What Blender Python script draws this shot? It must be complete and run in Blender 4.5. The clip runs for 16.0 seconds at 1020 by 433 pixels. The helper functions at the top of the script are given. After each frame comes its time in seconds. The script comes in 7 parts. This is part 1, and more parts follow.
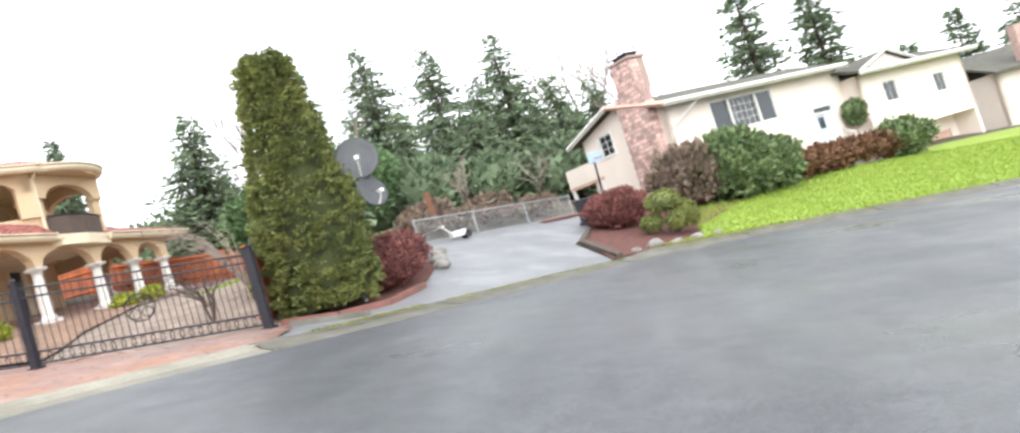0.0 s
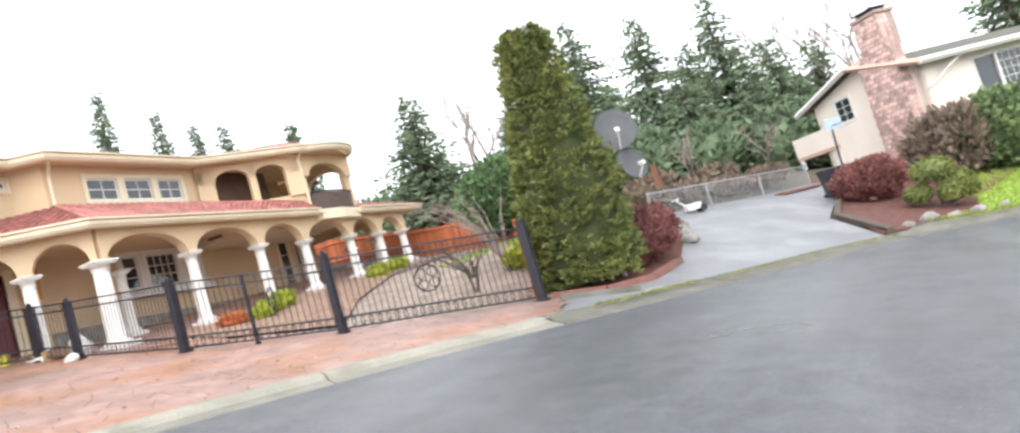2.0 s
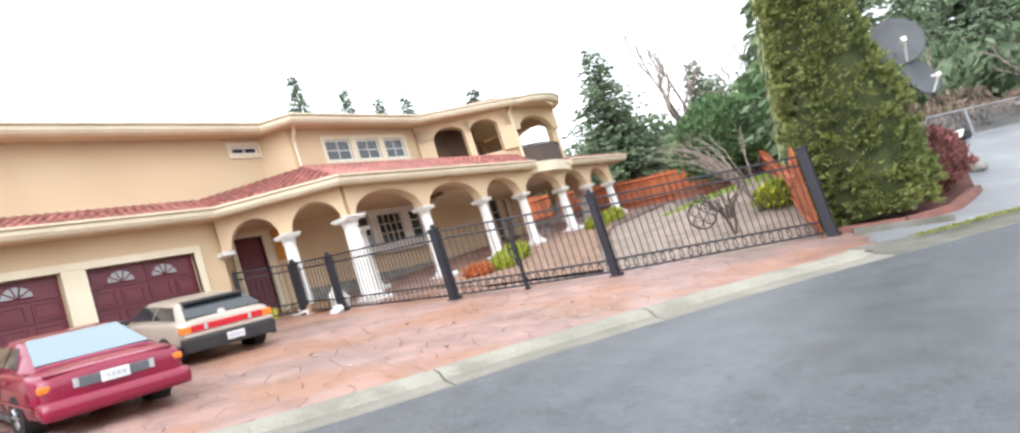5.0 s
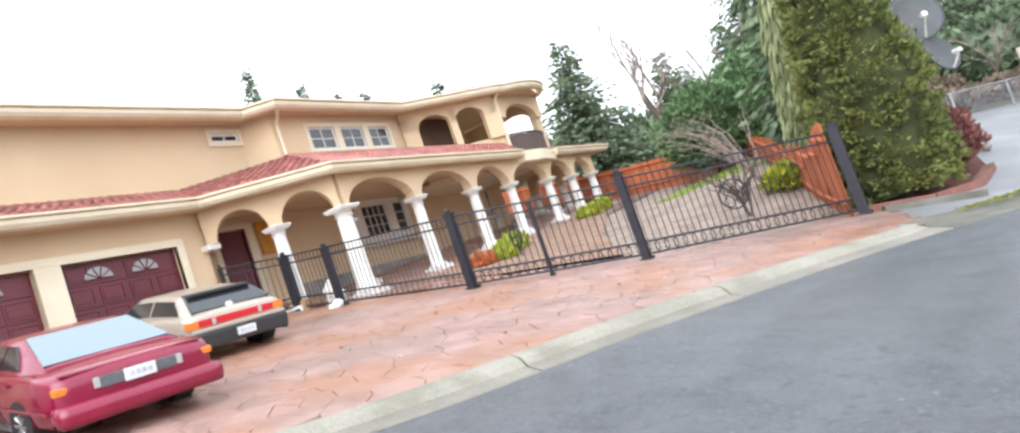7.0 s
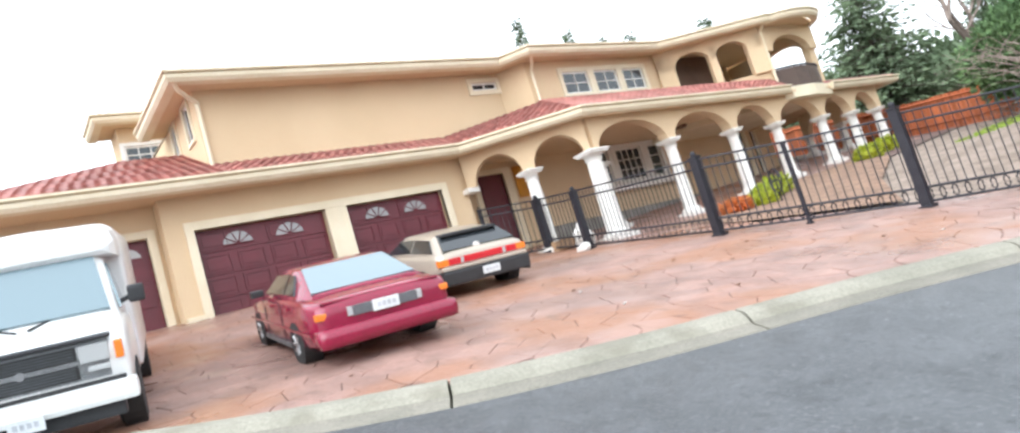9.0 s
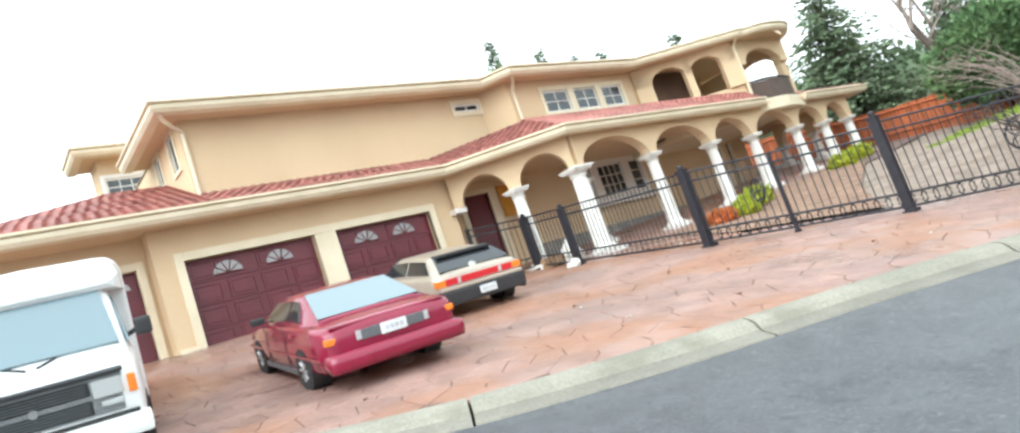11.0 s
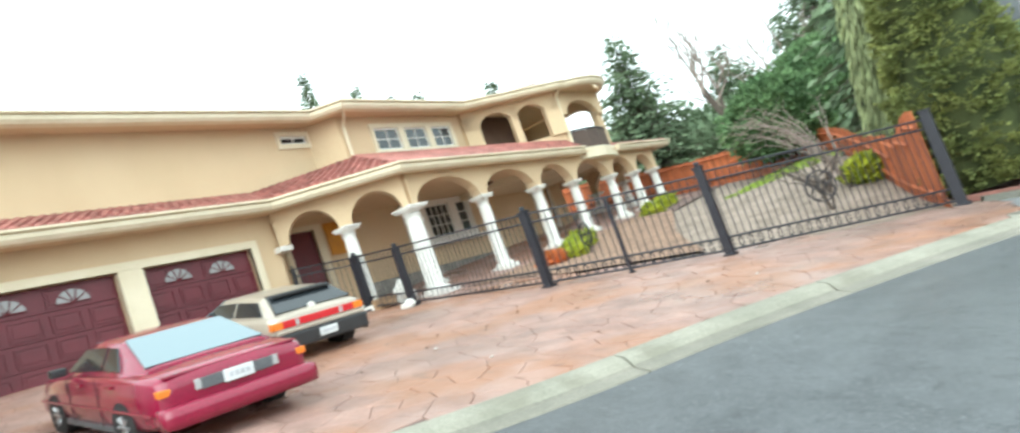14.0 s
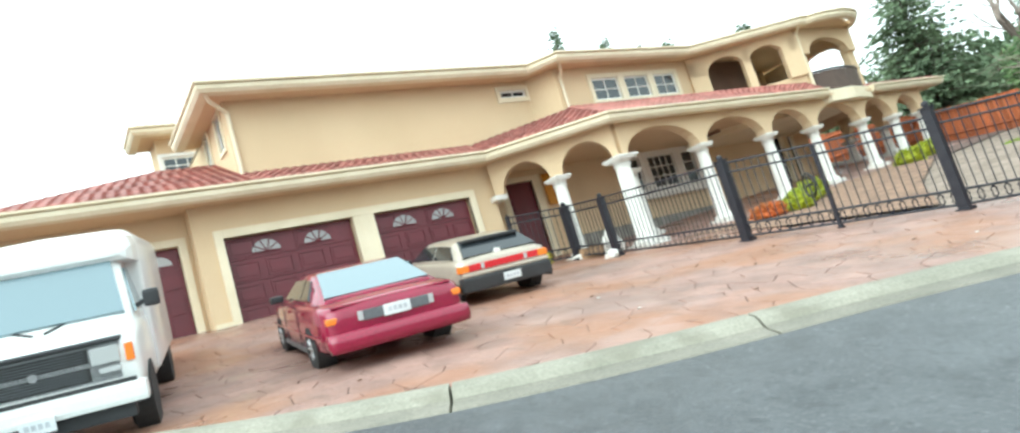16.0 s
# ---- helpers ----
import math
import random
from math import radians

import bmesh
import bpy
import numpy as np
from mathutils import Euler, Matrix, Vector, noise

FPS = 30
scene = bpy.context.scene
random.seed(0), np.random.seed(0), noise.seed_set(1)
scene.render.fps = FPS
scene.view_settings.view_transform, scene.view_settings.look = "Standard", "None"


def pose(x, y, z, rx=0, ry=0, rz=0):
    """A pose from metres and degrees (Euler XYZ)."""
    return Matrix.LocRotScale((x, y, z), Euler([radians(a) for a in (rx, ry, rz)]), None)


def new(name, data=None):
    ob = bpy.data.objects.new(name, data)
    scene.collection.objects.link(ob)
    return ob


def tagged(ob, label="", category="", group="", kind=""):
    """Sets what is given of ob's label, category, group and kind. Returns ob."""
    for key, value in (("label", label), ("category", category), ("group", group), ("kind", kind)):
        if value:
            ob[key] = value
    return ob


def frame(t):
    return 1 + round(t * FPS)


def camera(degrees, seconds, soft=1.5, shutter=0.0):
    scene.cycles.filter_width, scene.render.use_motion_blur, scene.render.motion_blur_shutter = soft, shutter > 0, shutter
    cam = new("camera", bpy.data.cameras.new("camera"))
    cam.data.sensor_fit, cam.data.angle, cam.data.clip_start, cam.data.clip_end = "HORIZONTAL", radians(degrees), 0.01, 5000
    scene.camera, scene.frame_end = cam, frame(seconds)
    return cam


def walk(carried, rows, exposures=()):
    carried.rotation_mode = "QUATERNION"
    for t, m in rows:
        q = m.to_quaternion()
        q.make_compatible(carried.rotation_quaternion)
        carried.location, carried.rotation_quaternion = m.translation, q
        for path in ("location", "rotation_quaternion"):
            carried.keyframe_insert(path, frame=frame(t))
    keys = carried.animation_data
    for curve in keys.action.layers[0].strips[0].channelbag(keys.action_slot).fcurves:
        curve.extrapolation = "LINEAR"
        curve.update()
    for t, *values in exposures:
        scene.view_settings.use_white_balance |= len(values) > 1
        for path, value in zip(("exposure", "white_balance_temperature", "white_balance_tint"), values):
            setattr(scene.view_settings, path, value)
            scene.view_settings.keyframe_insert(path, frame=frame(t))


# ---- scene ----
# ---- camera ----
cam = camera(69.0, 16.0, soft=2.3, shutter=0.3)
PATH = [
    (0.0, 1.369, -1.498, 1.560, 92.80, 17.16, 10.19),
    (0.5, 1.108, -1.588, 1.625, 93.20, 17.19, 14.76),
    (1.0, 0.506, -1.515, 1.877, 93.85, 16.24, 19.00),
    (1.5, 0.020, -1.547, 2.061, 94.24, 15.66, 22.06),
    (2.0, -0.533, -1.635, 2.137, 94.96, 16.51, 24.50),
    (2.5, -1.105, -1.539, 2.066, 96.39, 17.60, 30.47),
    (3.0, -1.429, -1.291, 2.002, 96.99, 16.41, 33.80),
    (3.5, -1.728, -1.226, 2.010, 96.73, 17.70, 31.77),
    (4.0, -2.092, -1.383, 2.068, 97.08, 16.07, 32.21),
    (4.5, -2.544, -1.749, 2.222, 96.39, 17.79, 37.69),
    (7.0, -4.662, -1.923, 2.560, 94.79, 19.22, 33.04),
    (7.5, -4.732, -2.102, 2.580, 96.45, 17.81, 43.67),
    (8.0, -4.454, -1.677, 2.493, 97.31, 17.02, 53.69),
    (8.5, -4.470, -1.384, 2.439, 97.14, 16.73, 54.61),
    (11.0, -4.574, -1.720, 2.524, 98.08, 19.05, 52.85),
    (11.5, -4.806, -1.831, 2.593, 97.19, 19.93, 45.79),
    (12.0, -4.931, -1.558, 2.613, 94.83, 20.82, 29.33),
    (12.5, -5.006, -1.198, 2.600, 93.20, 21.88, 20.78),
    (13.0, -5.086, -1.213, 2.618, 93.48, 21.44, 22.21),
    (13.5, -5.149, -1.544, 2.679, 94.87, 21.05, 27.17),
    (14.0, -5.187, -1.994, 2.712, 96.08, 19.73, 37.07),
    (14.5, -4.973, -1.937, 2.591, 96.90, 18.05, 43.48),
    (15.0, -4.855, -1.607, 2.488, 97.81, 17.70, 47.98),
    (15.5, -4.635, -1.249, 2.381, 98.16, 16.77, 53.55),
    (16.0, -4.407, -1.077, 2.285, 98.94, 16.61, 58.00),
]
walk(cam, [(t, pose(x, y, z, rx, ry, rz)) for t, x, y, z, rx, ry, rz in PATH], [(0.0, 0.74, 6250, 10), (7.0, 0.72, 6000, 10), (12.5, 0.72, 5950, -3), (16.0, 0.70, 5850, -7)])

# ---- light ----
world = bpy.data.worlds.new("overcast")
scene.world = world
world.use_nodes = True
wn, wl = world.node_tree.nodes, world.node_tree.links
sky = wn.new("ShaderNodeTexSky")
sky.sky_type, sky.sun_disc = 'NISHITA', False
sky.sun_elevation, sky.sun_rotation = radians(38), radians(160)
sky.air_density, sky.dust_density = 1.0, 4.0
wash = wn.new("ShaderNodeHueSaturation")
wash.inputs["Saturation"].default_value = 0.12
wash.inputs["Value"].default_value = 1.0
lift = wn.new("ShaderNodeMix")
lift.data_type, lift.blend_type = 'RGBA', 'MIX'
lift.inputs["Factor"].default_value = 0.75
lift.inputs["B"].default_value = (14.0, 14.1, 14.3, 1)
wl.new(sky.outputs["Color"], wash.inputs["Color"])
wl.new(wash.outputs["Color"], lift.inputs["A"])
wl.new(lift.outputs["Result"], wn["Background"].inputs["Color"])
wn["Background"].inputs["Strength"].default_value = 0.112
sun = new("sun", bpy.data.lights.new("sun", 'SUN'))
sun.data.energy, sun.data.angle, sun.data.color = 1.55, radians(70), (1.0, 0.97, 0.93)
sun.rotation_euler = (radians(52), 0, radians(20))

# ---- materials ----
def mat(name, colour, colour2=None, scale=4.0, rough=0.8, metal=0.0, bump=0.15, fine=40.0, island=0.0, spec=0.5, coord="Object", stretch=(1, 1, 1)):
    """Principled surface with broad patches, fine grain and relief."""
    m = bpy.data.materials.new(name)
    m.use_nodes = True
    n, l = m.node_tree.nodes, m.node_tree.links
    p = n["Principled BSDF"]
    p.inputs["Roughness"].default_value = rough
    p.inputs["Metallic"].default_value = metal
    p.inputs["Specular IOR Level"].default_value = spec
    c2 = colour2 or tuple(min(1, v * 0.75) for v in colour)
    tc = n.new("ShaderNodeTexCoord")
    mp = n.new("ShaderNodeMapping")
    mp.inputs["Scale"].default_value = stretch
    l.new(tc.outputs[coord], mp.inputs["Vector"])
    a = n.new("ShaderNodeTexNoise"); a.inputs["Scale"].default_value = scale; a.inputs["Detail"].default_value = 5
    b = n.new("ShaderNodeTexNoise"); b.inputs["Scale"].default_value = fine; b.inputs["Detail"].default_value = 3
    for t in (a, b):
        l.new(mp.outputs["Vector"], t.inputs["Vector"])
    ramp = n.new("ShaderNodeValToRGB")
    ramp.color_ramp.elements[0].position, ramp.color_ramp.elements[1].position = 0.32, 0.68
    ramp.color_ramp.elements[0].color, ramp.color_ramp.elements[1].color = (*c2, 1), (*colour, 1)
    l.new(a.outputs["Fac"], ramp.inputs["Fac"])
    mx = n.new("ShaderNodeMix"); mx.data_type, mx.blend_type = 'RGBA', 'OVERLAY'
    mx.inputs["Factor"].default_value = 0.35
    l.new(ramp.outputs["Color"], mx.inputs["A"])
    l.new(b.outputs["Fac"], mx.inputs["B"])
    out = mx.outputs["Result"]
    if island:
        geo = n.new("ShaderNodeNewGeometry")
        hs = n.new("ShaderNodeHueSaturation")
        mr = n.new("ShaderNodeMapRange")
        mr.inputs["To Min"].default_value, mr.inputs["To Max"].default_value = 1 - island, 1 + island
        l.new(geo.outputs["Random Per Island"], mr.inputs["Value"])
        l.new(mr.outputs["Result"], hs.inputs["Value"])
        l.new(out, hs.inputs["Color"])
        out = hs.outputs["Color"]
    l.new(out, p.inputs["Base Color"])
    if bump:
        bp = n.new("ShaderNodeBump"); bp.inputs["Strength"].default_value = bump; bp.inputs["Distance"].default_value = 0.02
        l.new(b.outputs["Fac"], bp.inputs["Height"])
        l.new(bp.outputs["Normal"], p.inputs["Normal"])
    return m


def piece_mat(name, colour, colour2, vary=0.25, **kw):
    """A surface whose pieces differ by Object Info's Random."""
    m = mat(name, colour, colour2, **kw)
    n, l = m.node_tree.nodes, m.node_tree.links
    p = n["Principled BSDF"]
    src = p.inputs["Base Color"].links[0].from_socket
    oi = n.new("ShaderNodeObjectInfo")
    mr = n.new("ShaderNodeMapRange")
    mr.inputs["To Min"].default_value, mr.inputs["To Max"].default_value = 1 - vary, 1 + vary
    hs = n.new("ShaderNodeHueSaturation")
    l.new(oi.outputs["Random"], mr.inputs["Value"])
    l.new(mr.outputs["Result"], hs.inputs["Value"])
    l.new(src, hs.inputs["Color"])
    l.new(hs.outputs["Color"], p.inputs["Base Color"])
    return m


def glass(name, tint=(0.03, 0.04, 0.045), rough=0.05, mirror=0.0):
    m = bpy.data.materials.new(name)
    m.use_nodes = True
    p = m.node_tree.nodes["Principled BSDF"]
    p.inputs["Base Color"].default_value = (*tint, 1)
    p.inputs["Roughness"].default_value = rough
    p.inputs["Metallic"].default_value = mirror
    p.inputs["Specular IOR Level"].default_value = 0.8
    return m


def sheen(m, scale, lo, hi):
    """Damp patches: gloss that comes and goes over a surface."""
    n, l = m.node_tree.nodes, m.node_tree.links
    tc = n.new("ShaderNodeTexCoord")
    nz = n.new("ShaderNodeTexNoise"); nz.inputs["Scale"].default_value = scale; nz.inputs["Detail"].default_value = 4
    mr = n.new("ShaderNodeMapRange")
    mr.inputs["From Min"].default_value, mr.inputs["From Max"].default_value = 0.35, 0.65
    mr.inputs["To Min"].default_value, mr.inputs["To Max"].default_value = lo, hi
    l.new(tc.outputs["Object"], nz.inputs["Vector"]); l.new(nz.outputs["Fac"], mr.inputs["Value"])
    l.new(mr.outputs["Result"], n["Principled BSDF"].inputs["Roughness"])


M_ASPHALT = mat("wet_asphalt", (0.092, 0.097, 0.104), (0.060, 0.064, 0.069), scale=2.6, rough=0.42, bump=0.35, fine=90)
M_DRIVE = mat("old_asphalt", (0.23, 0.235, 0.245), (0.17, 0.175, 0.18), scale=0.7, rough=0.5, bump=0.25, fine=80)
M_PAVER = piece_mat("stamped_concrete", (0.345, 0.21, 0.172), (0.24, 0.15, 0.126), 0.10, scale=2.2, rough=0.5, bump=0.35, fine=22, island=0.06)
M_GROUT = mat("dark_joint", (0.19, 0.12, 0.098), (0.12, 0.078, 0.065), scale=1.6, rough=0.7, bump=0.3, fine=30)
M_GUTTER = mat("gutter_concrete", (0.25, 0.23, 0.19), (0.17, 0.16, 0.13), scale=1.4, rough=0.8, bump=0.4, fine=35)
M_KERB = mat("kerb_concrete", (0.33, 0.31, 0.255), (0.24, 0.23, 0.185), scale=1.4, rough=0.85, bump=0.4, fine=35)
M_VERGE = mat("dirty_verge", (0.155, 0.145, 0.12), (0.10, 0.10, 0.075), scale=1.6, rough=0.9, bump=0.5, fine=30)
M_SOIL = mat("soil", (0.12, 0.09, 0.065), (0.07, 0.075, 0.045), scale=0.35, rough=0.95, bump=0.6, fine=14)
M_MULCH = mat("bark_mulch", (0.16, 0.06, 0.045), (0.08, 0.035, 0.03), scale=6, rough=0.95, bump=0.9, fine=30)
M_GRASS = mat("lawn_grass", (0.29, 0.39, 0.06), (0.24, 0.335, 0.05), scale=1.2, rough=0.9, bump=0.4, fine=40, island=0.07)
M_LITTER = mat("leaf_litter", (0.34, 0.215, 0.145), (0.19, 0.12, 0.085), scale=2.4, rough=0.95, bump=0.9, fine=26)
M_GRAVEL = mat("garden_gravel", (0.35, 0.275, 0.225), (0.20, 0.155, 0.12), scale=2.0, rough=0.9, bump=0.8, fine=24)
M_STUCCO = mat("tan_stucco", (0.68, 0.52, 0.335), (0.63, 0.475, 0.30), scale=0.6, rough=0.9, bump=0.25, fine=60)
M_TRIM = mat("cream_trim", (0.78, 0.69, 0.52), (0.70, 0.61, 0.44), scale=1.5, rough=0.6, bump=0.05)
M_WHITE = mat("white_paint", (0.82, 0.80, 0.76), (0.74, 0.72, 0.68), scale=2, rough=0.55, bump=0.08)
M_TILE = piece_mat("clay_tile", (0.40, 0.165, 0.14), (0.28, 0.11, 0.095), 0.3, scale=3, rough=0.55, bump=0.2, island=0.25)
M_MAROON = mat("maroon_door", (0.13, 0.018, 0.028), (0.10, 0.014, 0.022), scale=2, rough=0.42, bump=0.05)
M_IRON = mat("black_iron", (0.012, 0.011, 0.018), (0.02, 0.019, 0.026), scale=8, rough=0.5, metal=0.0, bump=0.1)
M_CEDAR = piece_mat("cedar_board", (0.50, 0.145, 0.05), (0.36, 0.095, 0.033), 0.3, scale=1.5, rough=0.75, bump=0.3, stretch=(6, 6, 0.8))
M_GLASS = glass("window_glass")
# pale blue base colour carries the sky's reflection in the tilted car panes
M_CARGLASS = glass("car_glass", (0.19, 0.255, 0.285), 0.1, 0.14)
M_DARKGLASS = glass("dark_car_glass", (0.03, 0.035, 0.04), 0.06, 0.15)
M_CAVE = mat("shadow_interior", (0.10, 0.075, 0.06), rough=0.9)
M_PINK = mat("peach_siding", (0.88, 0.79, 0.70), (0.84, 0.74, 0.65), scale=0.8, rough=0.85, bump=0.12, fine=30)
M_PINKTRIM = mat("peach_trim", (0.72, 0.48, 0.38), (0.62, 0.40, 0.31), rough=0.7)
M_SHINGLE = mat("grey_shingle", (0.13, 0.125, 0.10), (0.085, 0.085, 0.07), scale=3, rough=0.95, bump=0.5, fine=20)
M_BRICK = piece_mat("pink_brick", (0.68, 0.52, 0.47), (0.48, 0.28, 0.24), 0.4, scale=6, rough=0.9, bump=0.3)
M_MORTAR = mat("mortar", (0.45, 0.33, 0.28), rough=0.95)
M_DISH = mat("grey_dish", (0.075, 0.08, 0.085), (0.06, 0.064, 0.068), rough=0.5)
M_STEEL = mat("galvanised_steel", (0.42, 0.43, 0.44), (0.30, 0.31, 0.32), rough=0.4, metal=0.7)
M_BARK = mat("bark", (0.13, 0.10, 0.08), (0.07, 0.055, 0.045), scale=5, rough=0.95, bump=0.8, fine=18, stretch=(3, 3, 0.6))
M_TWIG = mat("bare_twig", (0.34, 0.275, 0.235), (0.22, 0.175, 0.15), scale=5, rough=0.9)
M_CYPRESS = mat("cypress_leaf", (0.25, 0.265, 0.08), (0.125, 0.155, 0.055), scale=1.1, rough=0.85, bump=0.0, island=0.4, spec=0.2)
# darkened leaf colour, puts the shade between the fronds into the cypress core
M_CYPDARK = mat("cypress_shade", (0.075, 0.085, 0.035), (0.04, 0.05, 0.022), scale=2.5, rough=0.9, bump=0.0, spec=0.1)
M_FIR = mat("fir_needle", (0.19, 0.25, 0.145), (0.115, 0.16, 0.095), scale=0.5, rough=0.85, bump=0.0, island=0.28, spec=0.2)
M_PINE = mat("pine_needle", (0.155, 0.24, 0.105), (0.09, 0.155, 0.07), scale=0.9, rough=0.8, bump=0.0, island=0.45, spec=0.2)
M_RHODO = mat("rhododendron_leaf", (0.20, 0.26, 0.11), (0.10, 0.155, 0.07), scale=2, rough=0.5, bump=0.0, island=0.5, spec=0.3)
M_REDBUSH = mat("barberry_twig", (0.28, 0.115, 0.10), (0.17, 0.075, 0.07), scale=3, rough=0.85, bump=0.0, island=0.4, spec=0.2)
M_BROWNHEDGE = mat("russet_leaf", (0.23, 0.125, 0.07), (0.13, 0.07, 0.045), scale=2, rough=0.8, bump=0.0, island=0.4, spec=0.2)
M_YELLOW = mat("yellow_leaf", (0.45, 0.46, 0.03), (0.22, 0.28, 0.02), scale=3, rough=0.6, bump=0.0, island=0.35)
M_ORANGE = mat("orange_leaf", (0.62, 0.17, 0.05), (0.42, 0.16, 0.04), scale=3, rough=0.6, bump=0.0, island=0.35)
M_MOSS = mat("moss", (0.27, 0.28, 0.04), (0.13, 0.15, 0.035), scale=6, rough=0.95, bump=0.8, island=0.3)
M_ROCK = mat("field_stone", (0.34, 0.32, 0.29), (0.20, 0.19, 0.17), scale=4, rough=0.9, bump=0.6, fine=12)

def speckle(m, scale, size, colour):
    """Scattered pale chips and stains on a surface."""
    n, l = m.node_tree.nodes, m.node_tree.links
    p = n["Principled BSDF"]
    src = p.inputs["Base Color"].links[0].from_socket
    tc = n.new("ShaderNodeTexCoord")
    vo = n.new("ShaderNodeTexVoronoi"); vo.inputs["Scale"].default_value = scale
    nz = n.new("ShaderNodeTexNoise"); nz.inputs["Scale"].default_value = 0.35
    l.new(tc.outputs["Object"], vo.inputs["Vector"]); l.new(tc.outputs["Object"], nz.inputs["Vector"])
    lt = n.new("ShaderNodeMath"); lt.operation = 'LESS_THAN'; lt.inputs[1].default_value = size
    l.new(vo.outputs["Distance"], lt.inputs[0])
    gt = n.new("ShaderNodeMapRange"); gt.inputs["From Min"].default_value, gt.inputs["From Max"].default_value = 0.45, 0.65; gt.inputs["To Max"].default_value = 0.55
    l.new(nz.outputs["Fac"], gt.inputs["Value"])
    mu = n.new("ShaderNodeMath"); mu.operation = 'MULTIPLY'
    l.new(lt.outputs["Value"], mu.inputs[0]); l.new(gt.outputs["Result"], mu.inputs[1])
    mx = n.new("ShaderNodeMix"); mx.data_type = 'RGBA'; mx.inputs["B"].default_value = (*colour, 1)
    l.new(mu.outputs["Value"], mx.inputs["Factor"]); l.new(src, mx.inputs["A"]); l.new(mx.outputs["Result"], p.inputs["Base Color"])


speckle(M_ASPHALT, 7.0, 0.11, (0.36, 0.37, 0.38))
speckle(M_DRIVE, 5.0, 0.14, (0.33, 0.33, 0.32))
def damp(m, scale, lo, hi, colour, most=0.6, stretch=(1, 1, 1), turn=0.0):
    """Broad soft stains of another tone."""
    n, l = m.node_tree.nodes, m.node_tree.links
    p = n["Principled BSDF"]
    src = p.inputs["Base Color"].links[0].from_socket
    tc = n.new("ShaderNodeTexCoord"); mp = n.new("ShaderNodeMapping")
    mp.inputs["Scale"].default_value = stretch; mp.inputs["Rotation"].default_value = (0, 0, turn)
    nz = n.new("ShaderNodeTexNoise"); nz.inputs["Scale"].default_value = scale; nz.inputs["Detail"].default_value = 5
    mr = n.new("ShaderNodeMapRange"); mr.interpolation_type = 'SMOOTHSTEP'
    mr.inputs["From Min"].default_value, mr.inputs["From Max"].default_value, mr.inputs["To Max"].default_value = lo, hi, most
    mx = n.new("ShaderNodeMix"); mx.data_type = 'RGBA'; mx.inputs["B"].default_value = (*colour, 1)
    l.new(tc.outputs["Object"], mp.inputs["Vector"]); l.new(mp.outputs["Vector"], nz.inputs["Vector"]); l.new(nz.outputs["Fac"], mr.inputs["Value"])
    l.new(mr.outputs["Result"], mx.inputs["Factor"]); l.new(src, mx.inputs["A"]); l.new(mx.outputs["Result"], p.inputs["Base Color"])


damp(M_PAVER, 0.45, 0.48, 0.62, (0.34, 0.16, 0.085), 0.65)
damp(M_PAVER, 0.8, 0.52, 0.66, (0.40, 0.275, 0.24), 0.5, turn=0.7)
damp(M_PAVER, 0.3, 0.54, 0.68, (0.20, 0.145, 0.125), 0.55, turn=1.3)
damp(M_PAVER, 2.6, 0.58, 0.72, (0.18, 0.115, 0.09), 0.6, (1, 2.2, 1), 0.5)
sheen(M_PAVER, 0.8, 0.26, 0.7)
sheen(M_ASPHALT, 0.25, 0.26, 0.55)
damp(M_ASPHALT, 0.35, 0.47, 0.62, (0.135, 0.143, 0.15), 0.55, (1, 0.2, 1), 0.5)
damp(M_ASPHALT, 0.6, 0.55, 0.66, (0.05, 0.053, 0.058), 0.5, (1, 0.25, 1), -0.55)
damp(M_ASPHALT, 28.0, 0.50, 0.72, (0.15, 0.157, 0.165), 0.7)
damp(M_ASPHALT, 11.0, 0.54, 0.68, (0.045, 0.048, 0.052), 0.6)
damp(M_KERB, 2.2, 0.50, 0.66, (0.19, 0.175, 0.135), 0.6)
damp(M_VERGE, 1.8, 0.52, 0.66, (0.20, 0.19, 0.175), 0.5)
damp(M_STUCCO, 0.5, 0.50, 0.7, (0.60, 0.44, 0.275), 0.4, (1, 1, 0.3))
damp(M_DRIVE, 0.8, 0.5, 0.68, (0.29, 0.295, 0.30), 0.6)

# ---- building helpers ----
def part(name, bm, material, parent=None, label="", smooth=False):
    me = bpy.data.meshes.new(name)
    bmesh.ops.recalc_face_normals(bm, faces=bm.faces)
    bm.to_mesh(me)
    bm.free()
    for m in (material if isinstance(material, (list, tuple)) else [material]):
        me.materials.append(m)
    if smooth:
        me.polygons.foreach_set("use_smooth", [True] * len(me.polygons))
    ob = new(name, me)
    if parent is not None:
        ob.parent = parent
    if label:
        ob["label"] = label
    return ob


def raw(name, verts, faces, material, parent=None, smooth=False):
    me = bpy.data.meshes.new(name)
    me.from_pydata(verts, [], faces)
    me.materials.append(material)
    if smooth:
        me.polygons.foreach_set("use_smooth", [True] * len(me.polygons))
    ob = new(name, me)
    if parent is not None:
        ob.parent = parent
    return ob


def thing(name, m, label, category, group="", kind=""):
    ob = new(name)
    ob.matrix_world = m
    ob.empty_display_size = 0.2
    return tagged(ob, label, category, group, kind)


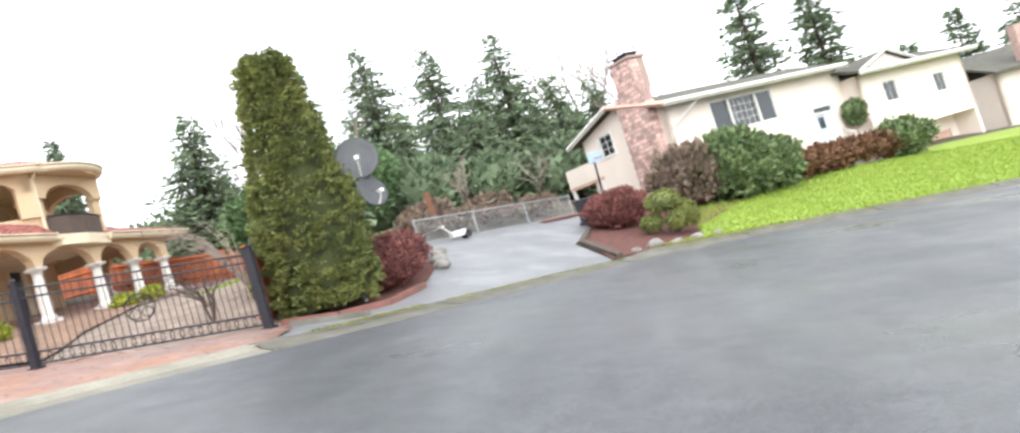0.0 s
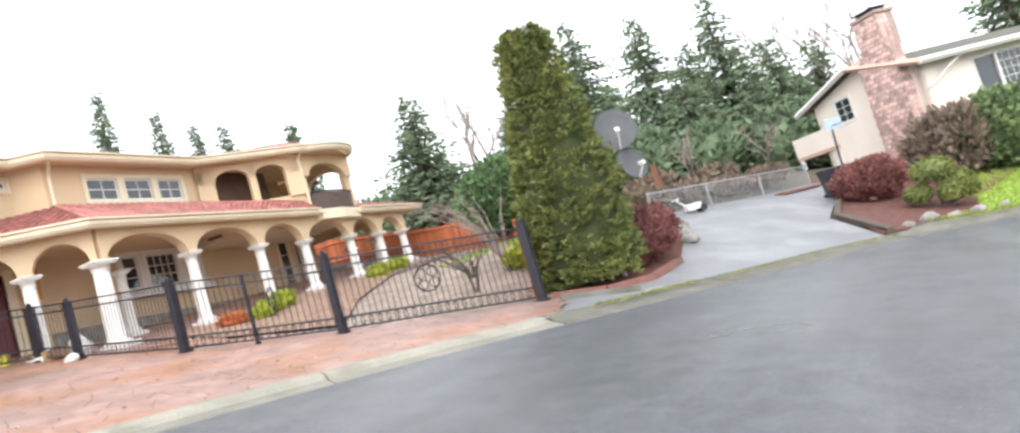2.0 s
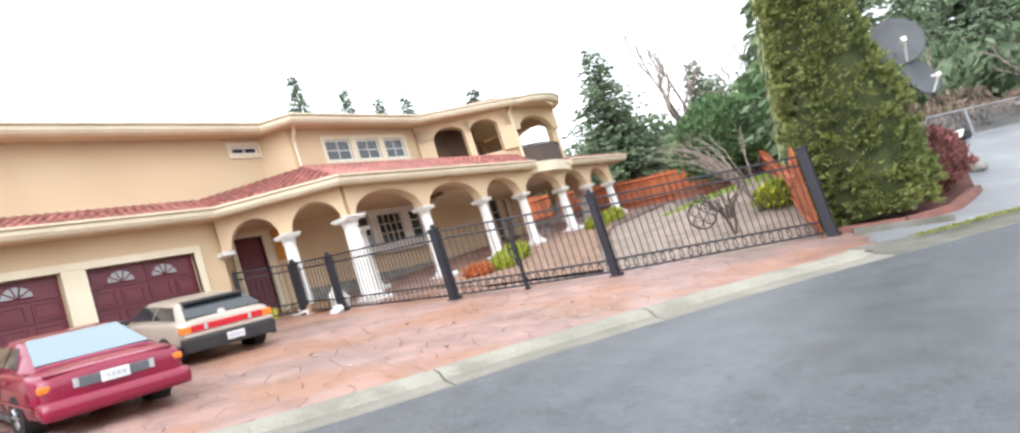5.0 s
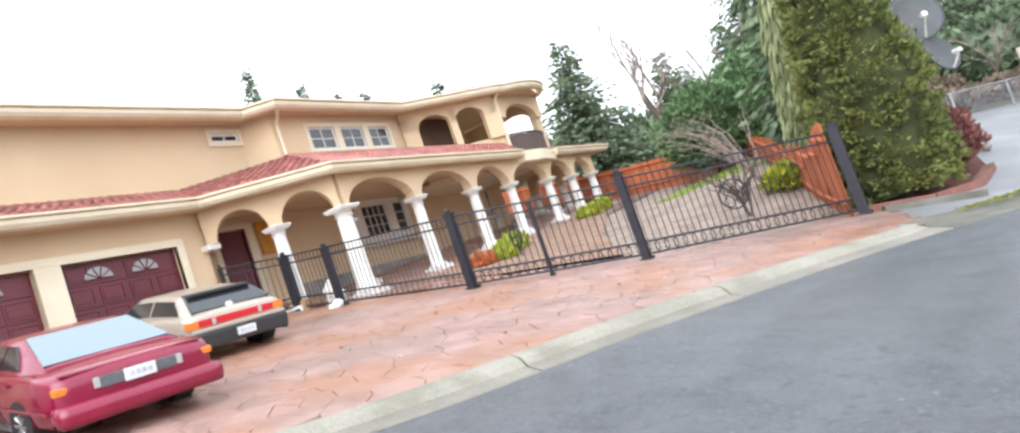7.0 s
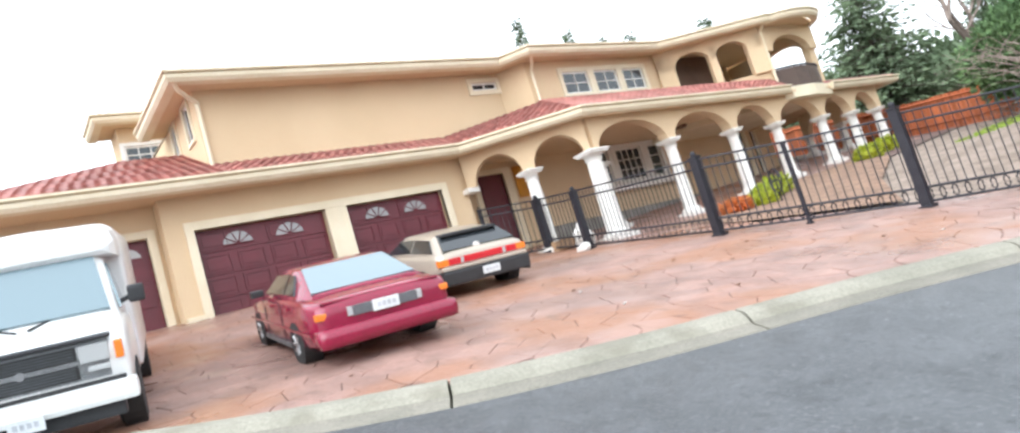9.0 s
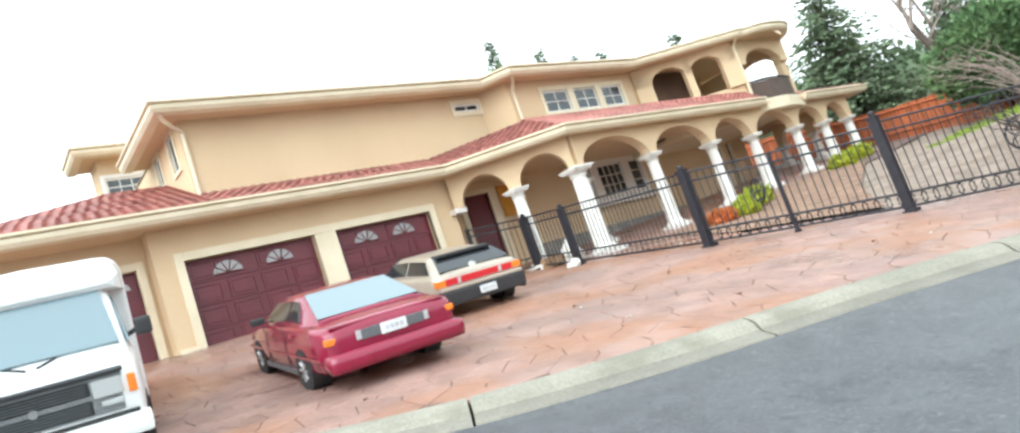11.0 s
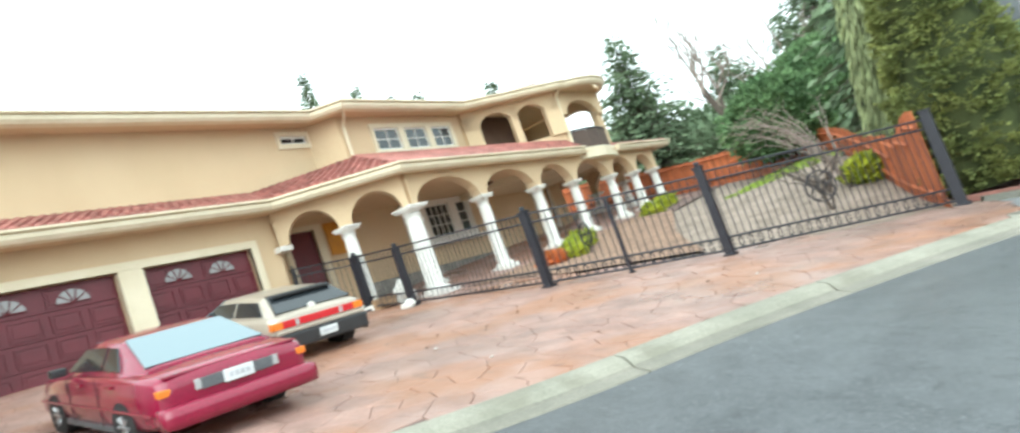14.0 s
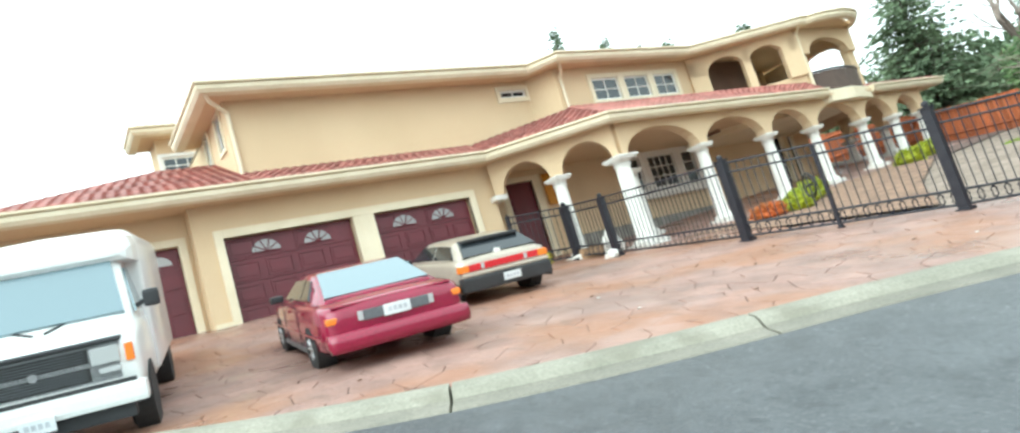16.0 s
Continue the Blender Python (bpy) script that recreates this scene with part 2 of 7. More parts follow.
def box(bm, x0, y0, z0, x1, y1, z1, bevel=0.0):
    r = bmesh.ops.create_cube(bm, size=1.0, matrix=Matrix.LocRotScale(((x0 + x1) / 2, (y0 + y1) / 2, (z0 + z1) / 2), None, (abs(x1 - x0), abs(y1 - y0), abs(z1 - z0))))
    if bevel:
        es = list({e for v in r["verts"] for e in v.link_edges})
        bmesh.ops.bevel(bm, geom=es, offset=bevel, segments=2, affect='EDGES', profile=0.7)
    return bm


def cyl(bm, p, q, r0, r1=None, n=12, caps=True):
    p, q = Vector(p), Vector(q)
    d = q - p
    m = Matrix.Translation((p + q) / 2) @ d.to_track_quat('Z', 'Y').to_matrix().to_4x4()
    bmesh.ops.create_cone(bm, cap_ends=caps, segments=n, radius1=r0, radius2=r0 if r1 is None else r1, depth=d.length, matrix=m)
    return bm


def prism(bm, poly, z0, z1):
    """Extrude a plan polygon between two heights; z0 and z1 may be functions of x, y."""
    f0 = z0 if callable(z0) else (lambda x, y: z0)
    f1 = z1 if callable(z1) else (lambda x, y: z1)
    a = [bm.verts.new((x, y, f0(x, y))) for x, y in poly]
    b = [bm.verts.new((x, y, f1(x, y))) for x, y in poly]
    bm.faces.new(a); bm.faces.new(b)
    n = len(poly)
    for i in range(n):
        bm.faces.new((a[i], a[(i + 1) % n], b[(i + 1) % n], b[i]))
    return bm


def BM():
    return bmesh.new()


def sm(a, b, x):
    t = min(1.0, max(0.0, (x - a) / (b - a)))
    return t * t * (3 - 2 * t)


# ---- ground ----
KERB = [(-30.0, -14.0), (-19.0, -6.0), (-12.6, -1.2), (-10.3, 0.9), (-9.0, 2.9), (-8.05, 5.1), (-7.1, 7.0), (-5.95, 9.1), (-4.3, 11.7), (-2.4, 14.9), (0.5, 19.3), (3.6, 22.2), (7.2, 23.9), (11.2, 25.4), (15.2, 27.0), (22.0, 29.8), (45.0, 39.0), (90.0, 57.0)]
KW, VW = 0.46, 0.9      # widths of the rolled kerb and of the dirty verge


def smooth_line(pts, steps=6):
    out = []
    for i in range(len(pts) - 1):
        p0, p1, p2, p3 = pts[max(0, i - 1)], pts[i], pts[i + 1], pts[min(len(pts) - 1, i + 2)]
        for k in range(steps):
            t = k / steps
            out.append(tuple(0.5 * (2 * p1[j] + (p2[j] - p0[j]) * t + (2 * p0[j] - 5 * p1[j] + 4 * p2[j] - p3[j]) * t * t + (3 * p1[j] - p0[j] - 3 * p2[j] + p3[j]) * t ** 3) for j in (0, 1)))
    return out + [pts[-1]]


KLINE = smooth_line(KERB)


def kerb_dist(x, y):
    """Distance behind the gutter line; the road is negative."""
    best, sign = 1e9, 1
    for (ax, ay), (bx, by) in zip(KERB, KERB[1:]):
        dx, dy = bx - ax, by - ay
        t = min(1, max(0, ((x - ax) * dx + (y - ay) * dy) / (dx * dx + dy * dy)))
        ex, ey = x - ax - t * dx, y - ay - t * dy
        d = ex * ex + ey * ey
        if d < best:
            best, sign = d, (1 if dx * ey - dy * ex > 0 else -1)
    return sign * math.sqrt(best)


def offset_line(line, d):
    out = []
    for i, (x, y) in enumerate(line):
        a, b = line[max(0, i - 1)], line[min(len(line) - 1, i + 1)]
        dx, dy = b[0] - a[0], b[1] - a[1]
        n = math.hypot(dx, dy)
        out.append((x - dy / n * d, y + dx / n * d))
    return out


def slope(x):
    x = max(x, -24.0)
    if x < -3:
        return -0.184 * x
    if x < 5:
        u = x + 3
        return 0.552 - 0.184 * u + 0.00344 * u * u
    return -0.70 - 0.129 * (min(x, 30.0) - 5)


def g(x, y):
    z = slope(x) + 0.0194 * max(-30.0, min(60.0, y))
    z += 0.045 * min(20.0, max(0.0, y - 13)) * sm(-6, -12, x)
    z += 0.25 * sm(-15.5, -19.4, x) * sm(8, 3, y)
    z -= 0.15 * sm(-14.5, -17, x) * sm(6, 10, y)
    if y > 12 and x > -14:
        d = kerb_dist(x, y)
        if d > 0.7:
            z += 0.15 * min(15.0, d - 0.7) * sm(13, 21, y) * sm(-14, -6, x)
    return z


def patch(name, poly, dz, material, step=1.0, kind="structure", label="", category="", zf=None, skirt=0.0):
    bm = BM()
    bm.faces.new([bm.verts.new((x, y, 0)) for x, y in poly])
    xs, ys = [p[0] for p in poly], [p[1] for p in poly]
    for ax, lo, hi in ((0, min(xs), max(xs)), (1, min(ys), max(ys))):
        k = lo + step
        while k < hi:
            co, no = [0, 0, 0], [0, 0, 0]
            co[ax], no[ax] = k, 1
            bmesh.ops.bisect_plane(bm, geom=bm.verts[:] + bm.edges[:] + bm.faces[:], plane_co=co, plane_no=no)
            k += step
    bmesh.ops.triangulate(bm, faces=bm.faces)
    for v in bm.verts:
        v.co.z = (zf or g)(v.co.x, v.co.y) + dz
    if skirt:
        rim = bmesh.ops.extrude_edge_only(bm, edges=[e for e in bm.edges if e.is_boundary])
        for v in rim["geom"]:
            if isinstance(v, bmesh.types.BMVert):
                v.co.z -= skirt
    ob = part(name, bm, material)
    for p in ob.data.polygons:
        if p.normal.z < 0:
            p.flip()
    return tagged(ob, label, category, kind=kind)


def axis(lo, hi, fine_lo, fine_hi, fine, coarse):
    out, v = [], lo
    while v < fine_lo:
        out.append(v); v += coarse
    v = fine_lo
    while v < fine_hi:
        out.append(v); v += fine
    v = fine_hi
    while v <= hi:
        out.append(v); v += coarse
    return out


def ground():
    xs, ys = axis(-400, 400, -32, 28, 1.0, 23), axis(-400, 400, -12, 60, 1.0, 23)
    vs = [(x, y, g(x, y) - (0.06 if kerb_dist(x, y) > 0.75 else 0.10)) for y in ys for x in xs]
    w = len(xs)
    fs = [(j * w + i, j * w + i + 1, (j + 1) * w + i + 1, (j + 1) * w + i) for j in range(len(ys) - 1) for i in range(w - 1)]
    tagged(raw("ground", vs, fs, M_SOIL, smooth=True), "dark earth with thin moss and grass", "ground", kind="structure")


ground()
patch("road", KLINE[3:-3] + [(60, 30), (60, -30), (-40, -30)], 0.0, M_ASPHALT, 3.0, label="damp grey asphalt street falling away downhill", category="road")
PAVED = offset_line(KLINE, KW - 0.02)[8:46] + [(-5.9, 12.4), (-6.1, 13.0), (-8.2, 11.9), (-10.2, 11.0), (-13.2, 10.4), (-13.6, 13.0), (-14.6, 20.0), (-15.4, 27.5), (-21.0, 27.5), (-21.0, -4.0), (-27.0, -8.0)]
FORECOURT = patch("forecourt", PAVED, 0.072, M_GROUT, 1.0, label="reddish stamped concrete forecourt, damp in patches", category="paving")
patch("garden", [(-6.2, 12.7), (-13.1, 10.5), (-13.7, 13.0), (-14.6, 20.0), (-15.4, 30), (-12, 33), (-6.8, 30), (-6.6, 18)], 0.04, M_GRAVEL, 0.75, skirt=0.2, label="pale gravel and leaf litter in the walled garden", category="ground")
patch("leaf_litter", [(-13.3, 10.75), (-16.5, 11.6), (-16.6, 21.0), (-14.7, 20.2), (-12.6, 15.0), (-10.6, 11.4)], 0.105, M_LITTER, 1.0, label="brown leaf litter over the soil between gate and arcade", category="ground")
patch("driveway", offset_line(KLINE, VW - 0.02)[45:62] + [(-0.9, 23.6), (-0.6, 27.0), (-0.4, 32.5), (-1.6, 31.6), (-6.5, 24.5), (-5.2, 19.5), (-4.9, 15.6), (-5.6, 14.0), (-6.3, 13.5), (-5.95, 12.5)], 0.03, M_DRIVE, 1.0, label="worn grey asphalt driveway sloping up from the street", category="driveway")
patch("lawn", offset_line(KLINE, 0.9)[66:90] + [(40, 56), (18, 42), (9.5, 35.0), (5.0, 29.6), (3.1, 25.4)], 0.05, M_GRASS, 1.0, label="bright green mown lawn on a bank beside the street", category="lawn")
patch("planting_bed", offset_line(KLINE, 0.95)[61:67] + [(3.3, 25.6), (5.4, 30.0), (8.6, 35.2), (6.0, 36.5), (2.0, 32.0), (-0.4, 27.0), (-0.6, 23.6)], 0.07, M_MULCH, 0.8, label="bed of dark red bark mulch", category="planting bed")


def kerb():
    root = tagged(new("kerb"), "worn pale concrete rolled kerb with dark joints", "kerb", kind="structure")
    prof = [(0.0, 0.0), (0.02, 0.014), (0.30, 0.028), (0.35, 0.045), (0.45, 0.10), (0.54, 0.122), (0.74, 0.13), (0.76, -0.1), (0.0, -0.1)]
    narrow = [offset_line(KLINE, d * KW / 0.76) for d, _ in prof]
    wide = [offset_line(KLINE, d * VW / 0.76) for d, _ in prof]
    lines = [a[:45] + b[45:] for a, b in zip(narrow, wide)]
    cuts = [6, 13, 20, 27, 35, 45, 53, 61, 68, 75, 82, 89]
    for i, j in zip(cuts, cuts[1:]):
        bm = BM()
        rings = []
        for k in range(i, j + 1):
            ring = []
            for q, (d, h) in zip(lines, prof):
                x, y = q[k]
                if k == j:
                    x, y = x + (q[k - 1][0] - x) * 0.07, y + (q[k - 1][1] - y) * 0.07
                low = 1.0 if k < 45 or k > 62 else (0.45 if k > 46 else 0.7)
                ring.append(bm.verts.new((x, y, g(*q[k]) + (h * low if h > 0.03 else h))))
            rings.append(ring)
        for a, b in zip(rings, rings[1:]):
            for k in range(len(prof)):
                m = (k + 1) % len(prof)
                f = bm.faces.new((a[k], a[m], b[m], b[k]))
                f.material_index = 1 if k < 3 else 0
        bm.faces.new(rings[0]); bm.faces.new(rings[-1])
        part("kerb_stone", bm, [M_VERGE, M_VERGE] if i >= 45 else [M_KERB, M_GUTTER], root)


kerb()

# ---- stucco house ----
ZE = 6.45      # lower eave
ZU = 8.80      # upper eave
XG, XA, XB, XP = -19.4, -19.8, -19.1, -17.3
COLS = [11.4, 14.3, 17.1, 19.35, 22.0, 24.0, 25.8]


def along(p, q):
    p, q = Vector(p), Vector(q)
    d = q - p
    n = Vector((d.y, -d.x)).normalized()      # outward: to the right of p -> q
    return p, d.normalized(), n, d.length


def wall_seg(bm, p, q, z0, z1, th=0.3, holes=(), out=0.0):
    """Wall from p to q with its outer face on the line, body behind it; holes are (s0, s1, z0, z1)."""
    P, d, n, L = along(p, q)
    f0 = z0 if callable(z0) else (lambda s: z0)
    cuts = sorted({0.0, L, *[h[0] for h in holes], *[h[1] for h in holes]})
    def blk(s0, s1, a, b):
        if b - a < 0.005:
            return
        vs = []
        for s, t in ((s0, 0), (s1, 0), (s1, 1), (s0, 1)):
            c = P + d * s + n * (out - t * th)
            vs.append(c)
        lo = [bm.verts.new((c.x, c.y, a)) for c in vs]
        hi = [bm.verts.new((c.x, c.y, b)) for c in vs]
        bm.faces.new(lo[::-1]); bm.faces.new(hi)
        for k in range(4):
            bm.faces.new((lo[k], lo[(k + 1) % 4], hi[(k + 1) % 4], hi[k]))
    for s0, s1 in zip(cuts, cuts[1:]):
        hs = [h for h in holes if h[0] <= s0 + 1e-6 and h[1] >= s1 - 1e-6]
        z = f0(s0)
        for h in sorted(hs, key=lambda h: h[2]):
            blk(s0, s1, z, h[2]); z = h[3]
        blk(s0, s1, z, z1)
    bmesh.ops.remove_doubles(bm, verts=bm.verts, dist=0.0005)
    return bm


def arch_seg(bm, p, q, posts, zs, zc, zt, th=0.32, gap=0.16):
    """Arcade wall over round arches that spring at zs and crown at zc; posts are distances along p -> q."""
    P, d, n, L = along(p, q)
    def pt(s, z, t):
        c = P + d * s - n * (t * th) + n * th / 2
        return (c.x, c.y, z)
    prof = [(0.0, zs)] if posts[0] > gap else []
    N = 14
    for a, b in zip(posts, posts[1:]):
        s0, s1 = a + gap, b - gap
        prof.append((s0, zs))
        for k in range(1, N):
            u = math.pi * k / N
            prof.append((s0 + (s1 - s0) * (1 - math.cos(u)) / 2, zs + (zc - zs) * math.sin(u)))
        prof.append((s1, zs))
    if prof[0][0] > 0.001:
        prof.insert(0, (0.0, zs))
    if prof[-1][0] < L - 0.001:
        prof.append((L, zs))
    for t in (0, 1):
        for (s0, z0), (s1, z1) in zip(prof, prof[1:]):
            bm.faces.new([bm.verts.new(pt(*c, t)) for c in ((s0, z0), (s1, z1), (s1, zt), (s0, zt))])
    for (s0, z0), (s1, z1) in zip(prof, prof[1:]):
        bm.faces.new([bm.verts.new(c) for c in (pt(s0, z0, 0), pt(s1, z1, 0), pt(s1, z1, 1), pt(s0, z0, 1))])
    for s, z in (prof[0], prof[-1]):
        bm.faces.new([bm.verts.new(c) for c in (pt(s, z, 0), pt(s, zt, 0), pt(s, zt, 1), pt(s, z, 1))])
    bmesh.ops.remove_doubles(bm, verts=bm.verts, dist=0.001)
    return bm


def eave(bm, line, z, w=0.17, h=0.13, back=0.14):
    """Gutter lip over a recessed shadow line and a moulded fascia along a plan line, soffit running back behind it."""
    prof = [(-0.03, h), (w * 0.75, h), (w, h - 0.008), (w, h - 0.05), (w * 0.86, h - 0.062), (w * 0.5, h - 0.066), (w * 0.5, h - 0.09), (w * 0.78, h - 0.098), (w * 0.7, -0.04), (w * 0.35, -0.11), (-back, -0.11), (-back, -0.07), (-0.03, -0.07)]
    rings = []
    for i in range(len(line)):
        a, b, c = line[max(0, i - 1)], line[i], line[min(len(line) - 1, i + 1)]
        def nrm(u, v):
            x, y = v[0] - u[0], v[1] - u[1]
            k = math.hypot(x, y) or 1
            return Vector((y / k, -x / k))
        n0, n1 = (nrm(a, b) if a != b else nrm(b, c)), (nrm(b, c) if b != c else nrm(a, b))
        m = (n0 + n1).normalized()
        m = m / max(0.5, m.dot(n0))
        rings.append([bm.verts.new((b[0] + m.x * o, b[1] + m.y * o, z + dz)) for o, dz in prof])
    for r0, r1 in zip(rings, rings[1:]):
        for k in range(len(prof)):
            m = (k + 1) % len(prof)
            bm.faces.new((r0[k], r0[m], r1[m], r1[k]))
    bm.faces.new(rings[0][::-1]); bm.faces.new(rings[-1])
    return bm


house = thing("stucco_house", pose(0, 0, 0), "two-storey tan stucco house with red tile roofs and a white-columned arcade", "house")


def base_z(x, y):
    return g(x, y) - 0.4


# garage front, side-door recess and the wall beyond
D1, D2, TW = (2.48, 5.22), (5.72, 8.25), 0.17
ZD0, ZD1 = 3.8, 5.68
bm = BM()
wall_seg(bm, (XG, 1.95), (XG, 9.0), 3.0, ZE - 0.05, 0.3, [(D1[0] - 1.95, D1[1] - 1.95, 3.0, ZD1), (D2[0] - 1.95, D2[1] - 1.95, 3.0, ZD1)])
part("wall", bm, M_STUCCO, house)
bm = BM()
wall_seg(bm, (XG - 0.4, -1.45), (XG - 0.4, 1.95), 3.0, ZE - 0.05, 0.3, [(2.23, 3.25, 3.0, 5.82)])
part("wall", bm, M_STUCCO, house)
bm = BM()
box(bm, XG - 0.72, 1.953, 3.0, XG - 0.297, 2.2, ZE - 0.06)
part("wall", bm, M_STUCCO, house)
# upper wall over the garage, its side wall, the bay and the tower's inner walls
bm = BM()
wall_seg(bm, (XA, 3.2), (XA, 11.25), ZE, ZU, 0.25, [(7.15, 8.0, 8.28, 8.5)])
part("wall", bm, M_STUCCO, house)
bm = BM()
wall_seg(bm, (-27.0, 3.2), (XA - 0.25, 3.2), ZE, ZU, 0.25, [(5.05, 5.45, 7.98, 8.67), (6.3, 6.75, 7.86, 8.67)])
part("wall", bm, M_STUCCO, house)
bm = BM()
wall_seg(bm, (XA, 11.25), (XB, 11.75), ZE, ZU, 0.2)
part("wall", bm, M_STUCCO, house)
bm = BM()
wall_seg(bm, (XB, 11.75), (XB, 17.0), ZE, ZU, 0.25, [(1.25, 2.25, 7.72, 8.38), (2.5, 3.45, 7.72, 8.38), (3.7, 4.6, 7.72, 8.38)])
part("wall", bm, M_STUCCO, house)
# arcade
diag_l = math.hypot(XP + 19.35, COLS[0] - 9.0)
bm = BM()
arch_seg(bm, (-19.35, 9.0), (XP, COLS[0]), [0.08, diag_l * 0.5, diag_l], 5.56, 6.18, ZE)
part("arcade_wall", bm, M_STUCCO, house)
bm = BM()
arch_seg(bm, (XP, COLS[0]), (XP, COLS[-1] + 0.2), [c - COLS[0] for c in COLS], 5.56, 6.2, ZE)
part("arcade_wall", bm, M_STUCCO, house)
bm = BM()
arch_seg(bm, (XP, COLS[-1] + 0.2), (-20.3, COLS[-1] + 0.2), [0.1, 1.5, 2.9], 5.56, 6.2, ZE)
part("arcade_wall", bm, M_STUCCO, house)
# wall behind the arcade
bm = BM()
wall_seg(bm, (-20.4, 9.0), (-20.4, 23.8), 3.0, ZE, 0.3, [(1.05, 1.95, 3.3, 6.1), (5.55, 6.1, 5.2, 6.25), (6.45, 7.6, 5.2, 6.25), (7.95, 8.5, 5.2, 6.25), (12.6, 13.8, 4.1, 6.22)])
part("wall", bm, M_STUCCO, house)
bm = BM()
wall_seg(bm, (-20.4, 7.5), (-20.4, 8.995), 3.0, ZE, 0.2)
part("wall", bm, M_STUCCO, house)
# eaves
LOW = [(-26.0, -1.5), (-18.8, -1.5), (-18.8, 8.65), (-16.85, 11.0), (-16.85, 20.0)]
LOW2 = [(-16.9, 22.6), (-16.85, 27.0), (-20.5, 27.0)]
part("eave", eave(BM(), LOW, ZE), M_TRIM, house, "cream moulded gutter")
part("eave", eave(BM(), LOW2, ZE), M_TRIM, house, "cream moulded gutter")
UP = [(-22.6, 2.7), (XA + 0.6, 2.7), (XA + 0.6, 11.0), (XB + 0.6, 11.5), (XB + 0.6, 16.6), (-16.75, 19.8)]
curve = [(-17.6 + 1.35 * math.cos(a), 21.4 + 1.75 * math.sin(a)) for a in [radians(-50 + 14 * k) for k in range(11)]]
part("eave", eave(BM(), UP + curve + [(-21.5, 23.2)], ZU), M_TRIM, house, "cream moulded gutter")
# tower
T = [(XB, 17.0), (-17.25, 20.0)]
TL = math.hypot(XB + 17.25, 3.0)
bm = BM()
wall_seg(bm, T[0], T[1], ZE, 7.28, 0.25)
arch_seg(bm, Vector(T[0]), Vector(T[1]), [0.5, 1.85, 3.15], 8.1, 8.5, ZU, 0.25, 0.08)
for s in (0.28, 1.85, 3.3):
    P, d, n, L = along(*T)
    c = P + d * s
    prism(bm, [(c.x + d.x * k + n.x * m, c.y + d.y * k + n.y * m) for k, m in ((-0.28, 0.125), (0.28, 0.125), (0.28, -0.125), (-0.28, -0.125))] if s != 1.85 else [(c.x + d.x * k + n.x * m, c.y + d.y * k + n.y * m) for k, m in ((-0.12, 0.125), (0.12, 0.125), (0.12, -0.125), (-0.12, -0.125))], 7.25, 8.55)
part("tower_wall", bm, M_STUCCO, house)
bm = BM()
ring = [(-17.25, 20.0), (-16.95, 20.5), (-16.75, 21.2), (-16.75, 22.0), (-17.0, 22.7), (-17.5, 23.2)]
arch_seg(bm, (-17.25, 20.0), (-17.15, 22.9), [0.3, 2.6], 7.9, 8.42, ZU, 0.25, 0.1)
wall_seg(bm, (-17.25, 20.0), (-17.24, 20.35), ZE - 0.3, 8.0, 0.25)
wall_seg(bm, (-17.16, 22.55), (-17.15, 22.9), ZE - 0.3, 8.0, 0.25)
arch_seg(bm, (-17.15, 22.9), (-19.5, 22.9), [0.2, 2.2], 7.9, 8.4, ZU, 0.25, 0.1)
wall_seg(bm, (-17.15, 22.9), (-17.4, 22.9), ZE - 0.3, 8.0, 0.25)
wall_seg(bm, (-19.2, 22.9), (-20.5, 22.9), ZE - 0.3, 8.6, 0.25)
part("tower_wall", bm, M_STUCCO, house)
bm = BM()
prism(bm, [(-19.2, 17.3), (-17.5, 20.0), (-16.9, 20.3), (-16.75, 21.4), (-16.95, 22.7), (-17.4, 22.95), (-20.4, 22.9), (-20.4, 17.3)], ZE - 0.25, ZE + 0.12)
part("balcony_floor", bm, M_TRIM, house)
bm = BM()
prism(bm, [(-27, 3.2), (-22.6, 3.2), (-22.6, 2.75), (XA + 0.57, 2.75), (XA + 0.57, 11.02), (XB + 0.57, 11.52), (XB + 0.57, 16.62), (-16.79, 19.85), (-16.4, 21.3), (-16.9, 22.9), (-17.6, 23.1), (-27, 23.0)], ZU - 0.06, ZU + 0.02)
part("soffit", bm, M_STUCCO, house)
bm = BM()
prism(bm, [(-26, -1.47), (-18.83, -1.47), (-18.83, 8.66), (-16.88, 11.0), (-16.88, 26.9), (-24, 26.9)], ZE - 0.06, ZE + 0.01)
part("soffit", bm, M_STUCCO, house)
# rear and end walls that close the house
for p, q, z1 in (((-27.0, 22.9), (-27.0, -1.45), ZE), ((-20.4, 22.6), (-27.0, 22.6), ZU), ((-27.0, -1.45), (-19.8, -1.45), ZE)):
    part("wall", wall_seg(BM(), p, q, 3.0, z1, 0.3), M_STUCCO, house)
# unseen dark sheet added to stop light between the garage door sections
part("garage_light_block", wall_seg(BM(), (-20.3, 2.3), (-20.3, 8.6), 3.0, ZE - 0.1, 0.1), M_CAVE, house)


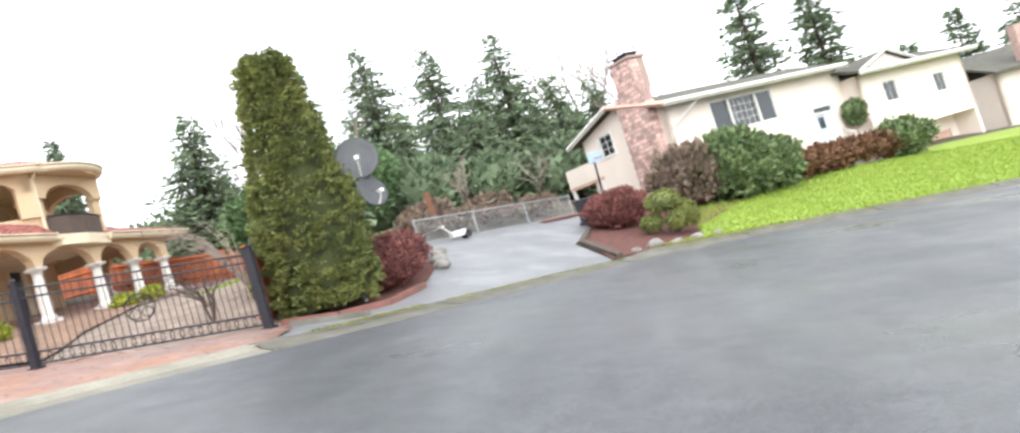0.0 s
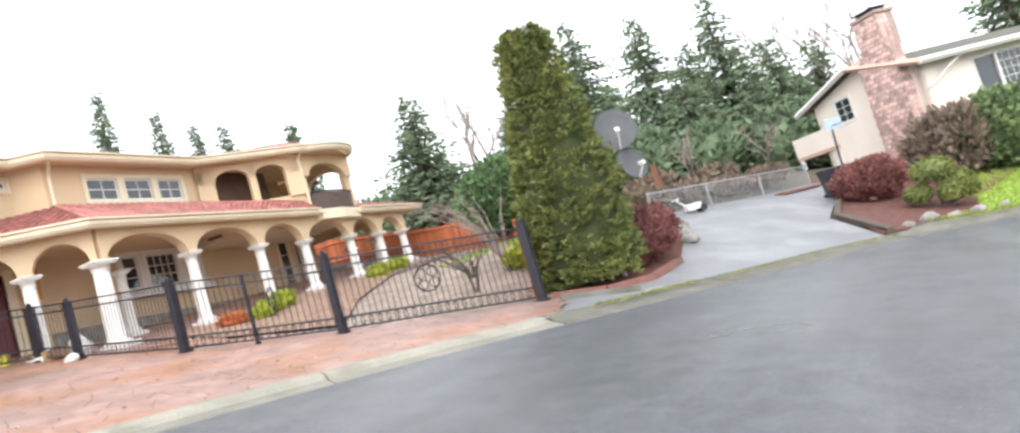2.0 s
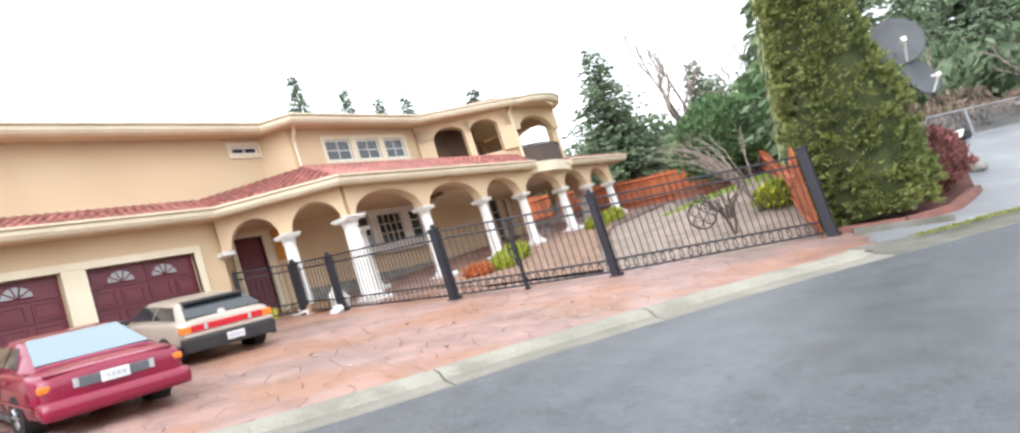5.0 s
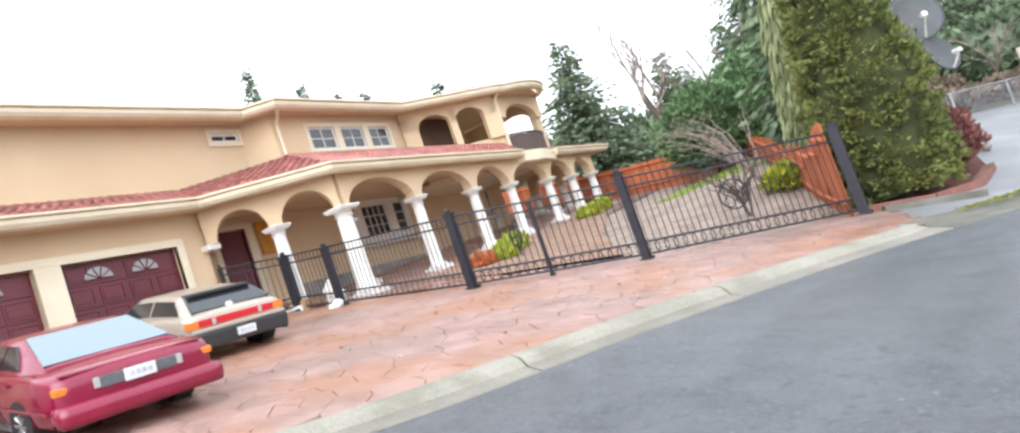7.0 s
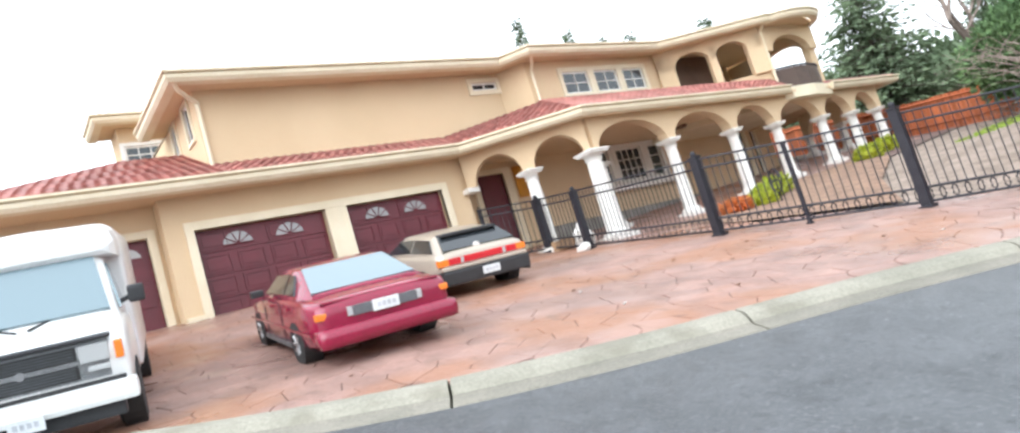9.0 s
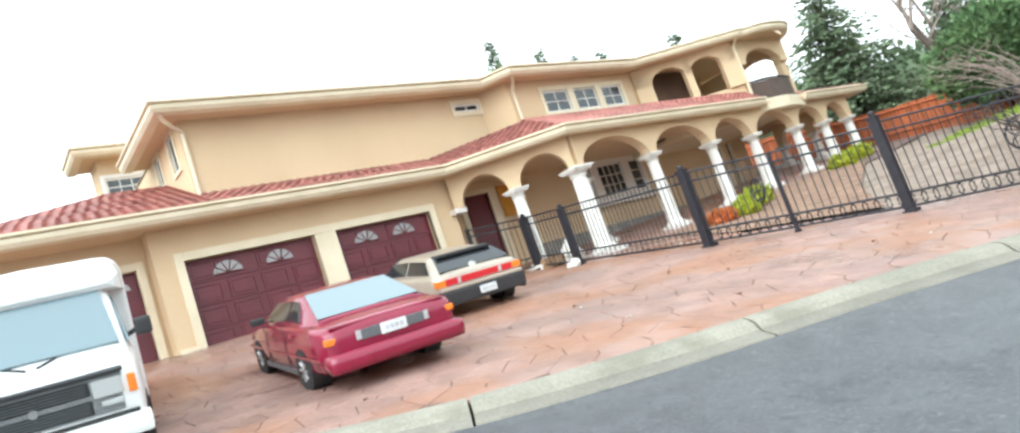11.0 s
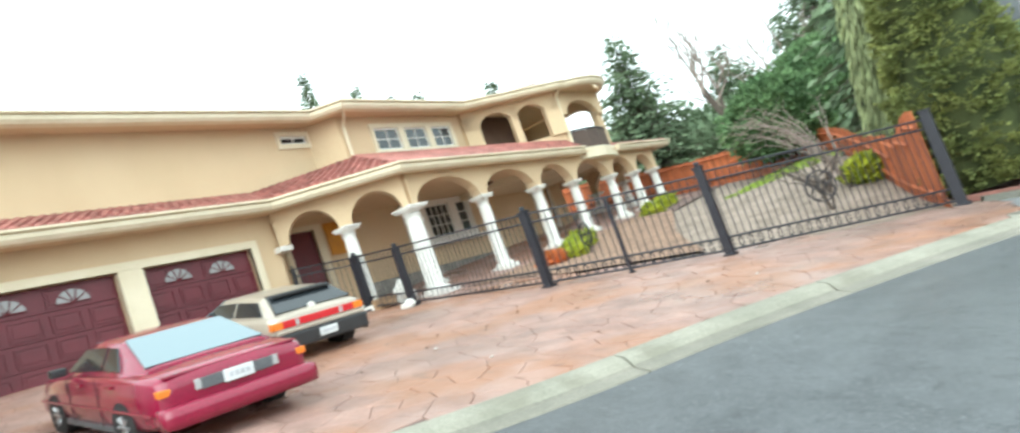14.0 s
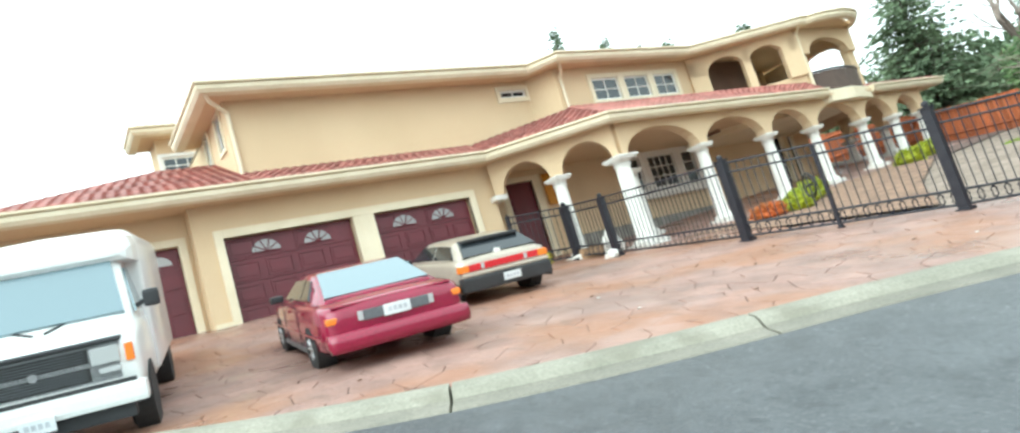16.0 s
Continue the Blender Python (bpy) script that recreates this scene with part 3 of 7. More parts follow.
def tiles(name, quad, parent, tw=0.21, tl=0.29):
    """Barrel tiles over a roof face a-b (eave) to d-c (top), each tile a piece."""
    a, b, c, d = [Vector(v) for v in quad]
    rows = max(1, round(((d - a).length + (c - b).length) / 2 / tl))
    vs, fs = [], []
    nrm = (b - a).cross(d - a).normalized()
    if nrm.z < 0:
        nrm.negate()
    up = ((d + c) / 2 - (a + b) / 2).normalized()
    e = (b - a).normalized()
    for r in range(rows):
        l0, r0 = a.lerp(d, r / rows), b.lerp(c, r / rows)
        n = max(1, round((r0 - l0).length / tw))
        for k in range(n):
            p = l0.lerp(r0, (k + 0.5) / n)
            w = tw * 0.56
            prof = [(-w, -0.005), (-w * 0.62, 0.05), (0, 0.075), (w * 0.62, 0.05), (w, -0.005)]
            base = len(vs)
            for t, lift in ((0, 0.03), (1.06, 0.0)):
                for u, h in prof:
                    vs.append(tuple(p + e * u + up * (tl * t * ((d - a).length / rows / tl)) + nrm * (h + lift)))
            for q in range(4):
                fs.append((base + q, base + q + 1, base + q + 6, base + q + 5))
            fs.append((base, base + 4, base + 3, base + 2, base + 1))
    ob = raw(name, vs, fs, M_TILE, parent)
    ob["kind"] = "stuff"
    bm = BM()
    bm.faces.new([bm.verts.new(v - nrm * 0.01) for v in (a, b, c, d)])
    part("roof_deck", bm, M_TILE, parent)


Z1 = ZE + 0.10
tiles("roof_tiles", [(-18.8, 3.2, Z1), (-18.8, 8.65, Z1), (XA, 8.95, 7.05), (XA, 3.2, 7.05)], house)
tiles("roof_tiles", [(-18.8, 8.65, Z1), (-16.85, 11.0, Z1), (XB, 11.9, 7.55), (XA, 9.0, 7.05)], house)
tiles("roof_tiles", [(-16.85, 11.0, Z1), (-16.85, 20.0, Z1), (-17.3, 19.9, 6.95), (XB, 11.9, 7.55)], house)
tiles("roof_tiles", [(-18.8, -1.5, Z1), (-18.8, 3.2, Z1), (-21.6, 3.2, 7.88), (-21.6, 2.0, 7.88)], house)
tiles("roof_tiles", [(-26.0, -1.5, Z1), (-18.8, -1.5, Z1), (-21.6, 2.0, 7.88), (-26.0, 2.0, 7.88)], house)
tiles("roof_tiles", [(-16.9, 22.7, Z1), (-16.85, 27.0, Z1), (-19.5, 25.5, 7.4), (-19.5, 22.9, 7.4)], house)
ZV = ZU + 0.07
tiles("roof_tiles", [(XA + 0.6, 2.7, ZV), (XA + 0.6, 11.0, ZV), (-24.5, 14, 10.0), (-24.5, 7.5, 10.0)], house)
tiles("roof_tiles", [(XB + 0.6, 11.5, ZV), (XB + 0.6, 16.6, ZV), (-24.5, 17, 10.0), (-24.5, 14, 10.0)], house)
tiles("roof_tiles", [(XB + 0.6, 16.6, ZV), (-16.75, 19.8, ZV), (-19.5, 20.8, 9.75), (-20.5, 20.0, 9.75)], house)
tiles("roof_tiles", [(-16.75, 19.8, ZV), (-16.3, 21.6, ZV), (-18.8, 21.5, 9.75), (-19.5, 20.8, 9.75)], house)


def column(x, y, r=0.17, top=5.56):
    root = new("column"); root.parent = house
    z0 = g(x, y) + 0.06
    bm = BM()
    box(bm, x - r * 1.75, y - r * 1.75, z0 - 0.1, x + r * 1.75, y + r * 1.75, z0 + 0.10, 0.015)
    cyl(bm, (x, y, z0 + 0.10), (x, y, z0 + 0.17), r * 1.6, r * 1.5, 20)
    cyl(bm, (x, y, z0 + 0.17), (x, y, z0 + 0.22), r * 1.3, r * 1.12, 20)
    part("column_base", bm, M_WHITE, root)
    bm = BM()
    n, rings = 40, []
    for k in range(7):
        t = k / 6
        rr = r * (1.04 - 0.20 * t ** 1.4)
        rings.append([bm.verts.new((x + math.cos(2 * math.pi * i / n) * rr * (0.93 if i % 2 else 1.0), y + math.sin(2 * math.pi * i / n) * rr * (0.93 if i % 2 else 1.0), z0 + 0.2 + (top - 0.22 - z0 - 0.2) * t)) for i in range(n)])
    for a, b in zip(rings, rings[1:]):
        for i in range(n):
            bm.faces.new((a[i], a[(i + 1) % n], b[(i + 1) % n], b[i]))
    part("shaft", bm, M_WHITE, root)
    bm = BM()
    cyl(bm, (x, y, top - 0.24), (x, y, top - 0.20), r * 1.02, r * 1.02, 20)
    cyl(bm, (x, y, top - 0.17), (x, y, top - 0.10), r * 0.92, r * 1.2, 20)
    box(bm, x - r * 1.3, y - r * 1.3, top - 0.10, x + r * 1.3, y + r * 1.3, top - 0.05, 0.01)
    box(bm, x - r * 1.48, y - r * 1.48, top - 0.05, x + r * 1.48, y + r * 1.48, top, 0.01)
    part("capital", bm, M_WHITE, root)


column(XP, COLS[0], 0.22)
for y in COLS[1:]:
    column(XP, y)
column((-19.35 + XP) / 2, (9.0 + COLS[0]) / 2)
column(-18.9, 13.2, 0.15)
column(-18.8, COLS[-1] + 0.2)
column(-20.2, COLS[-1] + 0.2)


# ---- windows and doors of the stucco house ----
def on_wall(p, q, s, z):
    """Frame of a wall: x along it, y into the house, z up, at distance s from p."""
    P, d, n, L = along(p, q)
    c = P + d * s
    return Matrix(((d.x, -n.x, 0, c.x), (d.y, -n.y, 0, c.y), (0, 0, 1, z), (0, 0, 0, 1)))


def window(parent, m, w, h, cols=1, rows=1, trim=0.12, trim_mat=None, sash=0.05, glass_mat=None, name="window"):
    """Window with a proud surround, sash, panes and glazing bars, standing in a wall frame m at its lower left corner."""
    root = new(name); root.parent = parent; root.matrix_local = m
    tm = trim_mat or M_TRIM
    if trim:
        bm = BM()
        for x0, x1, z0, z1 in ((-trim, 0, -trim, h + trim), (w, w + trim, -trim, h + trim), (0, w, h, h + trim), (0, w, -trim, 0)):
            box(bm, x0, -0.045, z0, x1, 0.05, z1, 0.008)
        part("window_frame", bm, tm, root)
    bm = BM()
    for x0, x1, z0, z1 in ((0, sash, 0, h), (w - sash, w, 0, h), (sash, w - sash, 0, sash), (sash, w - sash, h - sash, h)):
        box(bm, x0, 0.01, z0, x1, 0.07, z1, 0.004)
    part("sash", bm, M_WHITE, root)
    pw, ph = (w - 2 * sash) / cols, (h - 2 * sash) / rows
    if cols * rows > 1:
        for i in range(1, cols):
            part("glazing_bar", box(BM(), sash + i * pw - 0.012, 0.015, sash, sash + i * pw + 0.012, 0.05, h - sash), M_WHITE, root)
        for j in range(1, rows):
            part("glazing_bar", box(BM(), sash, 0.018, sash + j * ph - 0.012, w - sash, 0.048, sash + j * ph + 0.012), M_WHITE, root)
    bm = BM()
    box(bm, sash - 0.01, 0.035, sash - 0.01, w - sash + 0.01, 0.043, h - sash + 0.01)
    part("pane", bm, glass_mat or M_GLASS, root)
    # dark sheet behind the pane stands in for the unlit room
    bm = BM()
    box(bm, -0.02, 0.26, -0.02, w + 0.02, 0.3, h + 0.02)
    part("room_shade", bm, M_CAVE, root)
    return root


WB = ((XB, 11.75), (XB, 17.0))
for s, w in ((1.25, 1.0), (2.5, 0.95), (3.7, 0.9)):
    window(house, on_wall(*WB, s, 7.72), w, 0.66, 2, 2, 0.13)
window(house, on_wall((XA, 3.2), (XA, 11.25), 7.15, 8.28), 0.85, 0.22, 2, 1, 0.12)
for s, z, w, h in ((5.05, 7.98, 0.4, 0.69), (6.3, 7.86, 0.45, 0.81)):
    window(house, on_wall((-27.0, 3.2), (XA - 0.25, 3.2), s, z), w, h, 1, 1, 0.08)
WI = ((-20.4, 9.0), (-20.4, 23.8))
window(house, on_wall(*WI, 5.55, 5.2), 0.55, 1.05, 1, 3, 0.17, M_WHITE)
window(house, on_wall(*WI, 6.45, 5.2), 1.15, 1.05, 4, 3, 0.17, M_WHITE)
window(house, on_wall(*WI, 7.95, 5.2), 0.55, 1.05, 1, 3, 0.17, M_WHITE)
window(house, on_wall(*WI, 12.6, 4.12), 0.6, 2.1, 1, 4, 0.1, name="french_door")
window(house, on_wall(*WI, 13.2, 4.12), 0.6, 2.1, 1, 4, 0.1, name="french_door")
bm = BM()
box(bm, -20.39, 14.3, 4.88, -20.1, 17.75, 5.02, 0.02)
part("window_sill", bm, M_WHITE, house)
bm = BM()
box(bm, -20.39, 11.9, 3.2, -20.2, 21.3, 4.3, 0.02)
part("stone_plinth", bm, M_ROCK, house, "grey stone plinth")


def garage_door(y0, y1):
    root = new("garage_door"); root.parent = house
    root.matrix_local = on_wall((XG, 1.95), (XG, 9.0), y0 - 1.95, ZD0)
    w, h = y1 - y0, ZD1 - ZD0
    sec = h / 4
    for r in range(4):
        bm = BM()
        box(bm, 0.005, 0.14, r * sec + 0.006, w - 0.005, 0.18, (r + 1) * sec - 0.004, 0.005)
        part("door_section", bm, M_MAROON, root)
        for k in range(4):
            x0, x1 = w * k / 4 + 0.07, w * (k + 1) / 4 - 0.07
            if r == 3 and k in (1, 3):
                continue
            bm = BM()
            for a, b, c, d in ((x0, x1, 0.06, 0.085), (x0, x1, sec - 0.085, sec - 0.06), (x0, x0 + 0.025, 0.085, sec - 0.085), (x1 - 0.025, x1, 0.085, sec - 0.085)):
                box(bm, a, 0.122, r * sec + c, b, 0.145, r * sec + d, 0.004)
            box(bm, x0 + 0.06, 0.128, r * sec + 0.12, x1 - 0.06, 0.142, r * sec + sec - 0.12, 0.008)
            part("door_panel", bm, M_MAROON, root)
    for k in (0.30, 0.70):
        bm = BM()
        cx, z0, rr = w * k, 3 * sec + 0.10, min(0.30, w * 0.12)
        N = 12
        vs = [bm.verts.new((cx + rr * math.cos(math.pi * i / N), 0.134, z0 + rr * 0.85 * math.sin(math.pi * i / N))) for i in range(N + 1)]
        bm.faces.new(vs)
        r2 = bmesh.ops.extrude_face_region(bm, geom=bm.faces[:])
        bmesh.ops.translate(bm, verts=[e for e in r2["geom"] if isinstance(e, bmesh.types.BMVert)], vec=(0, -0.012, 0))
        fan = part("fanlight", bm, glass("fan_glass", (0.30, 0.29, 0.29), 0.2), root, "arched frosted fanlight")
        bm = BM()
        for i in range(1, 5):
            a = math.pi * i / 5
            cyl(bm, (cx, 0.115, z0), (cx + rr * math.cos(a), 0.115, z0 + rr * 0.85 * math.sin(a)), 0.012, n=5)
        cyl(bm, (cx - rr, 0.115, z0), (cx + rr, 0.115, z0), 0.014, n=5)
        part("fan_bar", bm, M_MAROON, root)


for y0, y1 in (D1, D2):
    garage_door(y0, y1)
for y0, y1, z0, z1 in ((D1[0] - TW, D1[0], 3.55, ZD1 + TW), (D1[1], D2[0], 3.55, ZD1), (D2[1], D2[1] + TW, 3.55, ZD1 + TW), (D1[0], D2[1], ZD1, ZD1 + TW)):
    part("garage_surround", box(BM(), XG - 0.1, y0, z0, XG + 0.05, y1, z1, 0.01), M_TRIM, house, "cream moulded surround")
part("plinth_block", box(BM(), XG - 0.06, D1[0] - 0.5, 3.5, XG + 0.09, D1[0] - TW - 0.003, 4.02, 0.015), M_TRIM, house, "cream plinth block")
# side door
root = new("side_door"); root.parent = house
root.matrix_local = on_wall((XG - 0.4, -1.45), (XG - 0.4, 1.95), 2.31, 3.85)
bm = BM()
box(bm, 0, 0.12, 0, 0.86, 0.17, 1.92, 0.004)
for r, (z0, z1) in enumerate(((0.15, 0.5), (0.6, 1.0), (1.1, 1.5))):
    for x0 in (0.1, 0.48):
        box(bm, x0, 0.105, z0, x0 + 0.28, 0.125, z1, 0.01)
part("door_leaf", bm, M_MAROON, root)
bm = BM()
vs = [bm.verts.new((0.43 + 0.28 * math.cos(math.pi * i / 12), 0.112, 1.6 + 0.2 * math.sin(math.pi * i / 12))) for i in range(13)]
bm.faces.new(vs)
part("fanlight", bm, glass("side_fan", (0.4, 0.4, 0.4), 0.2), root)
bm = BM()
for x0, x1, z0, z1 in ((-0.15, 0, 0, 2.07), (0.86, 1.01, 0, 2.07), (0, 0.86, 1.92, 2.07)):
    box(bm, x0, -0.05, z0, x1, 0.1, z1, 0.01)
part("door_frame", bm, M_TRIM, root)
# entrance: maroon leaf, cream pilasters and an amber side panel
root = new("entrance_door"); root.parent = house
root.matrix_local = on_wall(*WI, 1.05, 3.6)
bm = BM()
box(bm, 0, 0.05, 0, 0.9, 0.1, 2.48, 0.005)
for z0, z1 in ((0.15, 0.8), (0.95, 2.3)):
    box(bm, 0.15, 0.03, z0, 0.75, 0.06, z1, 0.015)
part("door_leaf", bm, M_MAROON, root)
bm = BM()
for x0, x1 in ((-0.16, 0), (0.9, 1.15)):
    box(bm, x0, -0.06, 0, x1, 0.1, 2.62, 0.01)
box(bm, 0, -0.06, 2.48, 0.9, 0.1, 2.62, 0.01)
part("door_frame", bm, M_TRIM, root)
bm = BM()
box(bm, -20.39, 11.32, 5.3, -20.33, 11.85, 6.2, 0.01)
part("door_panel", bm, mat("amber_panel", (0.62, 0.27, 0.02), (0.5, 0.2, 0.02), rough=0.4), house, "amber yellow glass panel")
# ceiling of the arcade and pilaster capital at the garage corner
bm = BM()
box(bm, -19.55, 8.85, 5.44, -19.15, 9.2, 5.56, 0.01)
part("capital", bm, M_WHITE, house)
# quoined downspouts
def downspout(pts):
    bm = BM()
    for a, b in zip(pts, pts[1:]):
        cyl(bm, a, b, 0.045, n=8)
    part("downspout", bm, M_TRIM, house, "cream downspout")


downspout([(XA + 0.55, 2.75, 8.72), (XA + 0.4, 2.85, 8.6), (XA + 0.06, 3.25, 8.45), (XA + 0.06, 3.25, 7.05)])
downspout([(XB + 0.5, 11.65, 8.72), (XB + 0.3, 11.8, 8.6), (XB + 0.06, 11.9, 8.45), (XB + 0.06, 11.9, 7.6)])
downspout([(-16.85, 19.9, 8.7), (-17.1, 20.0, 8.55), (-17.14, 20.05, 8.4), (-17.14, 20.05, 6.6)])
# balcony parapet of the tower and the roof house behind
bm = BM()
arcp = [(-17.2, 20.3), (-16.93, 20.9), (-16.85, 21.5), (-16.95, 22.2), (-17.15, 22.7)]
for (ax, ay), (bx, by) in zip(arcp, arcp[1:]):
    cyl(bm, (ax, ay, 7.28), (bx, by, 7.28), 0.035, n=8)
part("balcony_rail", bm, M_IRON, house, "dark iron balcony rail")
bm = BM()
for (ax, ay), (bx, by) in zip(arcp, arcp[1:]):
    prism(bm, [(ax, ay), (bx, by), (bx - 0.05, by), (ax - 0.05, ay)], 6.55, 7.24)
part("balcony_panel", bm, mat("bronze_panel", (0.10, 0.065, 0.05), (0.075, 0.05, 0.04), rough=0.6), house, "dark bronze balcony front")
# inner walls coloured dark for the shade of the enclosed loggia
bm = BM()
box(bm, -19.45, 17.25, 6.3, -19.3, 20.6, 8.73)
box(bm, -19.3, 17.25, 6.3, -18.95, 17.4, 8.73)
part("inner_wall", bm, mat("loggia_shade", (0.20, 0.125, 0.09), (0.15, 0.095, 0.07), scale=1.2, rough=0.9), house, "loggia wall coloured dark brown for the shade inside")
# wing behind: flat-eaved block at the rear left with an arched window
bm = BM()
wall_seg(bm, (-25.5, 2.75), (-25.5, 7.0), 6.0, 10.15, 0.3, [(0.1, 1.1, 9.1, 9.6)])
wall_seg(bm, (-26.4, 2.75), (-25.8, 2.75), 6.0, 10.15, 0.3)
part("wall", bm, M_STUCCO, house)
part("eave", eave(BM(), [(-26.4, 2.25), (-24.95, 2.25), (-24.95, 7.0)], 10.2), M_TRIM, house)
window(house, on_wall((-25.5, 2.75), (-25.5, 7.0), 0.1, 9.1), 1.0, 0.5, 3, 2, 0.1, M_WHITE)
tiles("roof_tiles", [(-24.95, 2.25, 10.3), (-24.95, 7.0, 10.3), (-27.5, 7.0, 11.0), (-27.5, 4.5, 11.0)], house)
part("soffit", prism(BM(), [(-26.4, 2.27), (-24.97, 2.27), (-24.97, 7.0), (-26.4, 7.0)], 10.14, 10.2), M_STUCCO, house)

# ---- iron fence and gates ----
def iron_panel(parent, p, q, h0, h1, zlift=0.06, ornate=True, dx=0.125):
    """Panel of pickets between two rails pairs, following the fall of the ground, with a scrolled band at the foot."""
    P, Q = Vector(p), Vector(q)
    L = (Q - P).length
    zp, zq = g(*p) + 0.08 + zlift, g(*q) + 0.08 + zlift
    def at(s, h):
        t = s / L
        c = P.lerp(Q, t)
        return Vector((c.x, c.y, zp + (zq - zp) * t + h))
    root = new("fence_panel"); root.parent = parent
    hh = lambda s: h0 + (h1 - h0) * s / L
    for name, off in (("top_rail", 0.0), ("top_rail", -0.17)):
        bm = BM(); cyl(bm, at(0, hh(0) + off), at(L, hh(L) + off), 0.018, n=6); part("rail", bm, M_IRON, root)
    for h in (0.03, 0.25):
        bm = BM(); cyl(bm, at(0, h), at(L, h), 0.02, n=6); part("rail", bm, M_IRON, root)
    n = max(2, round(L / dx))
    for k in range(1, n):
        s = L * k / n
        bm = BM(); cyl(bm, at(s, 0.25), at(s, hh(s) - 0.02), 0.0095, n=5, caps=False); part("picket", bm, M_IRON, root)
    if ornate:
        bm = BM()
        d = (Q - P).normalized()
        m = max(2, round(L / 0.17))
        for k in range(m):
            s = L * (k + 0.5) / m
            c = at(s, 0.14)
            for sx, sz in ((-1, 1), (1, -1), (1, 1), (-1, -1)):
                pts = [c + Vector((d.x, d.y, 0)) * (sx * 0.012 * j * math.sin(j * 0.55)) + Vector((0, 0, sz * (0.1 - 0.018 * j))) for j in range(6)]
                for a, b in zip(pts, pts[1:]):
                    cyl(bm, a, b, 0.011, n=4, caps=False)
        tagged(part("scrollwork", bm, M_IRON, root), kind="stuff")
    return root


def iron_post(parent, x, y, h, r=0.055, ball=True):
    z = g(x, y) + 0.05
    bm = BM()
    box(bm, x - r, y - r, z, x + r, y + r, z + h, 0.008)
    box(bm, x - r * 1.25, y - r * 1.25, z + h, x + r * 1.25, y + r * 1.25, z + h + 0.03, 0.005)
    if ball:
        bmesh.ops.create_uvsphere(bm, u_segments=10, v_segments=7, radius=r * 0.75, matrix=Matrix.Translation((x, y, z + h + 0.07)))
    box(bm, x - r * 1.5, y - r * 1.5, z - 0.02, x + r * 1.5, y + r * 1.5, z + 0.07, 0.008)
    return part("post", bm, M_IRON, parent)


FP = [(-19.25, 9.05), (-18.2, 10.0), (-16.8, 9.95), (-12.8, 9.3), (-11.35, 9.75), (-9.8, 10.4), (-6.55, 12.9)]
FH = [1.25, 1.25, 1.3, 1.35, 1.36, 1.4, 1.5]
fence = thing("iron_fence", pose(0, 0, 0), "black wrought-iron fence with scrolled foot band beside the forecourt", "fence")
for i in (0, 1, 2):
    iron_panel(fence, FP[i], FP[i + 1], FH[i], FH[i + 1])
for i, r in ((0, 0.04), (1, 0.085), (2, 0.075)):
    iron_post(fence, *FP[i], FH[i] + 0.08, r)
gate = thing("swing_gate", pose(0, 0, 0), "black wrought-iron double swing gate, closed", "gate")
for i in (3, 4):
    iron_panel(gate, FP[i], FP[i + 1], FH[i], FH[i + 1])
iron_post(gate, *FP[3], FH[3] + 0.12, 0.075)
iron_post(gate, *FP[4], FH[4] + 0.04, 0.03, False)
sgate = thing("sliding_gate", pose(0, 0, 0), "long black wrought-iron sliding gate between two heavy posts", "gate")
iron_panel(sgate, FP[5], FP[6], FH[5] + 0.05, FH[6] + 0.05)
iron_post(sgate, *FP[5], FH[5] + 0.22, 0.07)
iron_post(sgate, *FP[6], FH[6] + 0.28, 0.085, False)



def gate_medallion(parent, p, q, f, height, r):
    """Ring with four scrolls riveted to the pickets, in the plane of the gate."""
    P, Q = Vector(p), Vector(q)
    d = (Q - P).normalized()
    m = P.lerp(Q, f)
    c = Vector((m.x, m.y, g(*p) * (1 - f) + g(*q) * f + 0.14 + height)) + Vector((d.y, -d.x, 0)) * 0.03
    root = new("medallion"); root.parent = parent
    rings = [("outer_ring", 0, 0, r, 0.014)] + [("scroll", sx * r * 0.42, sz * r * 0.42, r * 0.36, 0.011) for sx in (-1, 1) for sz in (-1, 1)]
    for name, u, v, rr, th in rings:
        bm = BM()
        pts = [c + Vector((d.x, d.y, 0)) * (u + rr * math.cos(k * math.pi / 10)) + Vector((0, 0, v + rr * math.sin(k * math.pi / 10))) for k in range(21)]
        for s0, s1 in zip(pts, pts[1:]):
            cyl(bm, s0, s1, th, n=5, caps=False)
        part(name, bm, M_IRON, root)


gate_medallion(sgate, FP[5], FP[6], 0.46, 0.78, 0.27)

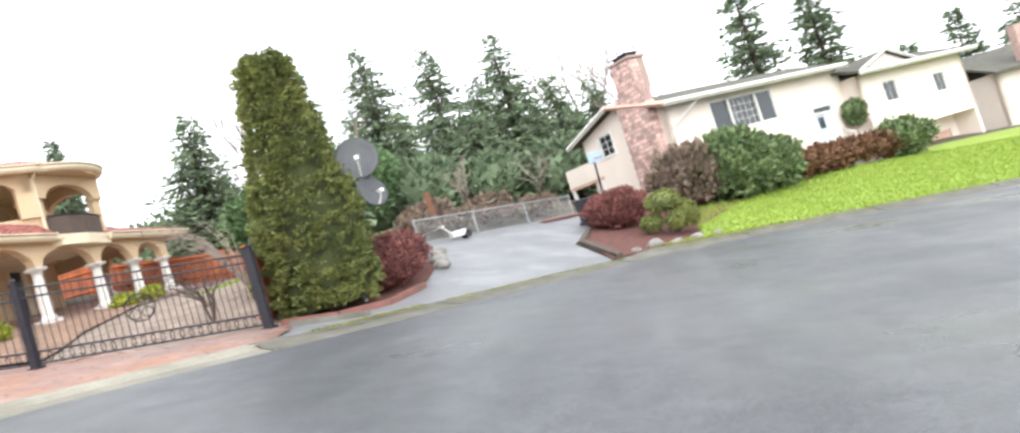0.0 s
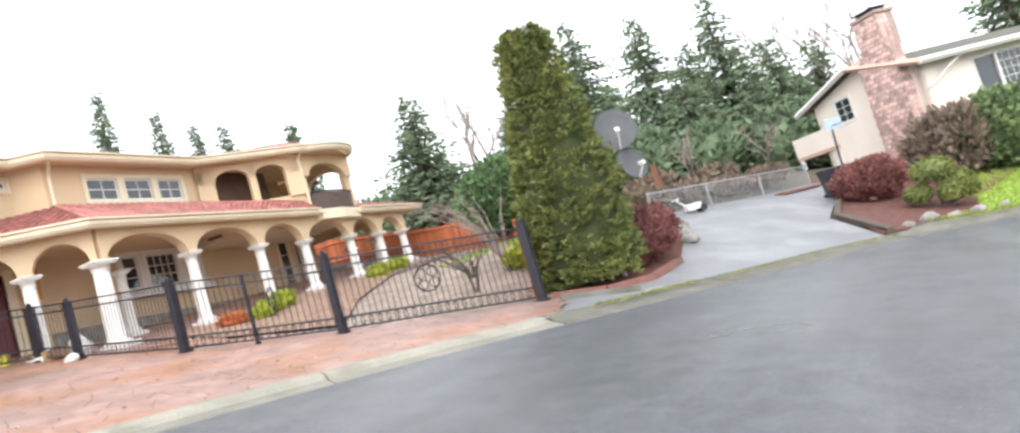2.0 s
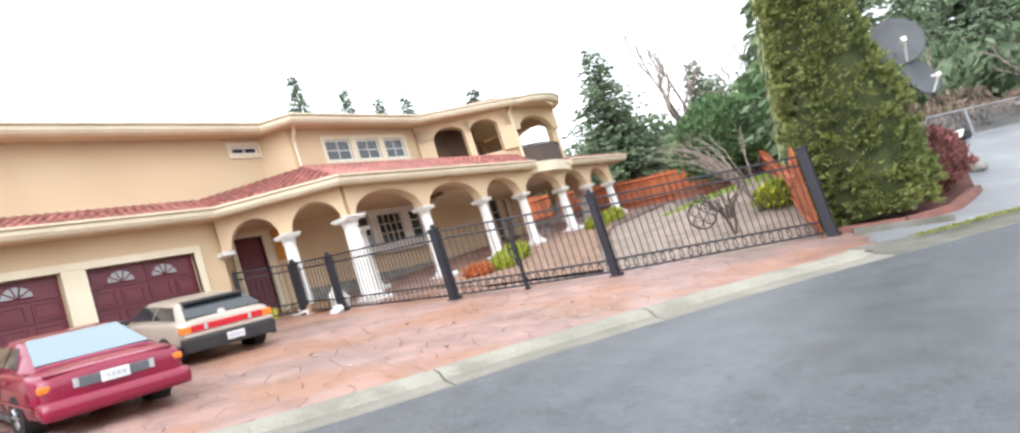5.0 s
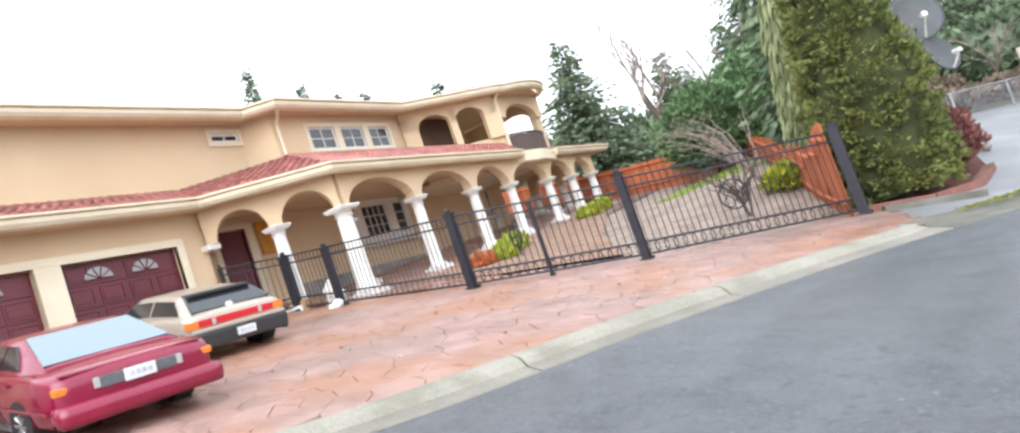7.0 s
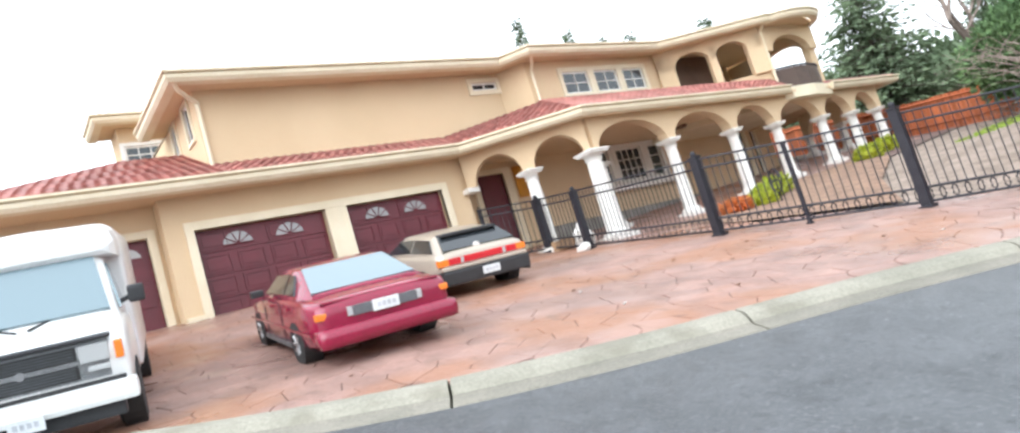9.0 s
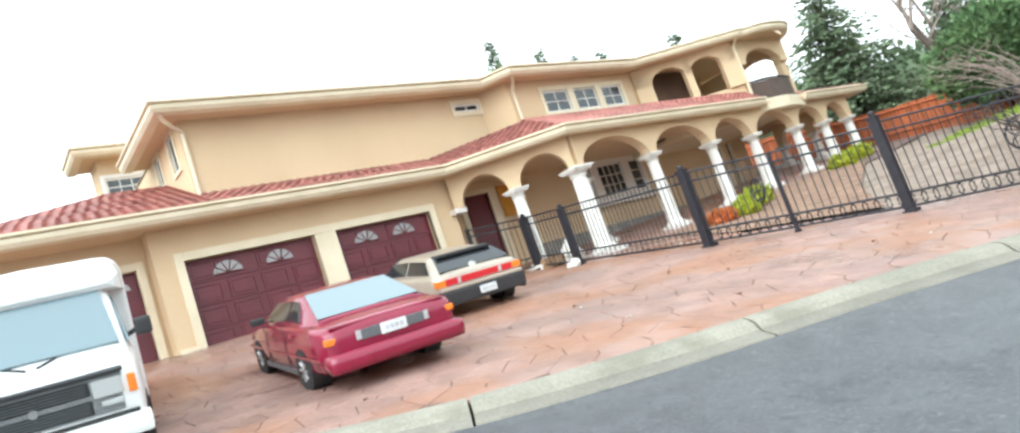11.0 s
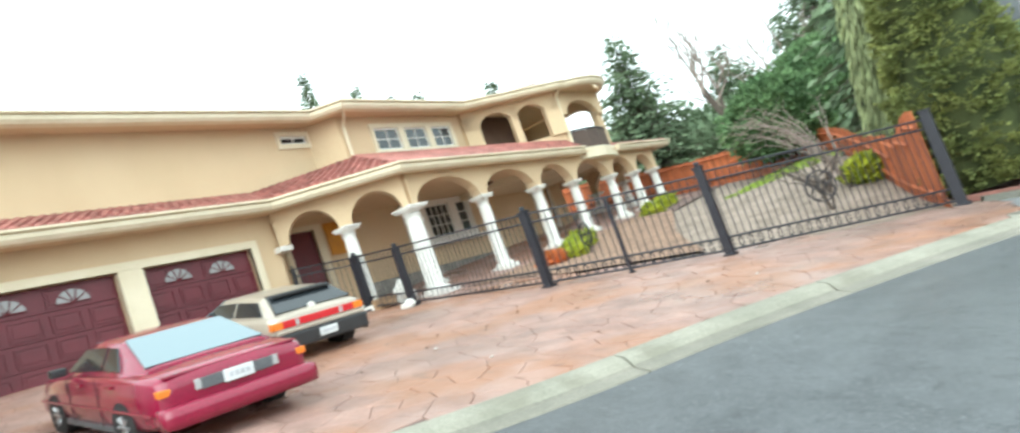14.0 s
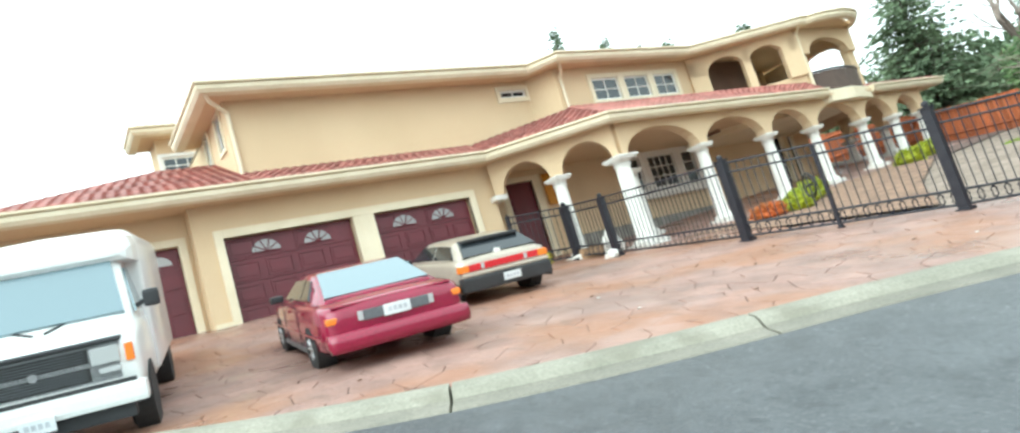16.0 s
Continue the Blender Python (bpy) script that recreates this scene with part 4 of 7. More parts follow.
# ---- cedar fence round the garden ----
def cedar_fence(pts, hf, label):
    root = thing("cedar_fence", pose(0, 0, 0), label, "fence")
    boards = {}
    for p, q in zip(pts, pts[1:]):
        P, d, n, L = along(p, q)
        k = max(1, round(L / 0.155))
        for i in range(k):
            c = P + d * (L * (i + 0.5) / k)
            w = L / k * 0.92
            top = hf(c.x, c.y) * random.uniform(0.985, 1.01)
            key = (round(w, 3), round(top * 20) / 20)
            if key not in boards:
                bm = BM()
                box(bm, -w / 2, -0.011, 0, w / 2, 0.011, key[1], 0.004)
                ob = part("board", bm, M_CEDAR, root)
                boards[key] = ob.data
            else:
                ob = new("board", boards[key]); ob.parent = root
            ob.matrix_local = Matrix.Translation((c.x + n.x * random.uniform(-0.004, 0.004), c.y + n.y * random.uniform(-0.004, 0.004), g(c.x, c.y) + random.uniform(-0.02, 0.02))) @ Matrix.Rotation(math.atan2(d.y, d.x), 4, 'Z')
        for hz in (0.3, min(hf(*p), hf(*q)) - 0.14):
            bm = BM()
            a, b = Vector((p[0], p[1], g(*p) + hz)), Vector((q[0], q[1], g(*q) + hz))
            a, b = a + Vector((-n.x, -n.y, 0)) * 0.04, b + Vector((-n.x, -n.y, 0)) * 0.04
            cyl(bm, a, b, 0.04, n=4); part("rail", bm, M_CEDAR, root)
    return root


random.seed(4)
def fence_top(x, y):
    side = sm(-12.5, -11.0, x)
    return 1.3 * (1 - side) + side * (0.9 + 0.4 * sm(19, 15.5, y) + 0.6 * sm(15.5, 13.3, y))


cedar_fence([(-6.75, 13.05), (-7.1, 14.1), (-7.42, 15.0), (-7.75, 16.0), (-8.6, 18.5), (-9.95, 22.5), (-11.5, 27.0), (-14.7, 27.2), (-17.5, 27.6), (-22.0, 28.4), (-28.0, 29.4)], fence_top, "tall reddish cedar board fence round the garden")

# ---- plants ----
def kites(name, items, material, parent, kind=""):
    """Leaf sprays: (centre, direction, half width, length) each a bent two-face kite."""
    vs, fs = [], []
    rnd = random.random
    for c, d, w, l in items:
        d = d.normalized()
        s = d.cross(Vector((rnd() - 0.5, rnd() - 0.5, rnd() - 0.5))).normalized()
        n = d.cross(s) * (w * 0.35)
        b = len(vs)
        m = c + d * l * 0.45
        vs += [tuple(c), tuple(m + s * w - n), tuple(c + d * l), tuple(m - s * w - n), tuple(m + n * 0.5)]
        fs += [(b, b + 1, b + 4), (b + 1, b + 2, b + 4), (b + 2, b + 3, b + 4), (b + 3, b, b + 4)]
    ob = raw(name, vs, fs, material, parent)
    ob["kind"] = kind or "stuff"
    return ob


def conifer(x, y, top, r, label, seed, base=None, droop=0.35, leaf=0.55, density=1.0, start=0.12, material=None, gap=0.0):
    random.seed(seed)
    z0 = g(x, y) if base is None else base
    h = top - z0
    root = thing("conifer_tree", Matrix.Translation((x, y, z0)), label, "tree")
    bm = BM()
    cyl(bm, (0, 0, -0.3), (0, 0, h * 0.5), 0.026 * h, 0.014 * h, 9)
    cyl(bm, (0, 0, h * 0.5), (0, 0, h * 0.98), 0.014 * h, 0.01, 7)
    part("trunk", bm, M_BARK, root)
    items, bmb = [], BM()
    levels = int(h / 0.42 * density) + 4
    for k in range(levels):
        t = start + (1 - start) * k / levels
        rr = r * (1 - t) ** 0.8 * random.uniform(0.65, 1.15) + 0.12
        if random.random() < gap:
            continue
        n = max(5, int((8 + 13 * (1 - t)) * density))
        for i in range(n):
            a = random.uniform(0, 2 * math.pi)
            L = rr * random.uniform(0.6, 1.15)
            o = Vector((0, 0, t * h + random.uniform(-0.25, 0.25)))
            d = Vector((math.cos(a), math.sin(a), -droop * random.uniform(0.3, 1.3) + 0.25 * t))
            if L > 0.9:
                cyl(bmb, o, o + d * L * 0.9, 0.035 * (1 - t) + 0.012, 0.006, 4, caps=False)
            m = max(3, int(L / (leaf * 0.42)))
            for j in range(m):
                f = (j + 0.6) / m
                p = o + d * (L * f) + Vector((random.uniform(-0.12, 0.12), random.uniform(-0.12, 0.12), random.uniform(-0.12, 0.1)))
                side = Vector((-d.y, d.x, 0)) * random.uniform(-0.9, 0.9)
                items.append((p, d * 0.8 + side + Vector((0, 0, -droop * random.uniform(0.1, 1.0))), leaf * random.uniform(0.16, 0.34), leaf * random.uniform(0.6, 1.3)))
    part("bough", bmb, M_BARK, root)["kind"] = "stuff"
    kites("crown", items, material or M_FIR, root)
    return root


def hedge_ball(bm, c, r, seed, sub=3, rough=0.15):
    """Uneven core under the leaves."""
    res = bmesh.ops.create_icosphere(bm, subdivisions=sub, radius=1.0)
    for v in res["verts"]:
        k = 1 + rough * noise.noise(v.co * 2.2 + Vector((seed, seed * 2, 0)))
        v.co = Vector((c[0] + v.co.x * r[0] * k, c[1] + v.co.y * r[1] * k, c[2] + v.co.z * r[2] * k))
    return bm


def shrub(name, x, y, r, h, material, label, category, seed, leaf=0.12, n=900, lift=0.0, core=0.8, twigs=True, spiky=0.4, z=None):
    """Shrub of many small leaves round an uneven core, with stems."""
    random.seed(seed)
    z0 = (g(x, y) if z is None else z) + lift
    root = thing(name, Matrix.Translation((x, y, z0)), label, category)
    if twigs:
        bm = BM()
        for i in range(7):
            a = random.uniform(0, 6.28)
            cyl(bm, (0.05 * math.cos(a), 0.05 * math.sin(a), -0.1), (r * 0.6 * math.cos(a), r * 0.6 * math.sin(a), h * 0.6), 0.02, 0.008, 5, caps=False)
        part("stems", bm, M_BARK, root)
    bm = BM()
    hedge_ball(bm, (0, 0, h * 0.5), (r * core, r * core, h * 0.5 * core), seed)
    part("inner_foliage", bm, material, root)
    items = []
    for i in range(n):
        d = Vector((random.gauss(0, 1), random.gauss(0, 1), random.gauss(0, 1))).normalized()
        k = 1 + 0.30 * noise.noise(d * 2.2 + Vector((seed * 3, 0, seed))) + 0.14 * noise.noise(d * 6 + Vector((seed, seed * 2, 0)))
        f = random.uniform(0.76, 1.0) * k
        p = Vector((d.x * r * f, d.y * r * f, h * 0.5 + d.z * h * 0.5 * f))
        if p.z < 0.02:
            p.z = random.uniform(0.02, 0.2)
        q = d + Vector((random.uniform(-1, 1), random.uniform(-1, 1), random.uniform(-0.6, 1.0))) * 0.9
        q += Vector((0, 0, spiky))
        items.append((p, q, leaf * random.uniform(0.25, 0.5), leaf * random.uniform(0.8, 1.6)))
    kites("foliage", items, material, root)
    return root


def cypress(x, y, top, label):
    """Dense clipped cypress with two leading shoots and a skirt that swells near the ground."""
    random.seed(11)
    z0 = g(x, y)
    root = thing("cypress_tree", Matrix.Translation((x, y, z0)), label, "tree")
    bm = BM(); cyl(bm, (0, 0, -0.2), (0, 0, 1.2), 0.2, 0.16, 10); part("trunk", bm, M_BARK, root)
    H = top - z0
    def rad(t, a):
        base = 1.2 if t < 0.36 else 1.2 - (t - 0.36) / 0.64 * 0.74
        base *= 0.88 + 0.12 * sm(0.0, 0.08, t)
        base *= 1 - 0.55 * sm(0.93, 1.03, t)
        return base * (1 + 0.17 * noise.noise(Vector((math.cos(a) * 1.9, math.sin(a) * 1.9, t * 8))))
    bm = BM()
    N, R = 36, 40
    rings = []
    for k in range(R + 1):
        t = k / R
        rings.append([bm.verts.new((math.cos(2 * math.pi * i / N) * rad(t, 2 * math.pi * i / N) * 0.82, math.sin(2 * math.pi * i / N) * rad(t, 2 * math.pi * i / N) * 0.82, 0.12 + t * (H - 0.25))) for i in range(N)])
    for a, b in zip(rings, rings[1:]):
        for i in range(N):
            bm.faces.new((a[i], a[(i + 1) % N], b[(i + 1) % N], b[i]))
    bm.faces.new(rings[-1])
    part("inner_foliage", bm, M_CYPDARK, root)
    items = []
    for c in range(1500):
        # each frond is a fan of sprays that leaves the dark core and turns up at its tip
        t = random.random() ** 1.1
        a = random.uniform(0, 2 * math.pi)
        deep = noise.noise(Vector((math.cos(a) * 3.2, math.sin(a) * 3.2, t * 12)))
        if deep < -0.28 and random.random() < 0.75:
            continue
        r = rad(t, a) * (0.86 + 0.10 * deep)
        o = Vector((math.cos(a) * r, math.sin(a) * r, 0.1 + t * H))
        out = Vector((math.cos(a), math.sin(a), random.uniform(-0.25, 0.55))).normalized()
        side = Vector((-math.sin(a), math.cos(a), random.uniform(-0.5, 0.5))).normalized()
        size = random.uniform(0.13, 0.30)
        for k in range(24):
            u, w = random.uniform(-1, 1), random.random()
            p = o + out * (size * w) + side * (size * 0.75 * u * (1 - 0.5 * w)) + Vector((0, 0, random.uniform(-0.05, 0.05)))
            d = out * 0.9 + side * (u * 0.8) + Vector((random.uniform(-0.5, 0.5), random.uniform(-0.5, 0.5), random.uniform(-0.3, 0.5)))
            items.append((p, d, random.uniform(0.016, 0.036), random.uniform(0.06, 0.13)))
    kites("foliage", items, M_CYPRESS, root)
    tip = []
    for i in range(700):
        o = Vector((0.26, 0.05, H * 0.95)) if i % 2 else Vector((-0.2, 0.0, H * 0.99))
        d = Vector((random.uniform(-1, 1), random.uniform(-1, 1), random.uniform(0.2, 1.5)))
        tip.append((o + Vector((random.gauss(0, 0.11), random.gauss(0, 0.11), random.uniform(-0.5, 0.12))), d, 0.05, 0.2))
    kites("leading_shoot", tip, M_CYPRESS, root)


cypress(-6.05, 15.1, 7.75, "tall dense olive-green cypress with two tops beside the gate post")


def weeping(x, y, top):
    random.seed(5)
    z0 = g(x, y)
    root = thing("weeping_conifer", Matrix.Translation((x, y, z0)), "pale grey-green conifer with hanging sprays behind the cypress", "tree")
    H = top - z0
    bm = BM(); cyl(bm, (0, 0, -0.2), (0, 0, H), 0.16, 0.02, 8); part("trunk", bm, M_BARK, root)
    items = []
    for i in range(4200):
        t = random.random() ** 0.9
        a = random.uniform(0, 6.28)
        r = (1.15 * (1 - t) ** 0.6 + 0.1) * random.uniform(0.3, 1.0)
        p = Vector((math.cos(a) * r, math.sin(a) * r, 0.3 + t * (H - 0.3)))
        items.append((p, Vector((math.cos(a) * 0.3, math.sin(a) * 0.3, -1.0 + random.uniform(-0.2, 0.3))), 0.045, random.uniform(0.25, 0.55)))
    kites("crown", items, M_WEEP, root)


M_WEEP = mat("pale_spray", (0.31, 0.34, 0.17), (0.21, 0.24, 0.12), scale=1.5, rough=0.8, bump=0.0, island=0.4, spec=0.2)
weeping(-7.3, 18.6, 8.5)

FIRS = [(-12.4, 43.2, 16.9, 4.6), (-8.9, 46.0, 16.4, 4.6), (-4.2, 44.8, 15.4, 4.6), (-14.8, 45.5, 13.4, 3.8), (-6.6, 48.5, 14.0, 4.6), (-1.6, 47.5, 12.2, 4.4), (-10.6, 41.0, 11.6, 3.8), (-6.4, 42.0, 11.2, 4.0), (-2.9, 43.0, 10.4, 3.8), (-16.8, 42.0, 11.2, 3.0), (0.8, 50.0, 11.6, 4.0), (-8.4, 41.5, 9.6, 3.6), (-0.6, 44.5, 9.0, 3.4)]
for i, (x, y, top, r) in enumerate(FIRS):
    conifer(x, y, top, r, "dark green fir with drooping boughs at the back of the driveway", 20 + i, droop=0.4, leaf=0.33, density=1.15)
FAR = [(-22.8, 39.6, 15.4, 5.0), (-19.2, 46.2, 13.4, 3.0), (-49.2, 39.4, 25.6, 3.2), (-46.5, 42.1, 23.2, 3.0), (-44.7, 43.8, 21.6, 2.6), (-43.0, 45.2, 21.2, 2.6), (-32.7, 40.4, 17.2, 2.6), (-37.5, 46.5, 18.5, 3.0), (-25.4, 47.0, 12.5, 3.4), (-28.5, 50.0, 13.0, 3.4)]
for i, (x, y, top, r) in enumerate(FAR):
    conifer(x, y, top, r, "tall grey-green fir standing far behind the houses", 50 + i, droop=0.3, leaf=0.34, density=1.25)
conifer(-8.4, 22.3, 9.7, 1.9, "tall dark fir with open sweeping boughs behind the garden fence", 71, droop=0.5, leaf=0.45, density=0.72, start=0.15, gap=0.1)
for i, (x, y, top, r) in enumerate([(13.4, 58, 17.5, 4.2), (18.6, 59, 16.4, 4.0), (32, 68, 10.5, 3.5), (36, 66, 10.0, 3.2), (28.5, 70, 9.0, 3.0)]):
    conifer(x, y, top, r, "large dark pine with gaps in its crown behind the peach house", 80 + i, droop=0.2, leaf=0.6, density=0.95, start=0.2, gap=0.12)


def bare_tree(x, y, h, seed, label, z=None, lean=0.0, thick=0.16, depth=5):
    random.seed(seed)
    z0 = g(x, y) if z is None else z
    root = thing("bare_tree", Matrix.Translation((x, y, z0)), label, "tree")
    bt, bb = BM(), BM()
    def grow(p, d, L, r, k):
        q = p + d * L
        cyl(bt if k < 2 else bb, p, q, r, r * 0.66, 6 if k < 2 else 4, caps=False)
        if k >= depth:
            return
        for i in range(2 if k else 3):
            nd = (d + Vector((random.uniform(-1, 1), random.uniform(-1, 1), random.uniform(-0.1, 0.6))) * 0.55).normalized()
            grow(q, nd, L * random.uniform(0.62, 0.85), r * 0.62, k + 1)
        if k and random.random() < 0.7:
            nd = (d * 0.4 + Vector((random.uniform(-1, 1), random.uniform(-1, 1), random.uniform(0, 0.5)))).normalized()
            grow(p + d * L * 0.5, nd, L * 0.55, r * 0.45, k + 1)
    grow(Vector((0, 0, -0.2)), Vector((lean, 0, 1)).normalized(), h * 0.3, thick, 0)
    part("trunk", bt, M_BARK, root)
    part("crown", bb, M_TWIG, root)


bare_tree(-16.6, 35.0, 9.5, 3, "leafless tree with upright grey limbs", thick=0.22)
bare_tree(-13.9, 37.5, 9.0, 4, "leafless tree with upright grey limbs", thick=0.15)
bare_tree(0.6, 56, 14.0, 6, "tall leafless poplar with fine pale twigs", thick=0.24)
bare_tree(-1.4, 54, 12.5, 9, "tall leafless poplar with fine pale twigs", thick=0.22)
bare_tree(3.4, 47, 12.0, 7, "leafless tree rising behind the chimney", thick=0.2)
bare_tree(-5.6, 30.5, 3.2, 8, "small leafless brown tree behind the wire fence", thick=0.08)
bare_tree(-2.8, 34.5, 3.4, 13, "small leafless brown tree behind the wire fence", thick=0.08)


def whippy_shrub(x, y, n, reach, seed, label, shoots, spread):
    """Cut-back shrub: a short stool with long thin shoots that arch over to one side."""
    random.seed(seed)
    root = thing("whippy_shrub", Matrix.Translation((x, y, g(x, y))), label, "shrub")
    bm = BM()
    for k in range(4):
        a = random.uniform(0, 6.28)
        cyl(bm, (0, 0, -0.1), (0.14 * math.cos(a), 0.14 * math.sin(a), 0.5), 0.035, 0.022, 6)
    part("stool", bm, M_BARK, root)
    for k in range(n):
        bm = BM()
        a = random.gauss(math.pi * 0.98, spread)
        L, rise = reach * random.uniform(0.5, 1.05), random.uniform(0.35, 0.62) * reach
        p = Vector((0.1 * math.cos(a), 0.1 * math.sin(a), 0.4))
        for j in range(7):
            f = (j + 1) / 7
            q = Vector((math.cos(a) * L * f, math.sin(a) * L * f, 0.4 + rise * math.sin(f * 1.9) * 1.1)) + Vector((random.gauss(0, 0.04), random.gauss(0, 0.04), random.gauss(0, 0.04)))
            cyl(bm, p, q, 0.017 * (1.15 - f), 0.017 * (1.02 - f) + 0.003, 4, caps=False)
            if j > 1 and random.random() < 0.5:
                cyl(bm, q, q + Vector((random.uniform(-0.3, 0.3), random.uniform(-0.3, 0.3), random.uniform(0.05, 0.3))), 0.007, 0.003, 4, caps=False)
            p = q
        part("shoot", bm, shoots, root)


whippy_shrub(-8.9, 16.9, 24, 3.2, 12, "cut-back bare shrub with long pale arching shoots in the garden", M_TWIG, 0.75)
whippy_shrub(-9.0, 14.9, 20, 1.5, 14, "small bare dark shrub with crooked shoots behind the gate", M_BARK, 1.7)
shrub("round_pine", -12.0, 25.5, 1.9, 2.8, M_PINE, "round bright green pine above the garden fence", "tree", 31, leaf=0.17, n=11000, lift=0.5)
shrub("round_pine", -11.6, 33.5, 2.2, 4.0, M_PINE, "round bright green pine above the garden fence", "tree", 32, leaf=0.2, n=7000, lift=0.8)
for i, (x, y, r, h) in enumerate([(-9.5, 39, 2.4, 3.6), (-6.0, 40.5, 2.4, 3.2), (-2.6, 41.5, 2.2, 3.4), (0.0, 44, 2.4, 4.0), (-13.0, 38.0, 2.4, 3.6), (-16, 44, 3, 4.5), (-26, 44, 4, 5.0), (-32, 46, 4, 5.0), (-20.5, 42, 3, 4.2)]):
    shrub("evergreen_shrub", x, y, r, h, M_FIR, "dark evergreen undergrowth below the firs", "shrub", 100 + i, leaf=0.4, n=900)

# garden shrubs
shrub("yellow_shrub", -8.55, 17.3, 0.5, 0.62, M_YELLOW, "yellow-green shrub by the cedar fence", "shrub", 41, leaf=0.14, n=900)
for i, (x, y, r, h) in enumerate([(-15.0, 14.3, 0.4, 0.42), (-15.3, 15.2, 0.42, 0.5), (-15.5, 20.6, 0.4, 0.45), (-15.9, 22.6, 0.42, 0.48), (-14.6, 13.5, 0.3, 0.28)]):
    shrub("golden_shrub", x, y, r, h, M_YELLOW, "low golden-yellow shrub along the arcade", "shrub", 140 + i, leaf=0.1, n=500)
shrub("orange_shrub", -14.8, 12.75, 0.34, 0.36, M_ORANGE, "low orange-leaved shrub along the arcade", "shrub", 150, leaf=0.1, n=500)
# driveway shrubs
shrub("barberry", -5.35, 17.1, 1.0, 1.4, M_REDBUSH, "dense dark red twiggy barberry beside the driveway", "shrub", 160, leaf=0.085, n=7000, spiky=0.9)
shrub("barberry", -5.45, 18.7, 0.9, 1.25, M_REDBUSH, "dense dark red twiggy barberry beside the driveway", "shrub", 161, leaf=0.09, n=5000, spiky=0.9)
shrub("barberry", 0.65, 27.0, 1.15, 1.5, M_REDBUSH, "dark red twiggy barberry in the mulch bed", "shrub", 162, leaf=0.11, n=6000, spiky=0.9)
shrub("rhododendron", 5.7, 31.5, 1.8, 3.0, M_RHODO, "large glossy green rhododendron in front of the house", "shrub", 170, leaf=0.2, n=5200)
shrub("rhododendron", 7.3, 32.6, 1.5, 2.3, M_RHODO, "glossy green rhododendron in front of the house", "shrub", 171, leaf=0.2, n=3400)
M_TWIGLEAF = mat("twiggy_brown", (0.25, 0.18, 0.14), (0.15, 0.12, 0.08), scale=2, rough=0.9, bump=0.0, island=0.4)
shrub("bare_shrub", 3.8, 30.6, 1.5, 2.7, M_TWIGLEAF, "thin grey-brown twiggy shrub beside the chimney", "shrub", 172, leaf=0.26, n=1500, core=0.2, spiky=1.2)
for i, (x, y, r) in enumerate([(-6.9, 26.4, 0.9), (-5.6, 28.2, 1.0), (-4.3, 29.8, 0.9), (-3.0, 31.8, 1.1), (-7.4, 30.2, 1.2), (-5.2, 33.0, 1.2)]):
    shrub("bramble", x, y, r, r * 0.75, M_TWIGLEAF, "brown winter brambles behind the wire fence", "shrub", 300 + i, leaf=0.2, n=500, core=0.45, spiky=1.2)
for i, (x, y) in enumerate([(9.0, 35.0), (10.6, 36.4), (12.2, 37.7), (13.8, 38.9)]):
    shrub("russet_hedge", x, y, 1.35, 1.35, M_BROWNHEDGE, "low russet-brown hedge below the entrance", "hedge", 180 + i, leaf=0.2, n=1100)
shrub("evergreen_shrub", 15.2, 39.2, 1.5, 1.9, M_RHODO, "rounded green shrub at the end of the hedge", "shrub", 190, leaf=0.22, n=1300)
shrub("cedar_hedge", 29.5, 50.0, 1.2, 3.4, M_FIR, "dark narrow evergreens beside the neighbouring house", "hedge", 191, leaf=0.3, n=700)
shrub("cedar_hedge", 31.5, 51.0, 1.2, 3.2, M_FIR, "dark narrow evergreens beside the neighbouring house", "hedge", 192, leaf=0.3, n=700)


def topiary(x, y):
    z0 = g(x, y)
    root = thing("topiary", Matrix.Translation((x, y, z0)), "cloud-pruned shrub with five rounded green pads", "shrub")
    bm = BM()
    pads = [(0, 0, 1.25, 0.62, 0.36), (-0.55, 0.1, 0.62, 0.4, 0.26), (0.35, -0.2, 0.5, 0.42, 0.28), (0.6, 0.25, 0.8, 0.42, 0.27), (0.75, -0.1, 0.45, 0.33, 0.24)]
    for a, b, c, r, h in pads:
        cyl(bm, (0, 0, 0), (a, b, c - 0.1), 0.05, 0.03, 6)
    part("stems", bm, M_BARK, root)
    for j, (a, b, c, r, h) in enumerate(pads):
        random.seed(200 + j)
        bm = BM(); hedge_ball(bm, (a, b, c), (r * 0.86, r * 0.86, h * 0.86), j)
        pad = part("pad", bm, M_CYPRESS, root)
        items = []
        for i in range(420):
            d = Vector((random.gauss(0, 1), random.gauss(0, 1), random.gauss(0, 1))).normalized()
            items.append((Vector((a + d.x * r * 0.9, b + d.y * r * 0.9, c + d.z * h * 0.9)), d + Vector((random.uniform(-1, 1), random.uniform(-1, 1), random.uniform(-1, 1))) * 0.7, 0.04, 0.13))
        kites("foliage", items, M_CYPRESS, pad)


topiary(2.3, 24.7)

